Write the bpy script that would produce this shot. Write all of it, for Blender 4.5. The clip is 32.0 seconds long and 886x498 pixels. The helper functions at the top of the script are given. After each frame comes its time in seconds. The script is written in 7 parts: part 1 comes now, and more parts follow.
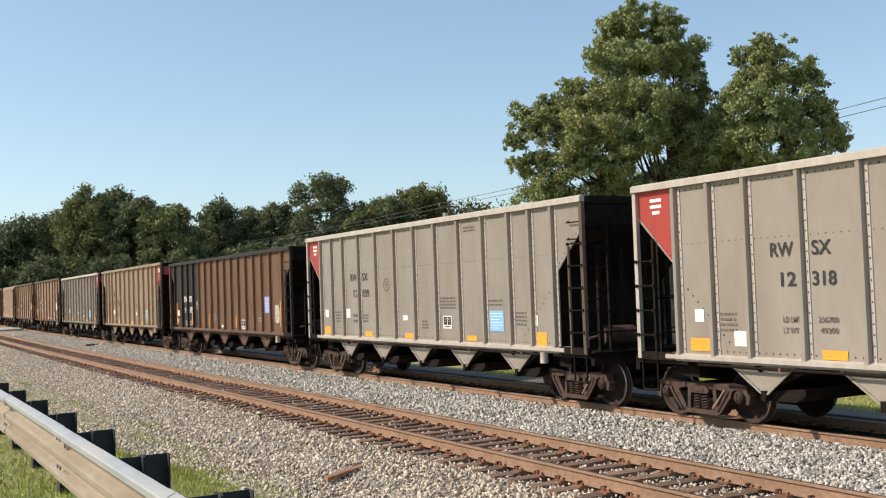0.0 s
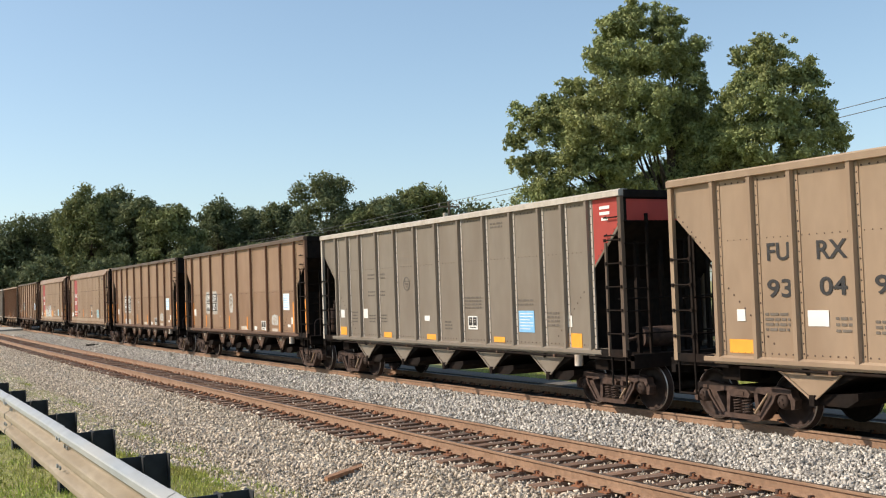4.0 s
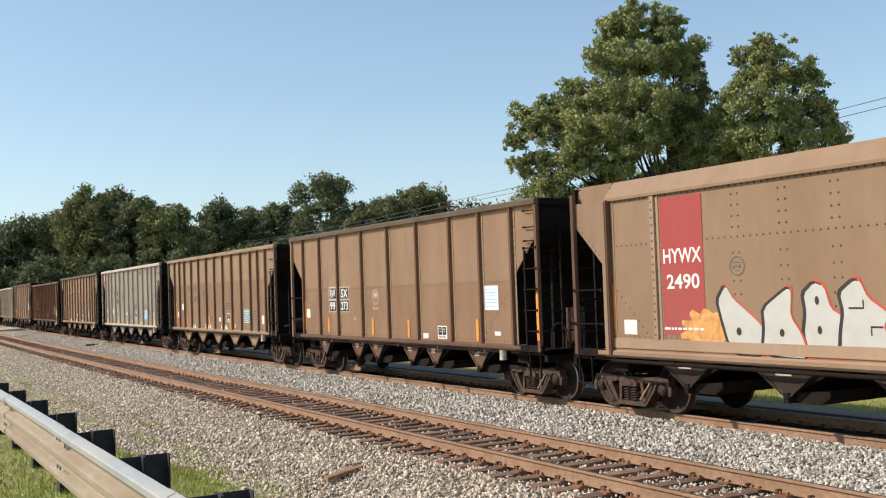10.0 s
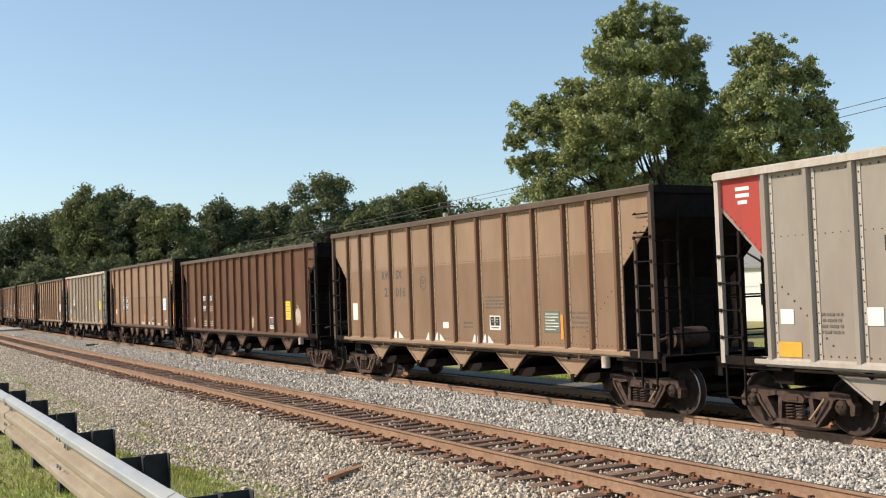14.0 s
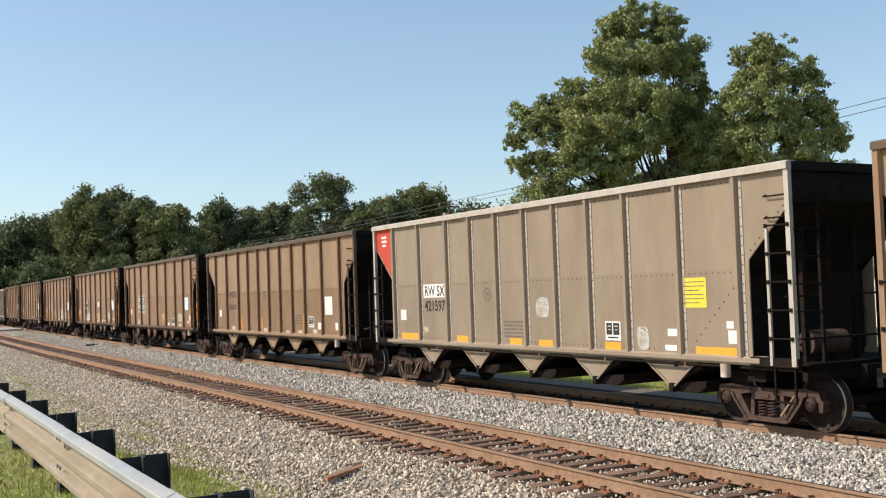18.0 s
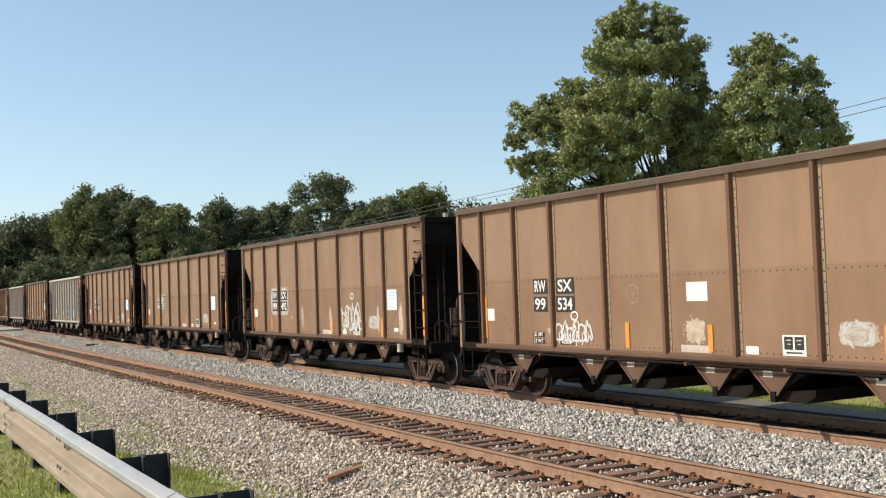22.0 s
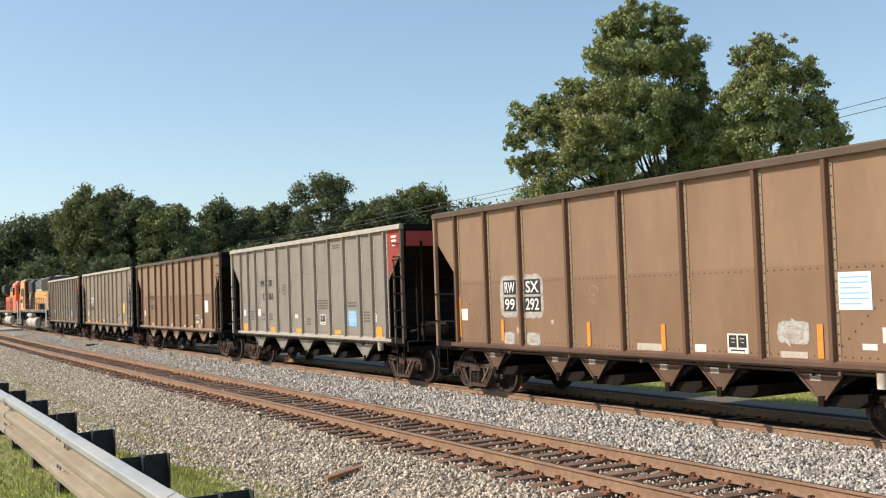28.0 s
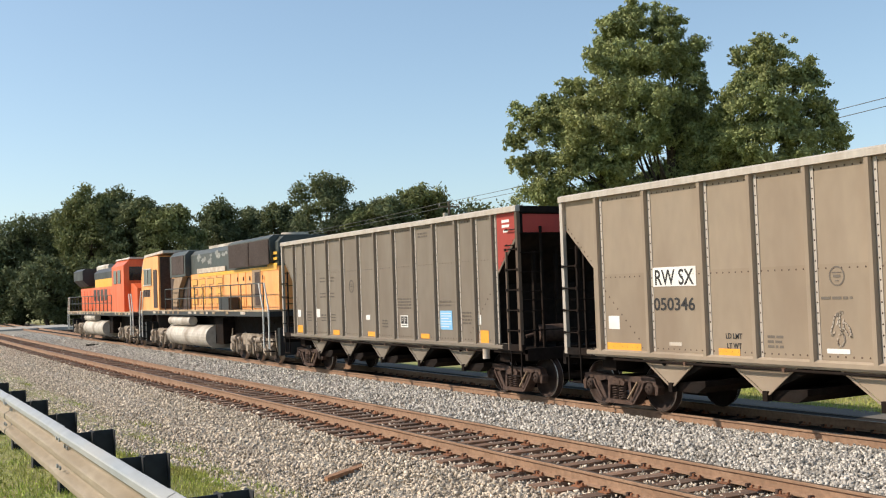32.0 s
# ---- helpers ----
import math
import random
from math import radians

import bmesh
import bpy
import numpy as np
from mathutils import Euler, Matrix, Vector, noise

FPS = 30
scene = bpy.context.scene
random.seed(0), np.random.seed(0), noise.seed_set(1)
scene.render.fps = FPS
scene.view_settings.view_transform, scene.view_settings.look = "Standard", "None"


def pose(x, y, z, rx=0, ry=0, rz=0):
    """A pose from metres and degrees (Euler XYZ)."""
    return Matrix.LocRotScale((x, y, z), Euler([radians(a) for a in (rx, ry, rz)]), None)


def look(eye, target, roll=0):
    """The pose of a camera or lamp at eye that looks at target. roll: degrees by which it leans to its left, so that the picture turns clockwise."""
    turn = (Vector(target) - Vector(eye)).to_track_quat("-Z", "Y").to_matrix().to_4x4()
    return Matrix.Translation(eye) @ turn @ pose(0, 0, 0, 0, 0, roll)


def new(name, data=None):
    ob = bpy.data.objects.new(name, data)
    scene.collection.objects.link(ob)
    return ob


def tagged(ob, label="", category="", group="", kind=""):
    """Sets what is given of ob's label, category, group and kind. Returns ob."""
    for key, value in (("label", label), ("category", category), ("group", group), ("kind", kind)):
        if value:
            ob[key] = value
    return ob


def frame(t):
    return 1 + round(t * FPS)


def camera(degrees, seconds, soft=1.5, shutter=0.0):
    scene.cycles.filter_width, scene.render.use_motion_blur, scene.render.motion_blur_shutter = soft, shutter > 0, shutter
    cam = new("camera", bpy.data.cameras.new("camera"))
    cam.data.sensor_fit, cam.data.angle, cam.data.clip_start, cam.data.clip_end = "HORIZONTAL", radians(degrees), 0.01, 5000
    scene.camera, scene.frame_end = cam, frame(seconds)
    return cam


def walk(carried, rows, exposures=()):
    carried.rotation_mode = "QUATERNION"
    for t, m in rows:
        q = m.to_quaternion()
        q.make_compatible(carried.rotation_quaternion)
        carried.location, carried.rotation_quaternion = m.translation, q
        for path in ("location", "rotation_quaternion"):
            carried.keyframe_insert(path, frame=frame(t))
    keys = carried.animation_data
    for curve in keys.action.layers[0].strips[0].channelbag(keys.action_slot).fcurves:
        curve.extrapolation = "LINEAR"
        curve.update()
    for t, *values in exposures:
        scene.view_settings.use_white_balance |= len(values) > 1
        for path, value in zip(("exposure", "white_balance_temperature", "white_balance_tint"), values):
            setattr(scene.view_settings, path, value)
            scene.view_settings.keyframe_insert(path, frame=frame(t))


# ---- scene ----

# The track runs along x (the train comes from -x), y points away from the camera, z = 0 is the top of the rails.
EYE = (0.0, 0.0, 2.44)
YAW, PITCH, ROLL = radians(60.539), radians(2.237), -2.006
cam = camera(46.058, 32.0, soft=1.15)
AIM = (EYE[0] - math.sin(YAW) * math.cos(PITCH), EYE[1] + math.cos(YAW) * math.cos(PITCH), EYE[2] + math.sin(PITCH))
PATH = [(0.0, look(EYE, AIM, ROLL)), (32.0, look(EYE, AIM, ROLL))]
walk(cam, PATH, exposures=[(0.0, 0.0), (1.0, 0.03), (2.0, 0.12), (3.0, 0.05), (5.0, 0.0), (32.0, 0.0)])

# ---- light ----
SUN_AZ, SUN_EL = radians(28), radians(38)      # azimuth from -y towards -x
to_sun = Vector((-math.sin(SUN_AZ) * math.cos(SUN_EL), -math.cos(SUN_AZ) * math.cos(SUN_EL), math.sin(SUN_EL)))
world = bpy.data.worlds.new("world")
scene.world = world
world.use_nodes = True
nt = world.node_tree
sky = nt.nodes.new("ShaderNodeTexSky")
sky.sky_type, sky.sun_disc = "NISHITA", False
sky.sun_elevation = SUN_EL
sky.sun_rotation = math.atan2(to_sun.x, to_sun.y)
sky.altitude, sky.air_density, sky.dust_density, sky.ozone_density = 100, 0.9, 0.95, 0.35
nt.nodes["Background"].inputs["Strength"].default_value = 0.232
even = nt.nodes.new("ShaderNodeGamma")               # a hazy summer sky: paler overhead, less glare at the horizon
even.inputs[1].default_value = 0.78
haze = nt.nodes.new("ShaderNodeMix")
haze.data_type, haze.blend_type = "RGBA", "MULTIPLY"
haze.inputs[0].default_value, haze.inputs[7].default_value = 1.0, (0.9, 1.0, 1.035, 1)
nt.links.new(sky.outputs[0], even.inputs[0])
nt.links.new(even.outputs[0], haze.inputs[6])
nt.links.new(haze.outputs[2], nt.nodes["Background"].inputs[0])
sun = new("sun", bpy.data.lights.new("sun", "SUN"))
sun.data.energy, sun.data.angle, sun.data.color = 5.0, radians(0.5), (1.0, 0.87, 0.725)
sun.matrix_world = look((0, 0, 60), Vector((0, 0, 60)) - to_sun)


# ---- materials ----
def material(name, color, rough=0.7, metal=0.0, grain=8.0, vary=0.25, dirt=None, dirt_amount=0.3, dirt_scale=1.0,
             streak=(1, 1, 1), bump=0.15, per_object=0.0, island=0.0, spec=0.5, hue=None):
    """Paint or a plain stuff: base colour varied at two scales, with dirt of its own colour, and a fine relief."""
    m = bpy.data.materials.new(name)
    m.use_nodes = True
    t = m.node_tree
    b = t.nodes["Principled BSDF"]
    b.inputs["Metallic"].default_value = metal
    b.inputs["Specular IOR Level"].default_value = spec
    co = t.nodes.new("ShaderNodeTexCoord")
    mp = t.nodes.new("ShaderNodeMapping")
    mp.inputs["Scale"].default_value = streak
    t.links.new(co.outputs["Object"], mp.inputs[0])

    def noise_node(scale, detail):
        n = t.nodes.new("ShaderNodeTexNoise")
        n.inputs["Scale"].default_value, n.inputs["Detail"].default_value = scale, detail
        t.links.new(mp.outputs[0], n.inputs["Vector"])
        return n

    def mixed(fac, a, c, kind="MIX"):
        n = t.nodes.new("ShaderNodeMix")
        n.data_type, n.blend_type = "RGBA", kind
        for s, v in ((n.inputs[0], fac), (n.inputs[6], a), (n.inputs[7], c)):
            if isinstance(v, (int, float)):
                s.default_value = v
            elif isinstance(v, tuple):
                s.default_value = (*v[:3], 1)
            else:
                t.links.new(v, s)
        return n.outputs[2]

    def ramp(src, lo, hi, a, c):
        n = t.nodes.new("ShaderNodeMapRange")
        for k, v in zip((1, 2, 3, 4), (lo, hi, a, c)):
            n.inputs[k].default_value = v
        t.links.new(src, n.inputs[0])
        return n.outputs[0]

    fine, broad = noise_node(grain, 5), noise_node(dirt_scale, 4)
    dark = tuple(v * (1 - vary) for v in color)
    light = tuple(min(1, v * (1 + vary)) for v in color)
    col = mixed(ramp(fine.outputs[0], 0.3, 0.7, 0, 1), dark, light)
    if hue:
        col = mixed(ramp(broad.outputs[0], 0.35, 0.65, 0, 1), col, hue)
    if dirt:
        col = mixed(ramp(broad.outputs[0], 0.42, 0.72, 0, dirt_amount), col, dirt)
    if per_object or island:
        info = t.nodes.new("ShaderNodeObjectInfo" if per_object else "ShaderNodeNewGeometry")
        sock = info.outputs["Random"] if per_object else info.outputs["Random Per Island"]
        amount = per_object or island
        val = t.nodes.new("ShaderNodeHueSaturation")
        t.links.new(ramp(sock, 0, 1, 1 - amount, 1 + amount), val.inputs["Value"])
        t.links.new(col, val.inputs["Color"])
        col = val.outputs[0]
    t.links.new(col, b.inputs["Base Color"])
    t.links.new(ramp(broad.outputs[0], 0.3, 0.7, max(0.05, rough - 0.1), min(1, rough + 0.1)), b.inputs["Roughness"])
    if bump:
        bp = t.nodes.new("ShaderNodeBump")
        bp.inputs["Strength"].default_value, bp.inputs["Distance"].default_value = bump, 0.01
        t.links.new(fine.outputs[0], bp.inputs["Height"])
        t.links.new(bp.outputs[0], b.inputs["Normal"])
    return m


def car_paint(name, color, dirt, amount=0.5, rough=0.62):
    """Paint of a coal car: rain streaks, dust and stains."""
    color, dirt = (tuple(k * v for k, v in zip((1.29, 1.28, 1.27), c)) for c in (color, dirt))
    m = material(name, color, rough, 0.0, 4.0, 0.045, dirt, amount, 0.7, (1.3, 1.3, 0.55), 0.03, spec=0.2)
    m.node_tree.nodes["Principled BSDF"].inputs["Diffuse Roughness"].default_value = 1.0      # dust
    return m


def leafy(m, amount=0.16):
    """Lets some light through the blades of a leaf material."""
    t = m.node_tree
    b = t.nodes["Principled BSDF"]
    tr, mix = t.nodes.new("ShaderNodeBsdfTranslucent"), t.nodes.new("ShaderNodeMixShader")
    t.links.new(b.inputs["Base Color"].links[0].from_socket, tr.inputs["Color"])
    mix.inputs[0].default_value = amount
    t.links.new(b.outputs[0], mix.inputs[1])
    t.links.new(tr.outputs[0], mix.inputs[2])
    t.links.new(mix.outputs[0], t.nodes["Material Output"].inputs[0])
    return m


GREY = car_paint("grey car paint", (0.355, 0.312, 0.262), (0.265, 0.212, 0.165), 0.55)
GREY_DARK = car_paint("dusty grey car paint", (0.27, 0.225, 0.175), (0.2, 0.157, 0.118), 0.6)
GREY_TAN = car_paint("tan grey car paint", (0.365, 0.292, 0.215), (0.27, 0.202, 0.145), 0.6)
TAN_WARM = car_paint("dusty tan car paint", (0.36, 0.262, 0.178), (0.26, 0.178, 0.115), 0.6)
BROWN = car_paint("dusty brown car paint", (0.355, 0.229, 0.145), (0.262, 0.16, 0.098), 0.6)
BROWN_TAN = car_paint("tan brown car paint", (0.375, 0.255, 0.165), (0.29, 0.185, 0.115), 0.55)
BROWN_RED = car_paint("reddish brown car paint", (0.165, 0.078, 0.042), (0.11, 0.052, 0.03), 0.6)
BROWN_DARK = car_paint("dark brown car paint", (0.2, 0.112, 0.064), (0.125, 0.066, 0.04), 0.6)
# blackish brown of the smooth cars' hopper bays
BAY_BLACK = car_paint("black-brown underside paint", (0.045, 0.032, 0.026), (0.03, 0.022, 0.018), 0.5)
BLACK = car_paint("black car paint", (0.036, 0.028, 0.023), (0.05, 0.036, 0.026), 0.5)
RED = car_paint("red car paint", (0.46, 0.075, 0.06), (0.32, 0.075, 0.055), 0.5)
RED_PANEL = car_paint("dull red panel paint", (0.43, 0.085, 0.08), (0.34, 0.12, 0.10), 0.6)
RED_BRIGHT = car_paint("bright red car paint", (0.62, 0.09, 0.05), (0.45, 0.08, 0.05), 0.4)
# Coal-black steel, darker still: the shade of ends and undersides is put in.
STEEL_DARK = material("sooty shade-dark steel", (0.014, 0.0108, 0.0092), 0.9, 0.0, 7, 0.35, (0.036, 0.022, 0.016), 0.5, 2.5, bump=0.2, spec=0.1)
TRUCK = material("rusty cast steel", (0.075, 0.048, 0.038), 0.8, 0.0, 9, 0.4, (0.10, 0.06, 0.042), 0.6, 3.0, bump=0.3, spec=0.25)
SMOOTH_TAN = car_paint("stained tan car paint", (0.335, 0.226, 0.146), (0.25, 0.155, 0.095), 0.6)
BELT = car_paint("pale belt paint", (0.40, 0.29, 0.2), (0.31, 0.21, 0.14), 0.5)
LOWER = {m.name: car_paint("lower " + m.name, c, d, 0.6) for m, c, d in (
    (GREY, (0.338, 0.295, 0.246), (0.25, 0.2, 0.155)), (GREY_TAN, (0.342, 0.272, 0.198), (0.255, 0.19, 0.135)),
    (SMOOTH_TAN, (0.325, 0.217, 0.138), (0.24, 0.147, 0.089)), (BROWN, (0.322, 0.202, 0.124), (0.23, 0.134, 0.079)), (BROWN_TAN, (0.31, 0.2, 0.122), (0.22, 0.13, 0.076)))}
RIVET = material("dark rivet heads", (0.12, 0.075, 0.05), 0.7, 0.0, 9, 0.2)
WHEEL = material("brown wheel steel", (0.034, 0.022, 0.018), 0.7, 0.1, 9, 0.3, (0.085, 0.052, 0.038), 0.5, 3.0, spec=0.25)
TREAD = material("polished tread steel", (0.42, 0.37, 0.33), 0.42, 0.8, 20, 0.1)
RAIL_SIDE = material("rusty rail side", (0.30, 0.185, 0.115), 0.85, 0.0, 14, 0.2, (0.2, 0.115, 0.07), 0.5, 1.2, bump=0.2)
RAIL_TOP = material("worn rail head", (0.12, 0.092, 0.07), 0.45, 0.5, 20, 0.15)
TIE = material("weathered tie wood", (0.13, 0.083, 0.058), 0.9, 0.0, 9, 0.4, (0.26, 0.135, 0.075), 0.7, 3.0, (6, 0.8, 1), 0.5, per_object=0.3)
PLATE = material("rusty tie plate", (0.25, 0.105, 0.05), 0.9, 0.0, 14, 0.3, bump=0.3, per_object=0.25)
STONE = material("ballast stone", (0.465, 0.43, 0.38), 0.9, 0.0, 30, 0.25, bump=0.2, island=0.62)
STONE_OLD = material("dusty ballast stone", (0.525, 0.447, 0.352), 0.9, 0.0, 30, 0.25, bump=0.2, island=0.58)
# dark with coal dust, and with the shade under the train put in
STONE_SHADE = material("coal-dusted shade-dark stone", (0.06, 0.052, 0.046), 0.95, 0.0, 30, 0.3, bump=0.2, island=0.5, spec=0.1)
BALLAST_BED = material("ballast bed", (0.30, 0.27, 0.22), 0.95, 0.0, 22, 0.5, (0.1, 0.085, 0.065), 0.5, 2.0, bump=0.8)
GROUND = material("grassy ground", (0.26, 0.27, 0.085), 0.95, 0.0, 12, 0.4, (0.32, 0.22, 0.12), 0.7, 0.5, bump=0.6)
GRASS = material("grass blades", (0.36, 0.42, 0.095), 0.8, 0.0, 3, 0.3, (0.46, 0.34, 0.15), 0.7, 0.8, bump=0, island=0.35, spec=0.25)
# near black: the train's shadow behind the track is put into this colour
SHADE_GROUND = material("shade-dark ground", (0.03, 0.027, 0.024), 0.95, 0.0, 22, 0.4, (0.055, 0.05, 0.04), 0.5, 1.5, bump=0.6, spec=0.08)
ASPHALT = material("old asphalt", (0.17, 0.152, 0.128), 0.95, 0.0, 40, 0.2, (0.13, 0.122, 0.11), 0.5, 0.4, bump=0.3, spec=0.08)
CONCRETE = material("crossing concrete", (0.40, 0.38, 0.34), 0.9, 0.0, 12, 0.15, (0.25, 0.22, 0.18), 0.5, 0.8)
GALV = material("weathered galvanised steel", (0.33, 0.345, 0.35), 0.55, 0.15, 12, 0.1, (0.40, 0.385, 0.35), 0.6, 2.2, (0.4, 1, 1), bump=0.08)
GALV_DUST = material("dust stained galvanised steel", (0.30, 0.245, 0.175), 0.75, 0.0, 12, 0.14, (0.235, 0.185, 0.125), 0.8, 2.2, (0.35, 1, 2), bump=0.1)
# steel posts face the camera with their shaded side; that shade is in the colour
POST = material("shade-dark guardrail post", (0.03, 0.032, 0.034), 0.8, 0.0, 9, 0.3, (0.05, 0.05, 0.05), 0.5, 3)
BARK = material("bark", (0.075, 0.055, 0.04), 0.95, 0.0, 12, 0.4, bump=0.8)
LEAF = leafy(material("tree leaves", (0.25, 0.285, 0.118), 0.7, 0.0, 0.6, 0.3, (0.35, 0.355, 0.15), 0.8, 0.25, bump=0, island=0.3, spec=0.18))
LEAF_DARK = leafy(material("wood leaves", (0.14, 0.162, 0.082), 0.7, 0.0, 0.4, 0.3, (0.19, 0.205, 0.10), 0.8, 0.12, bump=0, island=0.3, spec=0.15), 0.2)
LEAF_MID = leafy(material("lighter wood leaves", (0.175, 0.195, 0.082), 0.7, 0.0, 0.4, 0.3, (0.23, 0.235, 0.10), 0.8, 0.12, bump=0, island=0.3, spec=0.15), 0.2)
OLD_WOOD = material("split orange brown wood", (0.32, 0.17, 0.09), 0.9, 0.0, 9, 0.4, (0.2, 0.11, 0.065), 0.5, 3.0, (0.6, 6, 1), 0.4)
WOOD_POLE = material("pole wood", (0.12, 0.09, 0.065), 0.9, 0.0, 9, 0.3, bump=0.4)
WIRE = material("wire", (0.10, 0.10, 0.10), 0.6)
WHITE = material("white decal", (0.78, 0.76, 0.72), 0.6, 0.0, 6, 0.06, (0.5, 0.43, 0.34), 0.35, 3)
WHITE_DIM = material("faded white decal", (0.55, 0.48, 0.40), 0.7, 0.0, 6, 0.15, (0.36, 0.25, 0.16), 0.7, 4)
WORN_WHITE = material("worn white paint", (0.52, 0.43, 0.33), 0.75, 0.0, 26, 0.2, (0.36, 0.25, 0.165), 0.9, 6.0)
SMEAR = material("brushed silvery paint", (0.46, 0.42, 0.37), 0.6, 0.1, 14, 0.25, (0.30, 0.22, 0.15), 0.8, 5.0, (1, 1, 2))
YELLOW = material("yellow reflector", (0.85, 0.36, 0.035), 0.5, 0.0, 6, 0.08)
YELLOW_TAG = material("yellow placard", (0.85, 0.60, 0.05), 0.5, 0.0, 6, 0.08)
ORANGE_STRIPE = material("orange stripe decal", (0.75, 0.27, 0.035), 0.6, 0.0, 6, 0.12)
BLUE = material("light blue placard", (0.22, 0.48, 0.74), 0.5, 0.0, 6, 0.08)
TEAL = material("teal placard", (0.15, 0.32, 0.36), 0.5, 0.0, 6, 0.08)
PALE = material("pale placard", (0.68, 0.76, 0.81), 0.5, 0.0, 6, 0.08)
VIOLET = material("violet placard", (0.30, 0.30, 0.62), 0.5, 0.0, 6, 0.08)
INK = material("black lettering", (0.025, 0.023, 0.022), 0.7, 0.0, 6, 0.1)
GREEN_TAG = material("dark green placard", (0.13, 0.15, 0.105), 0.6, 0.0, 6, 0.08)
SILVER = material("silver spray paint", (0.50, 0.50, 0.47), 0.55, 0.0, 6, 0.08, (0.4, 0.36, 0.3), 0.4, 3)
ORANGE_FADED = material("faded orange spray paint", (0.68, 0.33, 0.10), 0.8, 0.0, 9, 0.25, (0.3, 0.17, 0.09), 0.6, 6)
PALE_TRIM = material("pale weathered aluminium", (0.46, 0.41, 0.35), 0.6, 0.0, 9, 0.1, (0.33, 0.27, 0.2), 0.5, 1.5, (2, 2, 0.5))
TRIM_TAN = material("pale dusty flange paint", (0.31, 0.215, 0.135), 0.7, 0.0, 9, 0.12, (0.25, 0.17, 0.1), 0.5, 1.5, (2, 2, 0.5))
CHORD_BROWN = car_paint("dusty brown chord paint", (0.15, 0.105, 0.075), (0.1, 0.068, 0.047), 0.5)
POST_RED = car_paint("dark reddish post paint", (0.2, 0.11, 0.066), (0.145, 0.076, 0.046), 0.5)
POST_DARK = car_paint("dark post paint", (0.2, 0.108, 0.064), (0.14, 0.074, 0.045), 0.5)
CHORD_RED = car_paint("reddish brown post paint", (0.15, 0.08, 0.052), (0.10, 0.052, 0.036), 0.5)
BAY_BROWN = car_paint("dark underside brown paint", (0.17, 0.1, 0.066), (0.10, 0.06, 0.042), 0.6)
BROWN_WARM = car_paint("warm brown car paint", (0.26, 0.13, 0.058), (0.19, 0.09, 0.042), 0.6)
INK_BROWN = material("weathered dark lettering", (0.075, 0.058, 0.046), 0.75, 0.0, 6, 0.15)
INK_FADED = material("faded lettering", (0.145, 0.12, 0.094), 0.8, 0.0, 6, 0.2)


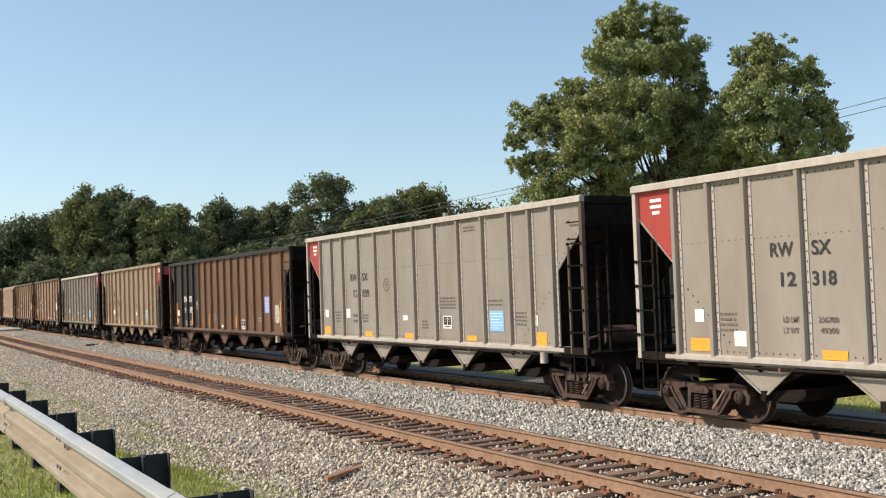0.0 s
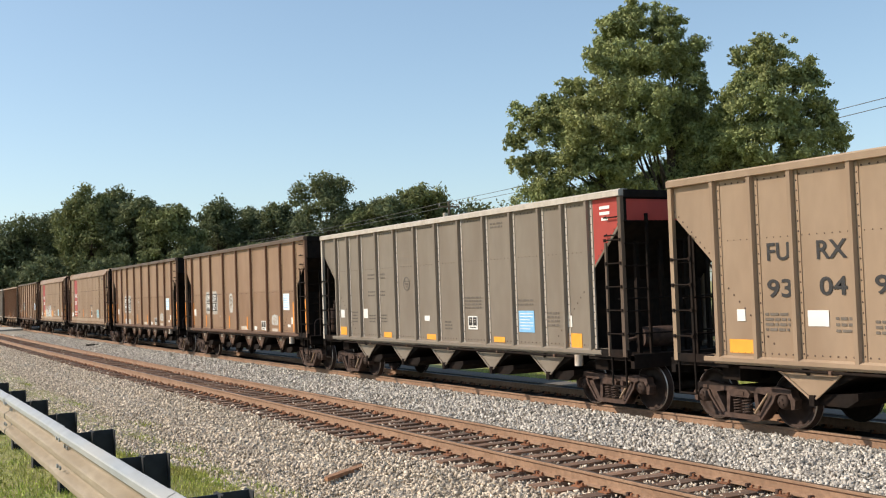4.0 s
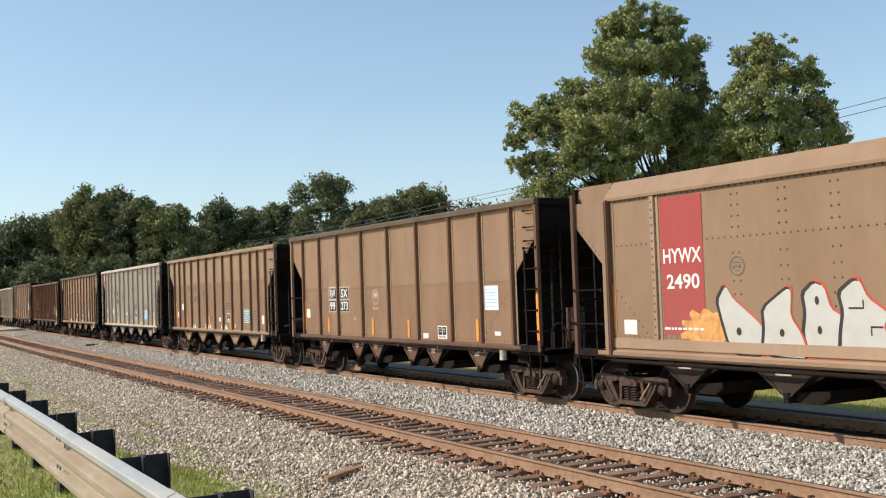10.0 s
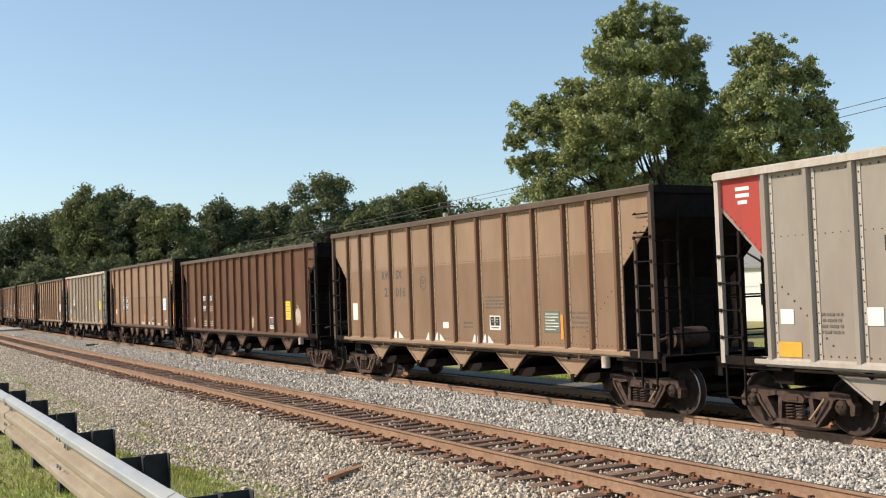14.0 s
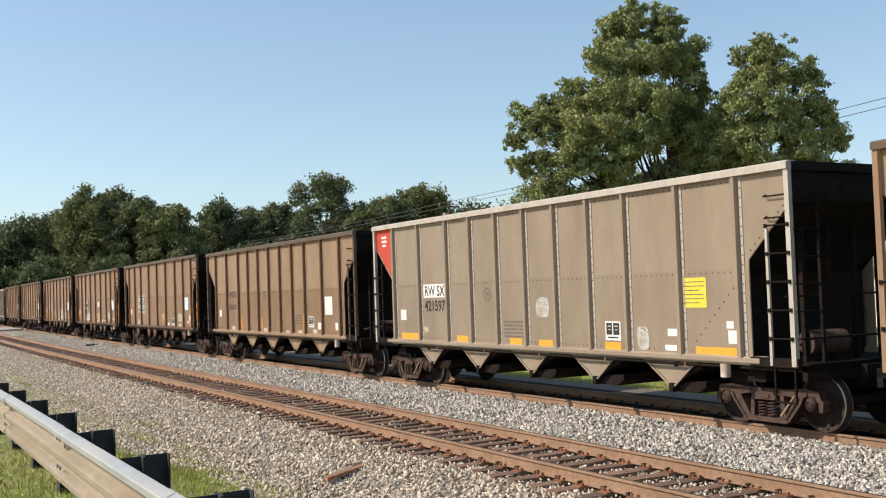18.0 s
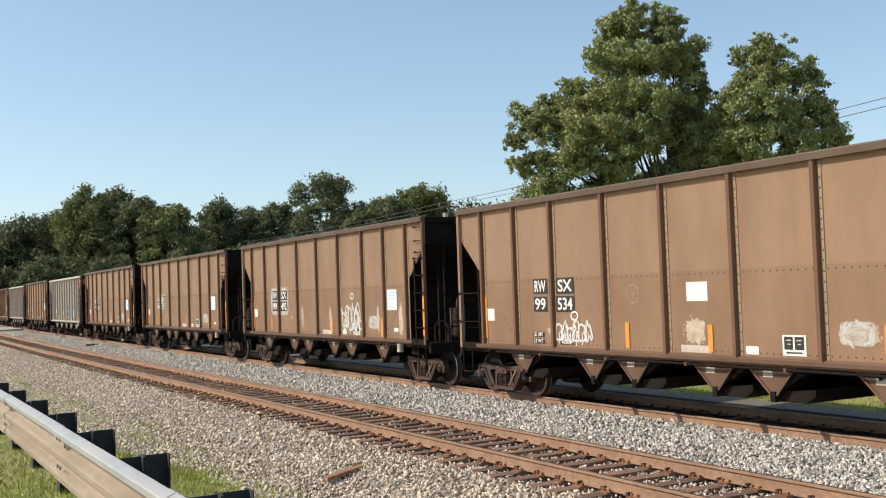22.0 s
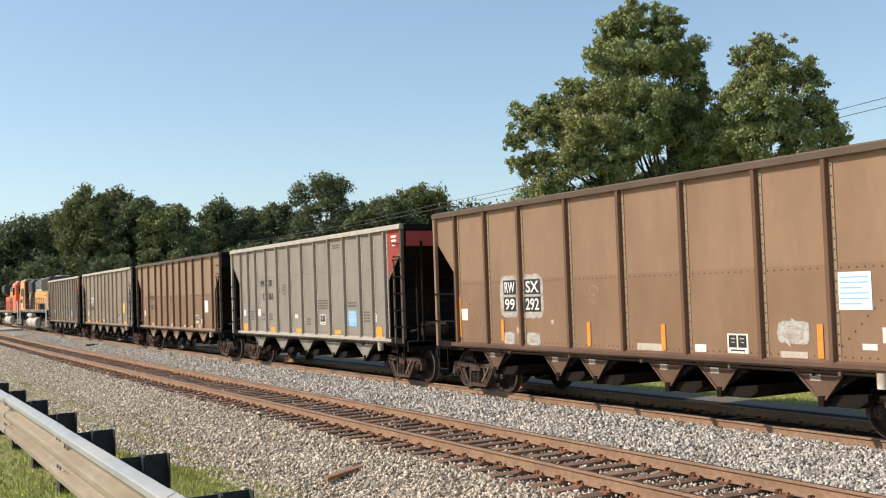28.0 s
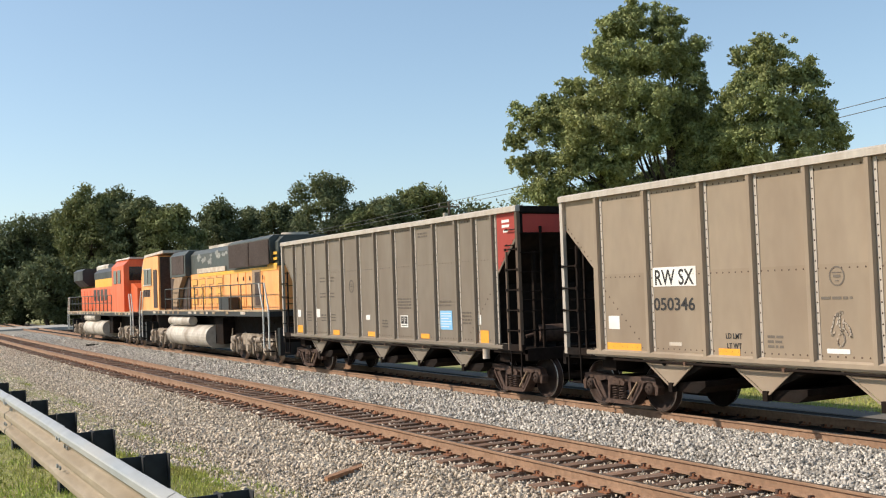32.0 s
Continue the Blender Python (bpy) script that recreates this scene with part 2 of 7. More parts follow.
# ---- shapes ----
class Shape:
    """Vertices and faces of one mesh, built up from simple solids."""

    def __init__(self):
        self.v, self.f, self.m, self.s = [], [], [], []

    def add(self, verts, faces, slot=0, smooth=False):
        n = len(self.v)
        self.v += [tuple(p) for p in verts]
        self.f += [tuple(i + n for i in f) for f in faces]
        self.m += [slot] * len(faces)
        self.s += [smooth] * len(faces)
        return self

    def box(self, x0, x1, y0, y1, z0, z1, slot=0):
        v = [(x, y, z) for z in (z0, z1) for x, y in ((x0, y0), (x1, y0), (x1, y1), (x0, y1))]
        return self.add(v, [(3, 2, 1, 0), (4, 5, 6, 7), (0, 1, 5, 4), (1, 2, 6, 5), (2, 3, 7, 6), (3, 0, 4, 7)], slot)

    def prism(self, poly, a, b, axis="y", slot=0):
        """A polygon extruded along an axis: (x, z) along y, (y, z) along x, (x, y) along z; counter-clockwise seen from -y, +x, +z."""
        put = {"y": lambda p, d: (p[0], d, p[1]), "x": lambda p, d: (d, p[0], p[1]), "z": lambda p, d: (p[0], p[1], d)}[axis]
        n = len(poly)
        v = [put(p, a) for p in poly] + [put(p, b) for p in poly]
        f = [tuple(range(n)), tuple(range(2 * n - 1, n - 1, -1))]
        f += [(i, i + n, (i + 1) % n + n, (i + 1) % n) for i in range(n)]
        if axis != "y":
            f = [tuple(reversed(q)) for q in f]
        return self.add(v, f, slot)

    def rod(self, a, b, r, n=8, slot=0, r2=None):
        a, b = Vector(a), Vector(b)
        w = (b - a).normalized()
        u = w.orthogonal().normalized()
        k = w.cross(u)
        ring = [(u * math.cos(2 * math.pi * i / n) + k * math.sin(2 * math.pi * i / n)) for i in range(n)]
        v = [a + q * r for q in ring] + [b + q * (r if r2 is None else r2) for q in ring]
        self.add(v, [(i, (i + 1) % n, (i + 1) % n + n, i + n) for i in range(n)], slot, True)
        return self.add(v, [tuple(range(n - 1, -1, -1)), tuple(range(n, 2 * n))], slot)

    def pipe(self, points, r, n=6, slot=0):
        for a, b in zip(points, points[1:]):
            self.rod(a, b, r, n, slot)
        return self

    def lathe(self, profile, n=24, axis="y", slot=0, at=(0, 0, 0)):
        """Rings of (radius, height) turned round an axis."""
        v, f = [], []
        for r, h in profile:
            for i in range(n):
                c, s = r * math.cos(2 * math.pi * i / n), r * math.sin(2 * math.pi * i / n)
                p = {"y": (c, h, s), "x": (h, c, s), "z": (c, s, h)}[axis]
                v.append((p[0] + at[0], p[1] + at[1], p[2] + at[2]))
        for k in range(len(profile) - 1):
            for i in range(n):
                j = (i + 1) % n
                f.append((k * n + i, k * n + j, (k + 1) * n + j, (k + 1) * n + i))
        return self.add(v, f, slot, True)

    def mesh(self, name, *mats):
        me = bpy.data.meshes.new(name)
        me.from_pydata(self.v, [], self.f)
        for m in mats:
            me.materials.append(m)
        me.polygons.foreach_set("material_index", self.m)
        me.polygons.foreach_set("use_smooth", self.s)
        bm = bmesh.new()
        bm.from_mesh(me)
        bmesh.ops.recalc_face_normals(bm, faces=bm.faces)
        bm.to_mesh(me)
        bm.free()
        me.update()
        return me


def part(name, me, parent, at=None, label=""):
    """Links a mesh as one part under a thing or a part."""
    ob = new(name, me)
    ob.parent = parent
    if at is not None:
        ob.matrix_basis = at if isinstance(at, Matrix) else Matrix.Translation(at)
    if label:
        tagged(ob, label)
    return ob


def thing(name, label, category, group="", kind="", me=None, at=None):
    ob = new(name, me)
    if at is not None:
        ob.matrix_basis = at
    return tagged(ob, label, category, group, kind)


# ---- the lie of the track ----
SIDE_Y = 12.395                      # the near side of the cars
MAIN_Y = SIDE_Y + 1.575              # centre of the train's track
NEAR_Y = MAIN_Y - 4.92               # centre of the empty track
BEND = 0.0003


def bend(x):
    """How far the tracks swing away from the straight at x."""
    d = min(0.0, x + 12.0)
    if d < -170:
        return 0.5 * BEND * 170 ** 2 + BEND * 170 * (-170 - d) * -1 * -1
    return 0.5 * BEND * d * d


def heading(x):
    d = max(-170.0, min(0.0, x + 12.0))
    return math.degrees(math.atan(BEND * d))


def travel(t):
    """How far the train has come at t seconds."""
    return 12.4732 * t + 0.0159 * t * t

# ---- ground and track ----
def ground_height(y):
    """Height of the ground across the track."""
    pts = [(-60, 0.35), (0.0, 0.52), (2.3, 0.42), (3.6, -0.05), (5.3, -0.38), (6.6, -0.36), (7.5, -0.235), (10.3, -0.225), (11.4, -0.14), (12.95, -0.145), (13.4, -0.2), (15.0, -0.2), (15.6, -0.235), (16.6, -0.5), (18.5, -0.75), (24, -0.7), (60, -0.6), (3000, -0.6)]
    for (a, h), (b, k) in zip(pts, pts[1:]):
        if y <= b:
            return h + (k - h) * (y - a) / (b - a)
    return -0.6


def swept(xs, ys, height, name, mat):
    """A sheet that follows the bend of the track."""
    v = [(x, y + bend(x), height(x, y)) for x in xs for y in ys]
    n = len(ys)
    f = [(i * n + j, (i + 1) * n + j, (i + 1) * n + j + 1, i * n + j + 1) for i in range(len(xs) - 1) for j in range(n - 1)]
    s = Shape().add(v, f, 0, True)
    return s.mesh(name, mat)


xs_ground = [-2500, -1200, -600, -400, -300, -250] + [-220 + 2 * i for i in range(121)] + [30, 60, 120, 300, 900, 2500]
ys_ground = [-2500, -600, -100, -30, -8, -2, 0, 1, 2, 2.6, 3, 3.4, 3.8, 4.2, 4.7, 5.3, 6, 6.6, 7.5, 15.6, 16.6, 18.5, 21, 24, 30, 45, 80, 200, 700, 3000]


def ground_z(x, y):
    return ground_height(y) + 0.03 * noise.noise((x * 0.35, y * 0.35, 0)) - (0.14 if 5.4 < y < 16.2 else 0.0)


tagged(new("ground", swept(xs_ground, ys_ground, ground_z, "ground", GROUND)), "grass and bare earth beside the railway", "ground", kind="structure")

xs_track = [-260 + 1.5 * i for i in range(200)]
tagged(new("ballast_bed", swept(xs_track, [4.4, 5.3, 6.2, 7.2, 8, 9, 9.8, 10.3, 11, 11.4, 12, 12.6, 12.95, 13.4, 14, 15, 15.6, 16.2, 16.9],
       lambda x, y: ground_height(y) - 0.035 + 0.012 * noise.noise((x, y, 5)), "ballast_bed", BALLAST_BED)),
       "grey crushed stone bed under both tracks", "ballast", kind="structure")
# strip laid where the train's shade falls, dark by its colour
tagged(new("cinder_strip", swept(xs_track, [13.5, 14.2, 15.6, 16.3, 17.2, 18.5, 19.4], lambda x, y: ground_height(y) + 0.03, "cinder_strip", SHADE_GROUND)), "dark ground beside the ballast with the train's shade in its colour", "ground", kind="structure")
tagged(new("road", swept(xs_track, [19.35, 19.8, 20.3], lambda x, y: ground_height(y) + 0.045, "road", ASPHALT)), "grey gravelly lane behind the railway", "road", kind="structure")

RAIL_POLY = [(-0.075, -0.172), (0.075, -0.172), (0.075, -0.158), (0.012, -0.14), (0.012, -0.045), (0.036, -0.034), (0.036, -0.006), (0.028, 0.0),
             (-0.028, 0.0), (-0.036, -0.006), (-0.036, -0.034), (-0.012, -0.045), (-0.012, -0.14), (-0.075, -0.158)]


def rail(y0, label):
    xs = [-255 + 3.0 * i for i in range(98)]
    n = len(RAIL_POLY)
    v = [(x, y0 + bend(x) + p[0], p[1]) for x in xs for p in RAIL_POLY]
    s = Shape()
    f, slot = [], []
    for i in range(len(xs) - 1):
        for j in range(n):
            f.append((i * n + j, i * n + (j + 1) % n, (i + 1) * n + (j + 1) % n, (i + 1) * n + j))
            slot.append(1 if j in (7, ) else 0)
    s.add(v, f)
    s.m = slot
    return thing("rail", label, "rail", "rails", me=s.mesh("rail", RAIL_SIDE, RAIL_TOP))


anchor = Shape().box(-0.02, 0.02, -0.1, -0.03, -0.172, -0.13).box(-0.016, 0.016, -0.085, 0.085, -0.19, -0.174).mesh("rail_anchor", TRUCK)
for y in (NEAR_Y - 0.7525 + 0.035, NEAR_Y + 0.7525 + 0.035, MAIN_Y - 0.7525 + 0.035, MAIN_Y + 0.7525):
    line = rail(y, "rust-brown steel rail spiked to wooden ties")
    for k in range(48):
        x = -7.2 - 0.5 * k
        part("rail_anchor", anchor, line, pose(x, y + bend(x), 0, 0, 0, heading(x)))

rng = random.Random(4)


def tie_mesh(k):
    r = random.Random(k)
    s = Shape()
    w, l = 0.105, 1.28
    cut = [(-w, -l), (w, -l + r.uniform(-.04, .04)), (w + .005, 0), (w, l), (-w, l + r.uniform(-.04, .04)), (-w - .006, .2)]
    s.prism(cut, -0.34, -0.178 + r.uniform(-.012, .004), "z")
    return s.mesh("tie", TIE)


plate_shape = Shape()
plate_shape.box(-0.09, 0.09, -0.17, 0.17, -0.182, -0.166)
for px in (-0.06, 0.06):
    for py in (-0.1, 0.1):
        plate_shape.box(px - 0.012, px + 0.012, py - 0.014, py + 0.014, -0.168, -0.128)
plate_mesh = plate_shape.mesh("tie_plate", PLATE)
tie_meshes = [tie_mesh(k) for k in range(6)]


def track_ties(y0, x0, x1, plates, label):
    bed = thing("track_ties", label, "track", kind="structure")
    x = x1
    while x > x0:
        tie = part("tie", rng.choice(tie_meshes), bed, pose(x, y0 + bend(x) + rng.uniform(-.04, .04), rng.uniform(-.008, .006), 0, 0, heading(x) + rng.uniform(-1.2, 1.2)))
        if x > plates:
            for dy in (-0.7525 + 0.035, 0.7525 + 0.035):
                part("tie_plate", plate_mesh, tie, (0, dy, 0))
        x -= 0.5 + rng.uniform(-.03, .03)
    return bed


track_ties(NEAR_Y, -118, -6, -55, "weathered dark wooden ties of the empty track")
track_ties(MAIN_Y, -60, -6, -30, "weathered dark wooden ties under the train")


def stones(name, count, place, size, mat, label, seed):
    """Crushed stones, each with its own shape, joined into one mesh."""
    r = np.random.RandomState(seed)
    base = np.array([(1, 0, 0), (-0.5, 0.87, 0), (-0.5, -0.87, 0), (0, 0, 0.9), (0, 0, -0.9)], float)
    faces = np.array([(0, 1, 3), (1, 2, 3), (2, 0, 3), (1, 0, 4), (2, 1, 4), (0, 2, 4)])
    c = place(r, count)
    n = len(c)
    v = base[None] * r.uniform(0.6, 1.2, (n, 5, 1)) + r.uniform(-.3, .3, (n, 5, 3))
    v *= (r.uniform(*size, (n, 1, 1)) * r.uniform(0.5, 1.45, (n, 1, 3)))
    q = r.normal(size=(n, 4))
    q /= np.linalg.norm(q, axis=1, keepdims=True)
    w, x, y, z = q.T
    rot = np.stack([1 - 2 * (y * y + z * z), 2 * (x * y - z * w), 2 * (x * z + y * w), 2 * (x * y + z * w), 1 - 2 * (x * x + z * z), 2 * (y * z - x * w),
                    2 * (x * z - y * w), 2 * (y * z + x * w), 1 - 2 * (x * x + y * y)], 1).reshape(n, 3, 3)
    v = np.einsum("nij,nkj->nki", rot, v) + c[:, None]
    f = (faces[None] + (np.arange(n) * 5)[:, None, None]).reshape(-1, 3)
    me = bpy.data.meshes.new(name)
    me.vertices.add(n * 5)
    me.vertices.foreach_set("co", v.ravel())
    me.loops.add(len(f) * 3)
    me.loops.foreach_set("vertex_index", f.ravel())
    me.polygons.add(len(f))
    me.polygons.foreach_set("loop_start", np.arange(len(f)) * 3)
    me.update(calc_edges=True)
    me.materials.append(mat)
    return thing(name, label, "ballast", kind="stuff", me=me)


def spread(y0, y1, near, lift=0.0):
    """Places of stones: dense near the camera's part of the track, sparser far down the line."""
    def place(r, count):
        u = r.uniform(0, 1, count)
        x = -6.5 - (near ** u - 1) * 6.5
        y = r.uniform(y0, y1, count)
        z = np.array([ground_height(b) for b in y]) + r.uniform(-.03, .012, count) + lift
        crib = (np.abs(y - NEAR_Y) < 1.3) | (np.abs(y - MAIN_Y) < 1.3)
        z = np.where(crib, z + 0.012, z)
        b = np.array([bend(a) for a in x])
        return np.stack([x, y + b, z], 1)
    return place


def verge_edge(x):
    """Where the grass of the verge gives way to the stones."""
    x = np.asarray(x, float)
    wave = 0.14 * np.sin(x * 1.9) + 0.1 * np.sin(x * 4.3 + 1)
    return 3.15 + 1.25 * np.clip((x + 20.0) / 4.0, 0, 1) + 0.15 * np.clip(x + 16, 0, 9) * 0.5 + wave


def shoulder(r, count):
    """The wide shoulder towards the guardrail: stones thin out into the grass."""
    base = spread(2.3, NEAR_Y - 1.0, 16)(r, count)
    y = base[:, 1] - np.array([bend(a) for a in base[:, 0]])
    edge = verge_edge(base[:, 0]) + r.normal(0, 0.16, len(base))
    return base[y > edge]


stones("near_ballast", 105000, shoulder, (0.021, 0.046), STONE_OLD, "dusty tan crushed stone shoulder", 1)
stones("track_ballast", 24000, spread(NEAR_Y - 1.35, NEAR_Y + 1.25, 15), (0.018, 0.038), STONE_OLD, "dusty crushed stone between the ties", 2)
stones("middle_ballast", 66000, spread(NEAR_Y + 0.95, MAIN_Y - 0.86, 15, 0.012), (0.023, 0.05), STONE, "clean grey crushed stone between the tracks", 3)
stones("far_ballast", 9000, spread(MAIN_Y - 0.66, MAIN_Y + 2.4, 12), (0.018, 0.038), STONE_SHADE, "crushed stone under the train, coal dust and shade in its dark colour", 5)

# ---- coal cars ----
POSTS = {"ribbed": [-6.15, -5.32, -4.5, -3.4, -2.28, -1.13, 0, 1.13, 2.28, 3.4, 4.5, 5.32, 6.15],
         "broad": [-6.2, -4.8, -3.37, -2.25, -1.12, 0, 1.12, 2.25, 3.37, 4.8, 6.2],
         "panel": [-6.12, -4.78, -3.4, -1.68, 0, 1.68, 3.4, 4.78, 6.12],
         "long": [-6.95] + [-5.75 + 0.8846 * k for k in range(14)] + [6.95],
         "smooth": [-6.3, 6.3]}
BAYS = {"ribbed": [-4.36, -2.14, 0.06, 2.26, 4.5], "broad": [-4.4, -2.2, 0.0, 2.2, 4.4], "long": [-4.9, -2.45, 0.0, 2.45, 4.9],
        "panel": [-4.68, -2.26, -1.02, 1.06, 2.33, 4.44], "smooth": [-4.36, -2.14, 0.06, 2.26, 4.46]}
HALVES = {"ribbed": 7.2, "broad": 7.34, "panel": 7.13, "long": 7.82, "smooth": 7.35}
TOP, SILL0, SILL1 = 4.18, 1.06, 1.2
LIFT = {"ribbed": 0.03, "broad": 0.06, "panel": 0.13, "smooth": 0.17, "long": -0.12}      # how far each kind rises above the common height
SHEET = 1.488                              # half width over the side sheets
OUT = 1.575                                # half width over the posts
meshes = {}


def cached(key, build):
    if key not in meshes:
        meshes[key] = build()
    return meshes[key]


def corner_red(style, e, paint):
    """The painted triangle over the slope sheet at one end of a car."""
    h = HALVES[style]
    s = Shape()
    z = 4.04 + LIFT[style]
    tri = [(e * (h - 0.9), 2.82), (e * (h - 0.06), 3.64), (e * (h - 0.06), z), (e * (h - 0.9), z)]
    s.prism(tri if e > 0 else tri[::-1], -SHEET - 0.004, -SHEET)
    return s.mesh("painted_corner", paint)


def side_sheet(style, paint):
    h = HALVES[style]
    s = Shape()
    d = LIFT[style]
    top = 4.04 if style == "smooth" else 4.1 + d
    outline = [(-h + 0.93, SILL1), (h - 0.93, SILL1), (h - 0.93, 2.75), (h, 3.62), (h, top), (-h, top), (-h, 3.62), (-h + 0.93, 2.75)]
    s.prism(outline, -SHEET, -SHEET + 0.02)
    return s.mesh("side_sheet", paint)


def lap_sheet(style, paint):
    """Lower side sheet, lapped over the upper one along a riveted seam."""
    h = HALVES[style]
    s = Shape()
    z = {"smooth": 3.19, "ribbed": 3.04}.get(style, 2.62)
    e = 1.1 if style == "smooth" else 0.93
    s.prism([(-h + e, SILL1 + 0.002), (h - e, SILL1 + 0.002), (h - e, z), (-h + e, z)], -SHEET - 0.005, -SHEET)
    return s.mesh("lower_side_sheet", paint)


def roof_slope(paint):
    """Upper side of the smooth cars, leaning in to a narrow top."""
    s = Shape()
    s.prism([(-6.25, 1.24), (6.25, 1.24), (6.25, 1.42), (-6.25, 1.42)], -SHEET - 0.03, -SHEET)
    for x in (-4.93, 4.32):
        s.box(x - 0.1, x + 0.0, -SHEET - 0.05, -SHEET, 1.42, 4.0)
        s.box(x + 0.03, x + 0.09, -SHEET - 0.016, -SHEET - 0.001, 1.42, 3.98)
    return s.mesh("side_belt", paint)


def end_post():
    """Heavy double post near each end of the smooth cars: a pale pressed post, a gap and outer edge with the right
    side's shade in their colour, and a bolted edge.
    """
    s = Shape()
    s.box(-0.1, 0.0, -OUT - 0.01, -SHEET, 1.1, 4.0)
    # these two dark strips carry the shade of the post's right side
    s.box(0.0, 0.05, -OUT + 0.04, -SHEET, 1.1, 4.0, 1)
    s.box(0.05, 0.085, -OUT - 0.03, -SHEET, 1.1, 4.02, 1)
    s.box(0.12, 0.17, -SHEET - 0.014, -SHEET - 0.001, 1.2, 4.0, 2)
    return s.mesh("end_post", SMOOTH_TAN, CHORD_RED, TRIM_TAN)


def bolt(s, x, z, y=-SHEET - 0.005, r=0.016):
    n = 6
    v = [(x + r * math.cos(2 * math.pi * i / n), y - 0.001, z + r * math.sin(2 * math.pi * i / n)) for i in range(n)] + [(x, y - 0.012, z)]
    s.add(v, [(i, (i + 1) % n, n) for i in range(n)])


def bolt_rows(style, paint):
    s = Shape()
    h = HALVES[style]
    for k in range(9):
        for e in (-1, 1):
            bolt(s, e * (h - 1.28 - 0.115 * k), 2.3 - 0.11 * k, r=0.02)
            bolt(s, e * (h - 0.87 + 0.1 * k), 2.9 + 0.094 * k, r=0.017)
    x = -h + 1.03
    while x < h - 1.03:
        bolt(s, x, SILL1 + 0.06, r=0.017)
        if style in ("panel", "broad"):
            bolt(s, x, 2.56, r=0.017)
        if style in ("ribbed", "broad"):
            bolt(s, x, 3.98 + LIFT[style], r=0.018)
        if style == "ribbed":
            bolt(s, x, 3.08, r=0.012)
        if style == "smooth":
            bolt(s, x, 3.98, r=0.022)
            bolt(s, x, 3.14, r=0.022)
            bolt(s, x, 1.46, r=0.017)
        x += 0.14
    if style == "smooth":
        x = -5.0
        while x < 5.4:
            for dx in (-0.07, 0.07):
                for z in (1.6, 1.8, 2.0, 2.2, 2.42, 2.64, 2.88, 3.3, 3.48, 3.66, 3.84):
                    bolt(s, x + dx, z, r=0.022)
            x += 1.0
        z = 1.5
        while z < 4.0:
            for px in (-4.99, -4.78, 4.27, 4.48):
                bolt(s, px, z, -SHEET - 0.05 if px in (-4.99, 4.27) else -SHEET - 0.005, r=0.024)
            z += 0.14
    return s.mesh("riveting", RIVET)


def post_mesh(paint, light, d=0.0):
    """A pressed post with a bolted flange on each side."""
    s = Shape()
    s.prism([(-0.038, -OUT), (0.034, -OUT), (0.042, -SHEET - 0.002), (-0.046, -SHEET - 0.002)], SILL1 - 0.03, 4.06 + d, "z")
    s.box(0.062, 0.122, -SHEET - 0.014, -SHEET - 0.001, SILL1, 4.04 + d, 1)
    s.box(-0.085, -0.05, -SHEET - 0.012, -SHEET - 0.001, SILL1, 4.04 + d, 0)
    z = SILL1 + 0.08
    while z < 4.0 + d:
        n = 5
        v = [(0.092 + 0.016 * math.cos(2 * math.pi * i / n), -SHEET - 0.014, z + 0.016 * math.sin(2 * math.pi * i / n)) for i in range(n)] + [(0.092, -SHEET - 0.03, z)]
        s.add(v, [(i, (i + 1) % n, n) for i in range(n)], 2)
        z += 0.155
    return s.mesh("side_post", paint, light, TRUCK)


def chord_mesh(paint, h, style):
    s = Shape()
    d = LIFT[style]
    poly = [(-OUT - 0.02, 4.05 + d), (-SHEET + 0.1, 4.05 + d), (-SHEET + 0.1, TOP + d), (-OUT + 0.03, TOP + d), (-OUT - 0.02, TOP + d - 0.03)]
    if style == "smooth":
        # the upper side of the smooth cars leans in
        poly = [(-OUT + 0.02, 4.0), (-SHEET, 4.0), (-1.2, 4.3), (-1.2, 4.37), (-1.3, 4.37), (-OUT + 0.02, 4.05)]
        s.prism([(-1.34, 4.28), (-1.16, 4.28), (-1.16, 4.37), (-1.34, 4.37)], -h - 0.02, -6.31, "x").prism([(-1.34, 4.28), (-1.16, 4.28), (-1.16, 4.37), (-1.34, 4.37)], 6.31, h + 0.02, "x")
        for e in (-1, 1):
            s.box(min(e * 6.31, e * h), max(e * 6.31, e * h), -1.4, -1.385, 3.7, 4.3)
        s.prism(poly, -6.3, 6.3, "x")
        return s.mesh("top_chord", paint)
    s.prism(poly, -h - 0.02, h + 0.02, "x")
    return s.mesh("top_chord", paint)


def sill_mesh(paint, h):
    s = Shape()
    s.prism([(-OUT, SILL0 + 0.045), (-OUT + 0.05, SILL0), (-SHEET + 0.15, SILL0), (-SHEET + 0.15, SILL1), (-SHEET - 0.02, SILL1), (-OUT, SILL1 - 0.03)], -h + 0.72, h - 0.72, "x")
    return s.mesh("side_sill", paint)


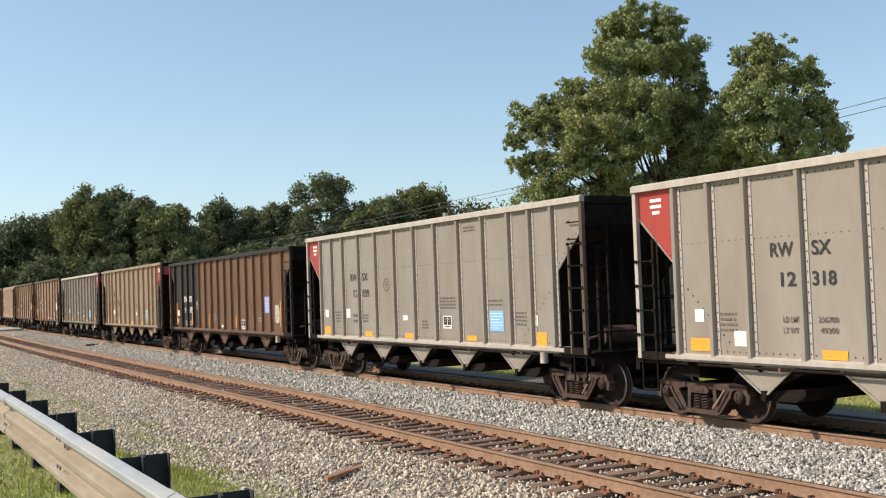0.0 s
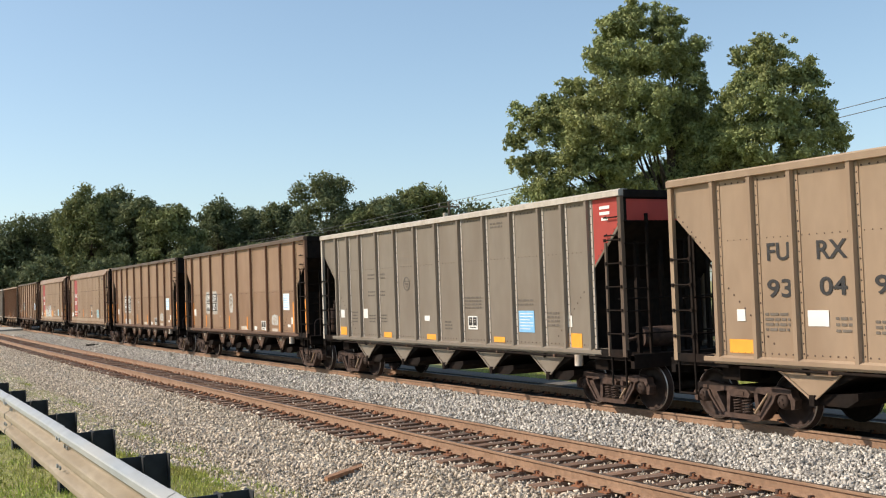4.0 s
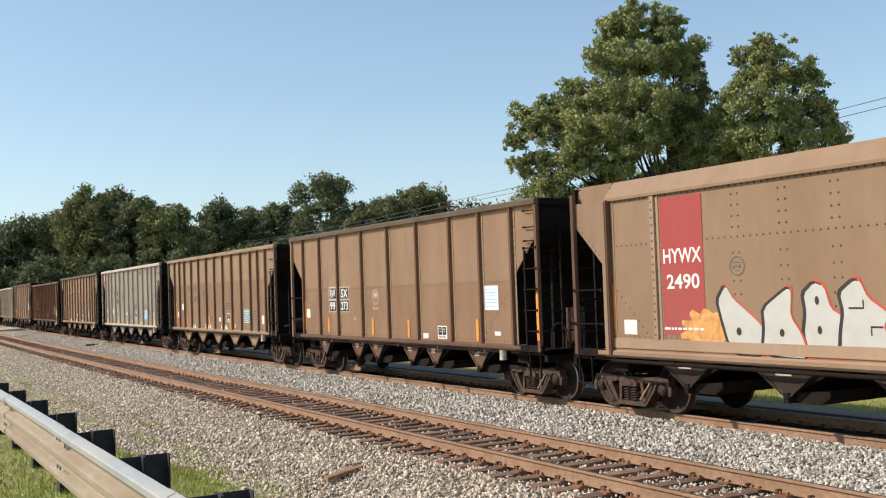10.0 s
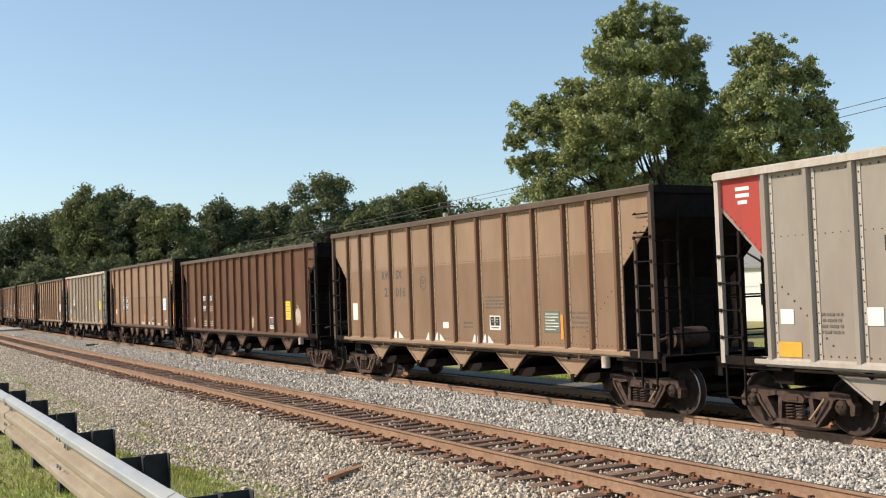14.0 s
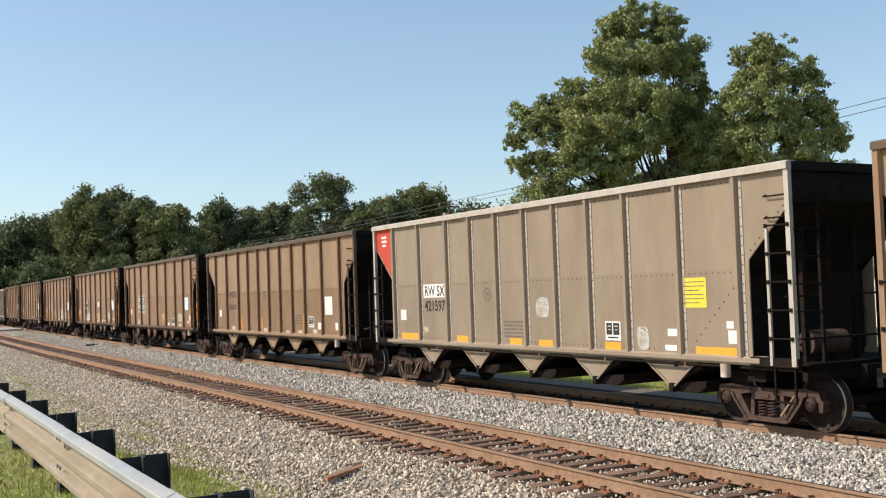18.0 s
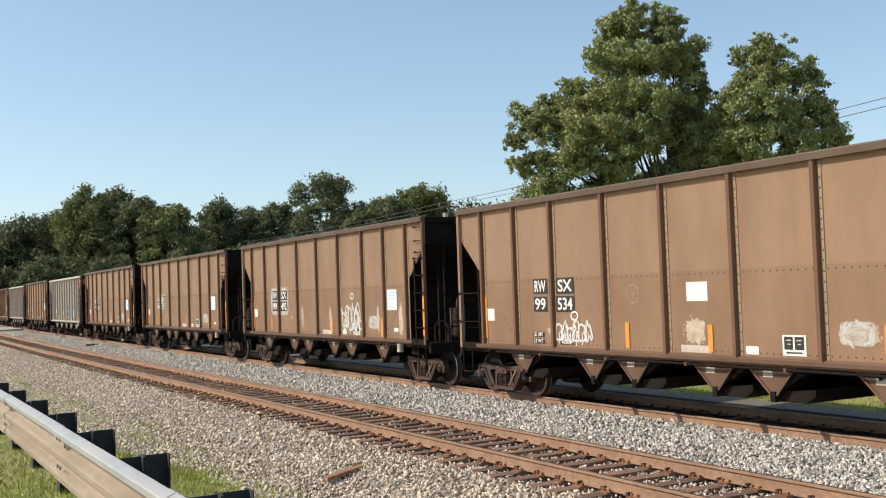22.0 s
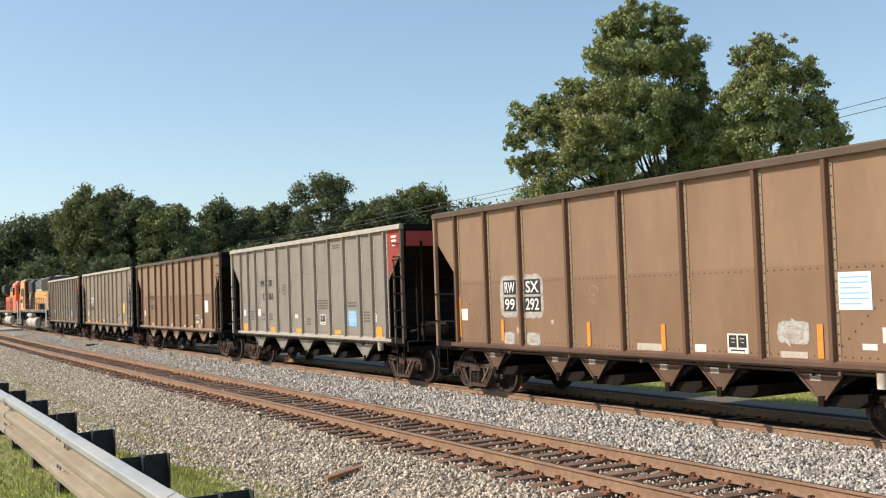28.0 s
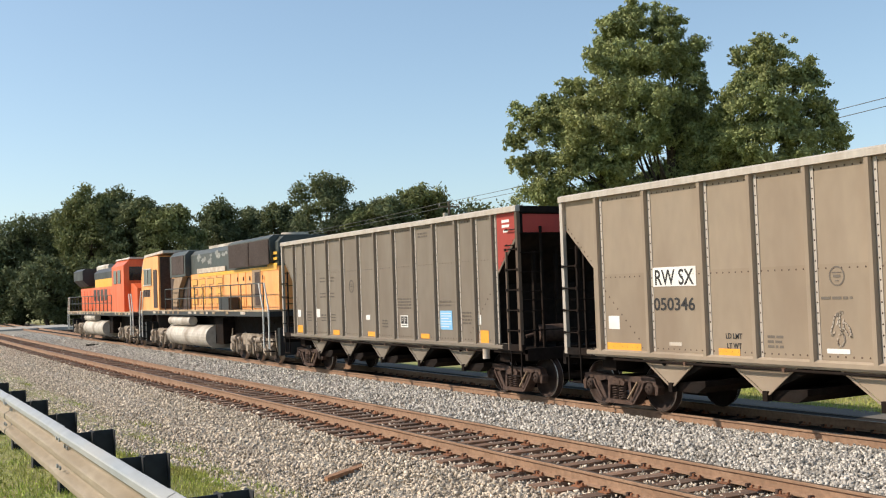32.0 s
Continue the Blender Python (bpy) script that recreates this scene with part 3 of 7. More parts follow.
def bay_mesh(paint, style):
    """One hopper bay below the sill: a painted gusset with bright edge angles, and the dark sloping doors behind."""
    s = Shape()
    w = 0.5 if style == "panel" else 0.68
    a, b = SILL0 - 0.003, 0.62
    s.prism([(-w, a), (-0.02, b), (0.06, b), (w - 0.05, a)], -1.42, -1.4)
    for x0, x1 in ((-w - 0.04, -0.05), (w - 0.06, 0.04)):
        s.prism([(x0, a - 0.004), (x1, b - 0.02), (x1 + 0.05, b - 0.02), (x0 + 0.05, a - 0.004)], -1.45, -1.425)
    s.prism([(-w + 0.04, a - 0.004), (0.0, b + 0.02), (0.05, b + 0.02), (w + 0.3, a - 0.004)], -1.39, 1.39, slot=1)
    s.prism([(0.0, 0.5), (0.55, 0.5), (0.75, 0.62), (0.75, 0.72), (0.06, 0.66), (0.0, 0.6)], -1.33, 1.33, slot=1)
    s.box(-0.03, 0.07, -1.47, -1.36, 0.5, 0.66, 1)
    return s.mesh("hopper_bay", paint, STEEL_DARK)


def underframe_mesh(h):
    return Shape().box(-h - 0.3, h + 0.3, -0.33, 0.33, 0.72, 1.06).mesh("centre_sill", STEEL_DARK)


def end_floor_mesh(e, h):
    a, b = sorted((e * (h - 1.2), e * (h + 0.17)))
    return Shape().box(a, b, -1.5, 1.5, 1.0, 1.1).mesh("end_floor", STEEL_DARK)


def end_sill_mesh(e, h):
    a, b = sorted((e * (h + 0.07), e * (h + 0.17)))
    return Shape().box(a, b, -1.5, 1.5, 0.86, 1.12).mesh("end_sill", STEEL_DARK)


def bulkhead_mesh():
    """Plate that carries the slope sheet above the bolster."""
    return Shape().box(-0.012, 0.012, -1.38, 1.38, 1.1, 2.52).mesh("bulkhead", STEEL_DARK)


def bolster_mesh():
    # the wide second box is an added filler that closes a bright gap
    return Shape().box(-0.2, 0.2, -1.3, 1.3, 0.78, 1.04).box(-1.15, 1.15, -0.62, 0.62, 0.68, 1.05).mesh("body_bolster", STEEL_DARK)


def slope_mesh(e, paint, inner, h, d=0.0):
    """End slope sheet with its stiffeners, and the upper end wall."""
    s = Shape()
    out = [(e * h, 3.62), (e * h, 4.1 + d), (e * (h - 0.04), 4.1 + d), (e * (h - 0.04), 3.6), (e * (h - 2.8), 0.95), (e * (h - 2.84), 1.0)]
    if e < 0:
        out.reverse()
    # not car paint: near black, with the shade of the end in it
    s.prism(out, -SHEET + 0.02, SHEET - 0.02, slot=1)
    return s.mesh("slope_sheet", paint, inner)


def stiffener_mesh(e, h):
    s = Shape()
    s.box(min(e * (h - 0.42), e * (h - 0.34)), max(e * (h - 0.42), e * (h - 0.34)), -0.04, 0.04, 1.1, 3.25)
    return s.mesh("end_stiffener", STEEL_DARK)


def end_cap_mesh(e, h, d):
    s = Shape()
    s.box(min(e * (h - 0.05), e * (h + 0.06)), max(e * (h - 0.05), e * (h + 0.06)), -OUT + 0.1, OUT - 0.1, 4.02 + d, TOP - 0.02 + d)
    return s.mesh("end_cap", STEEL_DARK)


def corner_mesh(e, paint, h, d=0.0):
    s = Shape()
    s.box(min(e * (h - 0.07), e * (h + 0.02)), max(e * (h - 0.07), e * (h + 0.02)), -OUT + 0.01, -OUT + 0.09, 1.08, 4.05 + d)
    return s.mesh("corner_post", paint)


def side_ladder_mesh(e, paint, h):
    s = Shape()
    s.box(min(e * (h - 0.5), e * (h - 0.45)), max(e * (h - 0.5), e * (h - 0.45)), -OUT + 0.01, -OUT + 0.05, 1.08, 3.22)
    return s.mesh("ladder", paint)


def rung_mesh(half=0.22):
    s = Shape()
    s.rod((-half, -OUT + 0.005, 0), (half, -OUT + 0.005, 0), 0.014, 6)
    for x in (-half, half):
        s.box(x - 0.025, x + 0.025, -OUT - 0.012, -OUT + 0.02, -0.03, 0.03)
    return s.mesh("rung", STEEL_DARK)


def grab_mesh():
    s = Shape()
    s.pipe([(-0.2, -SHEET, 0.03), (-0.2, -SHEET - 0.07, 0), (0.2, -SHEET - 0.07, 0), (0.2, -SHEET, 0.03)], 0.013, 6)
    return s.mesh("grab_iron", STEEL_DARK)


def end_ladder_mesh(e, paint, h):
    s = Shape()
    s.box(min(e * (h + 0.02), e * (h + 0.07)), max(e * (h + 0.02), e * (h + 0.07)), -1.0, -0.95, 1.12, 3.75)
    for k in range(6):
        s.rod((e * (h + 0.05), -OUT + 0.05, 1.5 + 0.42 * k), (e * (h + 0.05), -0.98, 1.5 + 0.42 * k), 0.013, 6)
    return s.mesh("end_ladder", paint)


def step_mesh():
    """Stirrup step hung below the end of the car."""
    s = Shape()
    s.pipe([(-0.2, -OUT + 0.06, 1.08), (-0.2, -OUT + 0.06, 0.52), (0.2, -OUT + 0.06, 0.52), (0.2, -OUT + 0.06, 1.08)], 0.02, 6)
    return s.mesh("stirrup_step", STEEL_DARK)


def end_platform_mesh(e, h):
    s = Shape()
    s.box(min(e * (h - 0.93), e * (h + 0.05)), max(e * (h - 0.93), e * (h + 0.05)), -OUT + 0.02, -OUT + 0.12, 1.06, 1.2)
    s.rod((e * (h - 0.2), -1.5, 2.15), (e * (h - 0.2), 1.5, 2.15), 0.016, 6)
    s.rod((e * (h + 0.1), -1.5, 1.5), (e * (h + 0.1), 1.5, 1.5), 0.016, 6)
    return s.mesh("end_platform", STEEL_DARK)


def brake_gear_mesh():
    s = Shape()
    s.rod((0, -0.25, 2.1), (0, -0.2, 2.1), 0.24, 14)
    s.box(-0.1, 0.1, -0.2, 0.05, 1.6, 2.2)
    s.pipe([(0.05, -0.1, 1.7), (0.1, 0.2, 1.45), (0.05, 0.6, 1.3)], 0.025, 6)
    s.box(-0.15, 0.12, 0.3, 0.65, 1.1, 1.42)
    return s.mesh("brake_gear", TRUCK)


def hose_mesh():
    s = Shape()
    s.pipe([(0, 0.3, 0.9), (0.1, 0.34, 0.6), (0.3, 0.36, 0.42), (0.55, 0.34, 0.5)], 0.025, 6)
    return s.mesh("air_hose", STEEL_DARK)


def jack_mesh():
    s = Shape()
    s.rod((0, -OUT + 0.09, 0.84), (0, -OUT + 0.09, 1.06), 0.085, 12)
    return s.mesh("jacking_pad", WHITE_DIM)


def wheelset_mesh():
    s = Shape()
    for e in (-1, 1):
        y = e * 0.7525
        rim = [(0.0, y + e * 0.085), (0.1, y + e * 0.085), (0.13, y + e * 0.04), (0.3, y + e * 0.0), (0.385, y + e * 0.02), (0.385, y + e * 0.07), (0.428, y + e * 0.07)]
        s.lathe(rim, 28, "y", 0)
        s.lathe([(0.428, y + e * 0.07), (0.446, y + e * 0.056)], 28, "y", 1)
        s.lathe([(0.446, y + e * 0.056), (0.457, y - e * 0.035), (0.478, y - e * 0.045)], 28, "y", 0)
        s.lathe([(0.478, y - e * 0.045), (0.482, y - e * 0.055)], 28, "y", 1)
        s.lathe([(0.482, y - e * 0.055), (0.44, y - e * 0.065)], 28, "y", 0)
        s.lathe([(0.44, y - e * 0.065), (0.3, y - e * 0.03), (0.13, y - e * 0.06), (0.1, y - e * 0.08)], 28, "y", 0)
        # three bolts on the end cap
        for k in range(3):
            a = 2 * math.pi * k / 3
            s.rod((0.05 * math.cos(a), e * 1.12, 0.05 * math.sin(a)), (0.05 * math.cos(a), e * 1.14, 0.05 * math.sin(a)), 0.014, 6)
        s.lathe([(0.0, e * 1.12), (0.09, e * 1.12), (0.12, e * 1.08), (0.12, e * 0.94), (0.09, e * 0.9)], 16, "y", 0)
    s.rod((0, -0.95, 0), (0, 0.95, 0), 0.085, 12)
    return s.mesh("wheelset", WHEEL, TREAD)


def sideframe_mesh(e):
    """Cast side frame: two jaws over the bearings, an arched top and a deep middle with the spring window."""
    s = Shape()
    y0, y1 = (-1.09, -0.93) if e < 0 else (0.93, 1.09)
    arch = [(-1.1, 0.5), (-1.06, 0.66), (-0.78, 0.70), (-0.42, 0.66), (0.42, 0.66), (0.78, 0.70), (1.06, 0.66), (1.1, 0.5),
            (1.02, 0.5), (0.98, 0.58), (0.8, 0.58), (0.74, 0.5), (0.42, 0.56), (-0.42, 0.56), (-0.74, 0.5), (-0.8, 0.58), (-0.98, 0.58), (-1.02, 0.5)]
    s.prism(arch, y0, y1)
    for k in (-1, 1):
        leg = [(k * 0.78, 0.56), (k * 0.72, 0.44), (k * 0.46, 0.14), (k * 0.33, 0.14), (k * 0.36, 0.2), (k * 0.6, 0.56)]
        if k < 0:
            leg.reverse()
        s.prism(leg, y0, y1)
        lip = [(k * 0.78, 0.56), (k * 0.72, 0.44), (k * 0.46, 0.14), (k * 0.42, 0.14), (k * 0.68, 0.46), (k * 0.73, 0.56)]
        s.prism(lip if k > 0 else lip[::-1], y0 - 0.035, y1 + 0.035)
        jaw = [(k * 1.08, 0.56), (k * 1.14, 0.5), (k * 1.12, 0.36), (k * 1.05, 0.34), (k * 1.04, 0.5)]
        s.prism(jaw if k > 0 else jaw[::-1], y0, y1)
        col = [(k * 0.34, 0.58), (k * 0.26, 0.58), (k * 0.30, 0.2), (k * 0.38, 0.2)]
        s.prism(col if k < 0 else col[::-1], y0 + 0.01, y1 - 0.01)
    s.box(-0.42, 0.42, y0 - 0.03, y1 + 0.03, 0.12, 0.2)
    # bolster end
    s.prism([(-0.2, 0.48), (0.2, 0.48), (0.23, 0.54), (0.16, 0.61), (-0.16, 0.61), (-0.23, 0.54)], y0 - 0.05, y1 + 0.02)
    s.box(-0.1, 0.1, y0 - 0.065, y0 - 0.045, 0.51, 0.57)
    return s.mesh("side_frame", TRUCK)


def spring_mesh():
    s = Shape()
    pts = [(0.075 * math.cos(a * 0.785), 0.075 * math.sin(a * 0.785), 0.2 + 0.26 * a / 44) for a in range(45)]
    s.pipe(pts, 0.016, 5)
    return s.mesh("spring", TRUCK)


def truck_frame_mesh():
    s = Shape()
    s.box(-0.22, 0.22, -0.95, 0.95, 0.44, 0.66)
    for k in (-1, 1):
        s.box(k * 0.5 - 0.05, k * 0.5 + 0.05, -0.9, 0.9, 0.3, 0.42)
        s.box(k * 0.42 - 0.04, k * 0.42 + 0.04, -0.85, -0.65, 0.2, 0.6)
    return s.mesh("truck", STEEL_DARK)


wheelsets = []                    # (object, place on the car, wheel radius)


def add_truck(car, x, base=1.778):
    tr = part("truck", cached("truck", truck_frame_mesh), car, (x, 0, 0))
    for e in (-1, 1):
        part("side_frame", cached(("frame", e), lambda: sideframe_mesh(e)), tr)
        for dx in (-0.1, 0.1):
            part("spring", cached("spring", spring_mesh), tr, (dx, e * 1.06, 0), "brown coil spring")
    part("brake_lever", cached("lever", lambda: Shape().rod((0.64, -1.15, 0.58), (0.36, -1.17, 0.24), 0.02, 6).mesh("brake_lever", TRIM_TAN)), tr, None, "pale brake lever")
    for dx in (-base / 2, base / 2):
        w = part("wheelset", cached("wheelset", wheelset_mesh), tr, (dx, 0, 0.457))
        wheelsets.append((w, car, x + dx, 0.457, (dx, 0, 0.457)))
    return tr


def coupler_mesh():
    s = Shape()
    s.box(-0.7, 0.02, -0.09, 0.09, 0.78, 0.95)
    s.prism([(-0.06, -0.16), (0.06, -0.16), (0.1, -0.02), (0.02, 0.16), (-0.1, 0.14)], 0.73, 1.0, "z")
    return s.mesh("coupler", TRUCK)


def brake_mesh():
    s = Shape()
    s.rod((-0.35, 0, 0), (0.35, 0, 0), 0.2, 14)
    s.rod((0.35, 0, 0), (0.42, 0, 0), 0.12, 10)
    s.rod((-0.6, 0.05, -0.05), (-0.35, 0, 0), 0.04, 6)
    return s.mesh("air_tank", TRUCK)


cars = []                        # (object, place of its middle in the train)


def coal_car(style, paint, middle, label, chord=None, red=0, light=None, red_paint=None, front=None, flange=None):
    """One hopper car: style of its side, paint, place in the train, the end whose corner is red (-1 left, 1 right)."""
    car = thing("coal_car", label, "coal car", "coal cars of the train")
    light, chord, red_paint = light or paint, chord or paint, red_paint or RED
    h = HALVES[style]
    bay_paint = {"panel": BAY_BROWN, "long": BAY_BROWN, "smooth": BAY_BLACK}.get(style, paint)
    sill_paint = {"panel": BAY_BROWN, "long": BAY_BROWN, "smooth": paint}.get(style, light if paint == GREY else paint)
    for half in (0, 180):
        part("side_sheet", cached(("side", style, paint.name), lambda: side_sheet(style, paint)), car, pose(0, 0, 0, 0, 0, half))
        part("top_chord", cached(("chord", h, chord.name), lambda: chord_mesh(chord, h, style)), car, pose(0, 0, 0, 0, 0, half))
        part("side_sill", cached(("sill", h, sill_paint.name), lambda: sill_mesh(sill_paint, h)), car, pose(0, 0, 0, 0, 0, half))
    tagged(part("riveting", cached(("bolts", style, paint.name), lambda: bolt_rows(style, paint)), car), kind="stuff")
    for e in (-1, 1):
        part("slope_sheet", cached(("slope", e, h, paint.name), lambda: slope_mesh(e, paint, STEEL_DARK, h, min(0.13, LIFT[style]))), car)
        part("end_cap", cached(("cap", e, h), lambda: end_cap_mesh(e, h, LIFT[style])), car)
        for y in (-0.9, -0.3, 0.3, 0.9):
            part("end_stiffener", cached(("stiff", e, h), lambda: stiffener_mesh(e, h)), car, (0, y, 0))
        # most kinds get darker corner posts at the right end than the left
        frame_mat = BLACK if style == "long" and e > 0 else CHORD_BROWN if style == "ribbed" and e > 0 else POST_DARK if style == "panel" and e > 0 else light
        part("corner_post", cached(("corner", e, h, frame_mat.name), lambda: corner_mesh(e, frame_mat, h, LIFT[style])), car)
        if e < 0 and style in ("panel", "smooth", "long"):
            for z in (1.68, 2.33):
                part("rung", cached("wide rung", lambda: rung_mesh(0.43)), car, (-h + 0.46, 0, z))
        else:
            part("ladder", cached(("ladder", e, h, frame_mat.name), lambda: side_ladder_mesh(e, frame_mat if e > 0 and style != "panel" else STEEL_DARK, h)), car)
            for k in range(5):
                if e > 0 or k < 4:
                    part("rung", cached("rung", rung_mesh), car, (e * (h - 0.25), 0, 1.5 + 0.44 * k))
        part("end_ladder", cached(("end", e, h), lambda: end_ladder_mesh(e, STEEL_DARK, h)), car)
        part("end_platform", cached(("platform", e, h), lambda: end_platform_mesh(e, h)), car)
        part("stirrup_step", cached("step", step_mesh), car, (e * (h - 0.25), 0, 0))
        part("coupler", cached("coupler", coupler_mesh), car, pose(e * (h + 0.76), 0, 0, 0, 0, 0 if e > 0 else 180))
        add_truck(car, e * (h - 1.06))
        if e == red:
            part("painted_corner", cached(("red", style, e, red_paint.name), lambda: corner_red(style, e, red_paint)), car, None, "red painted corner")
            if e > 0:
                end = part("painted_end", cached(("red end", h, red_paint.name), lambda: Shape().box(h + 0.001, h + 0.006, -1.4, 1.4, 3.62, 4.02).mesh("painted_end", red_paint)), car, None, "red painted end panel")
                for z, w in ((3.9, 0.34), (3.79, 0.34), (3.68, 0.2)):
                    part("lettering", cached(("end bar", w), lambda: Shape().box(0, 0.003, -w, w, -0.03, 0.03).mesh("lettering", WHITE)), end, (h + 0.007, 0.55, z))
            for k in range(3):
                marking(car, "bar", e * (h - 0.62) + (0.08 if e > 0 else -0.08), 3.9 - 0.11 * k, 0.3 - 0.1 * (k > 1), 0.06, WHITE, -SHEET - 0.006)
    if style == "panel":
        for y in (-1.15, -0.7):
            part("hand_loop", cached("loop", lambda: Shape().pipe([(0, 0.19 * math.cos(a), 0.34 + 0.2 * math.sin(a)) if 0 <= a <= math.pi else (0, 0.19 * math.cos(a), 0) for a in [-0.01] + [math.pi * k / 8 for k in range(9)] + [math.pi + 0.01]], 0.02, 6).mesh("hand_loop", TRUCK)), car, (h + 0.12, y, 1.12))
    if style == "smooth":
        part("upper_ladder", cached(("upper ladder", h), lambda: Shape().box(h - 0.5, h - 0.45, -OUT + 0.01, -OUT + 0.05, 3.22, 4.2).rod((h - 0.47, -OUT + 0.02, 3.75), (h - 0.02, -OUT + 0.02, 3.75), 0.014, 6).rod((h - 0.47, -OUT + 0.02, 4.15), (h - 0.02, -OUT + 0.02, 4.15), 0.014, 6).mesh("upper_ladder", STEEL_DARK)), car)
    for z in (3.92, 3.57, 3.28) if style == "panel" else () if style == "smooth" else (3.66, 3.32):
        part("grab_iron", cached("grab", grab_mesh), car, (h - 0.3, 0, z + LIFT[style]))
    if style in ("panel", "broad", "smooth") or paint == BROWN_TAN:
        part("lower_side_sheet", cached(("lap", style, paint.name), lambda: lap_sheet(style, LOWER[paint.name])), car)
    if style == "smooth":
        part("side_belt", cached(("plates", paint.name), lambda: roof_slope(BELT)), car)
        for x in (-6.28, 6.12):
            part("end_post", cached("end_post", end_post), car, pose(x, 0, 0), "reddish brown post")
        part("brake_pipe", cached("brake_pipe", lambda: Shape().rod((-6.2, -OUT - 0.01, 1.0), (6.2, -OUT - 0.01, 1.0), 0.035, 8).mesh("brake_pipe", STEEL_DARK)), car)
        corner_stripes(car, "smooth")
        for x in BAYS[style]:
            part("bay_tag", cached("bay_tag", lambda: Shape().box(-0.16, 0.16, -0.004, 0, -0.03, 0.03).mesh("bay_tag", WHITE_DIM)), car, (x - 0.05, -1.425, 0.95))
    else:
        for x in POSTS[style]:
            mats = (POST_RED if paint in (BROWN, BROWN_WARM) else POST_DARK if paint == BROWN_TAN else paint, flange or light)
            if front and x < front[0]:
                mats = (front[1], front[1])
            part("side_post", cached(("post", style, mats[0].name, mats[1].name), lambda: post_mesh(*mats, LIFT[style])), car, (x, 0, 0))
    if front:
        s = Shape()
        s.prism([(-h + 0.9, SILL1 + 0.01), (front[0], SILL1 + 0.01), (front[0], 3.93), (-h + 0.1, 3.93), (-h + 0.1, 3.6), (-h + 0.9, 2.78)], -SHEET - 0.003, -SHEET)
        part("painted_panel", s.mesh("painted_panel", front[1]), car, None, "black painted panels")
    if style != "smooth":
        pipe = part("brake_pipe", cached(("thin pipe", h), lambda: Shape().rod((-h + 1.5, -OUT + 0.045, 1.02), (h - 1.6, -OUT + 0.045, 1.02), 0.024, 6).mesh("brake_pipe", STEEL_DARK)), car)
        for k in range(5):
            part("clamp", cached("pipe clamp", lambda: Shape().box(-0.025, 0.025, -OUT + 0.012, -OUT + 0.08, -0.03, 0.03).mesh("clamp", BAY_BROWN)), pipe, ((k - 2) * 2.2 + 0.5, 0, 1.02))
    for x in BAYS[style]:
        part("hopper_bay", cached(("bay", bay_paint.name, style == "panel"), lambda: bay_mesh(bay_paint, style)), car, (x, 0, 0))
    part("centre_sill", cached(("underframe", h), lambda: underframe_mesh(h)), car)
    for e in (-1, 1):
        part("end_floor", cached(("end floor", e, h), lambda: end_floor_mesh(e, h)), car)
        part("end_sill", cached(("end sill", e, h), lambda: end_sill_mesh(e, h)), car)
        part("body_bolster", cached("bolster", bolster_mesh), car, (e * (h - 1.06), 0, 0))
        part("bulkhead", cached("bulkhead", bulkhead_mesh), car, (e * (h - 1.1), 0, 0))
    part("jacking_pad", cached("jack", jack_mesh), car, (h - 1.55, 0, 0), "pale round jacking pad")
    part("air_tank", cached("tank", brake_mesh), car, pose(h - 0.1, -0.55, 1.62, 0, 90, 0) if style == "panel" else pose(h - 0.35, -0.5, 1.4, 0, 0, 80), "brown brake air tank")
    part("brake_gear", cached("gear", brake_gear_mesh), car, (-h + 0.15, 0.1, 0))
    part("air_hose", cached("hose", hose_mesh), car, (h + 0.2, 0, 0))
    cars.append((car, middle))
    return car


# ---- markings on the cars ----
def marking(car, name, x, z, w, h, mat, y=-SHEET - 0.009, tilt=0.0, label=""):
    """A thin plate or painted patch on the near side of a car."""
    s = Shape()
    s.box(-w / 2, w / 2, -0.003, 0.0, -h / 2, h / 2)
    return part({"bar": "lettering"}.get(name, name), cached(("mark", name, round(w, 2), round(h, 2), mat.name), lambda: s.mesh(name, mat)), car, pose(x, y, z, 0, tilt, 0), label)


def lettering(car, text, x, z, w, h, mat, y=-SHEET - 0.012):
    """Words or numbers on the near side, fitted to a width and a height."""
    cu = bpy.data.curves.new("lettering", "FONT")
    cu.body, cu.align_x, cu.align_y = text, "CENTER", "CENTER"
    cu.extrude, cu.offset, cu.resolution_u = 0.001, 0.016, 3
    ob = bpy.data.objects.new("lettering", cu)
    me = bpy.data.meshes.new_from_object(ob)
    bpy.data.objects.remove(ob)
    co = np.empty(len(me.vertices) * 3)
    me.vertices.foreach_get("co", co)
    co = co.reshape(-1, 3)
    lo, hi = co.min(0), co.max(0)
    co[:, 0] = (co[:, 0] - (lo[0] + hi[0]) / 2) * w / (hi[0] - lo[0])
    co[:, 1] = (co[:, 1] - (lo[1] + hi[1]) / 2) * h / (hi[1] - lo[1])
    me.vertices.foreach_set("co", co.ravel())
    me.materials.append(mat)
    return part("lettering", me, car, pose(x, y, z, 90, 0, 0))


def bars(car, x, z, w, h, mat, y=-SHEET - 0.009):
    """Writing too small to read, as rows of bars."""
    rows = max(1, round(h / 0.085))
    s = Shape()
    r = random.Random(int(1000 * abs(x)) + rows)
    for k in range(rows):
        zz = h / 2 - (k + 0.5) * h / rows
        a = -w / 2
        while a < w / 2 - 0.04:
            b = min(w / 2, a + r.uniform(0.06, 0.2))
            s.box(a, b - 0.02, -0.002, 0, zz - 0.02, zz + 0.02)
            a = b + 0.012
    return tagged(part("small_lettering", s.mesh("small_lettering", mat), car, (x, y, z)), kind="stuff")


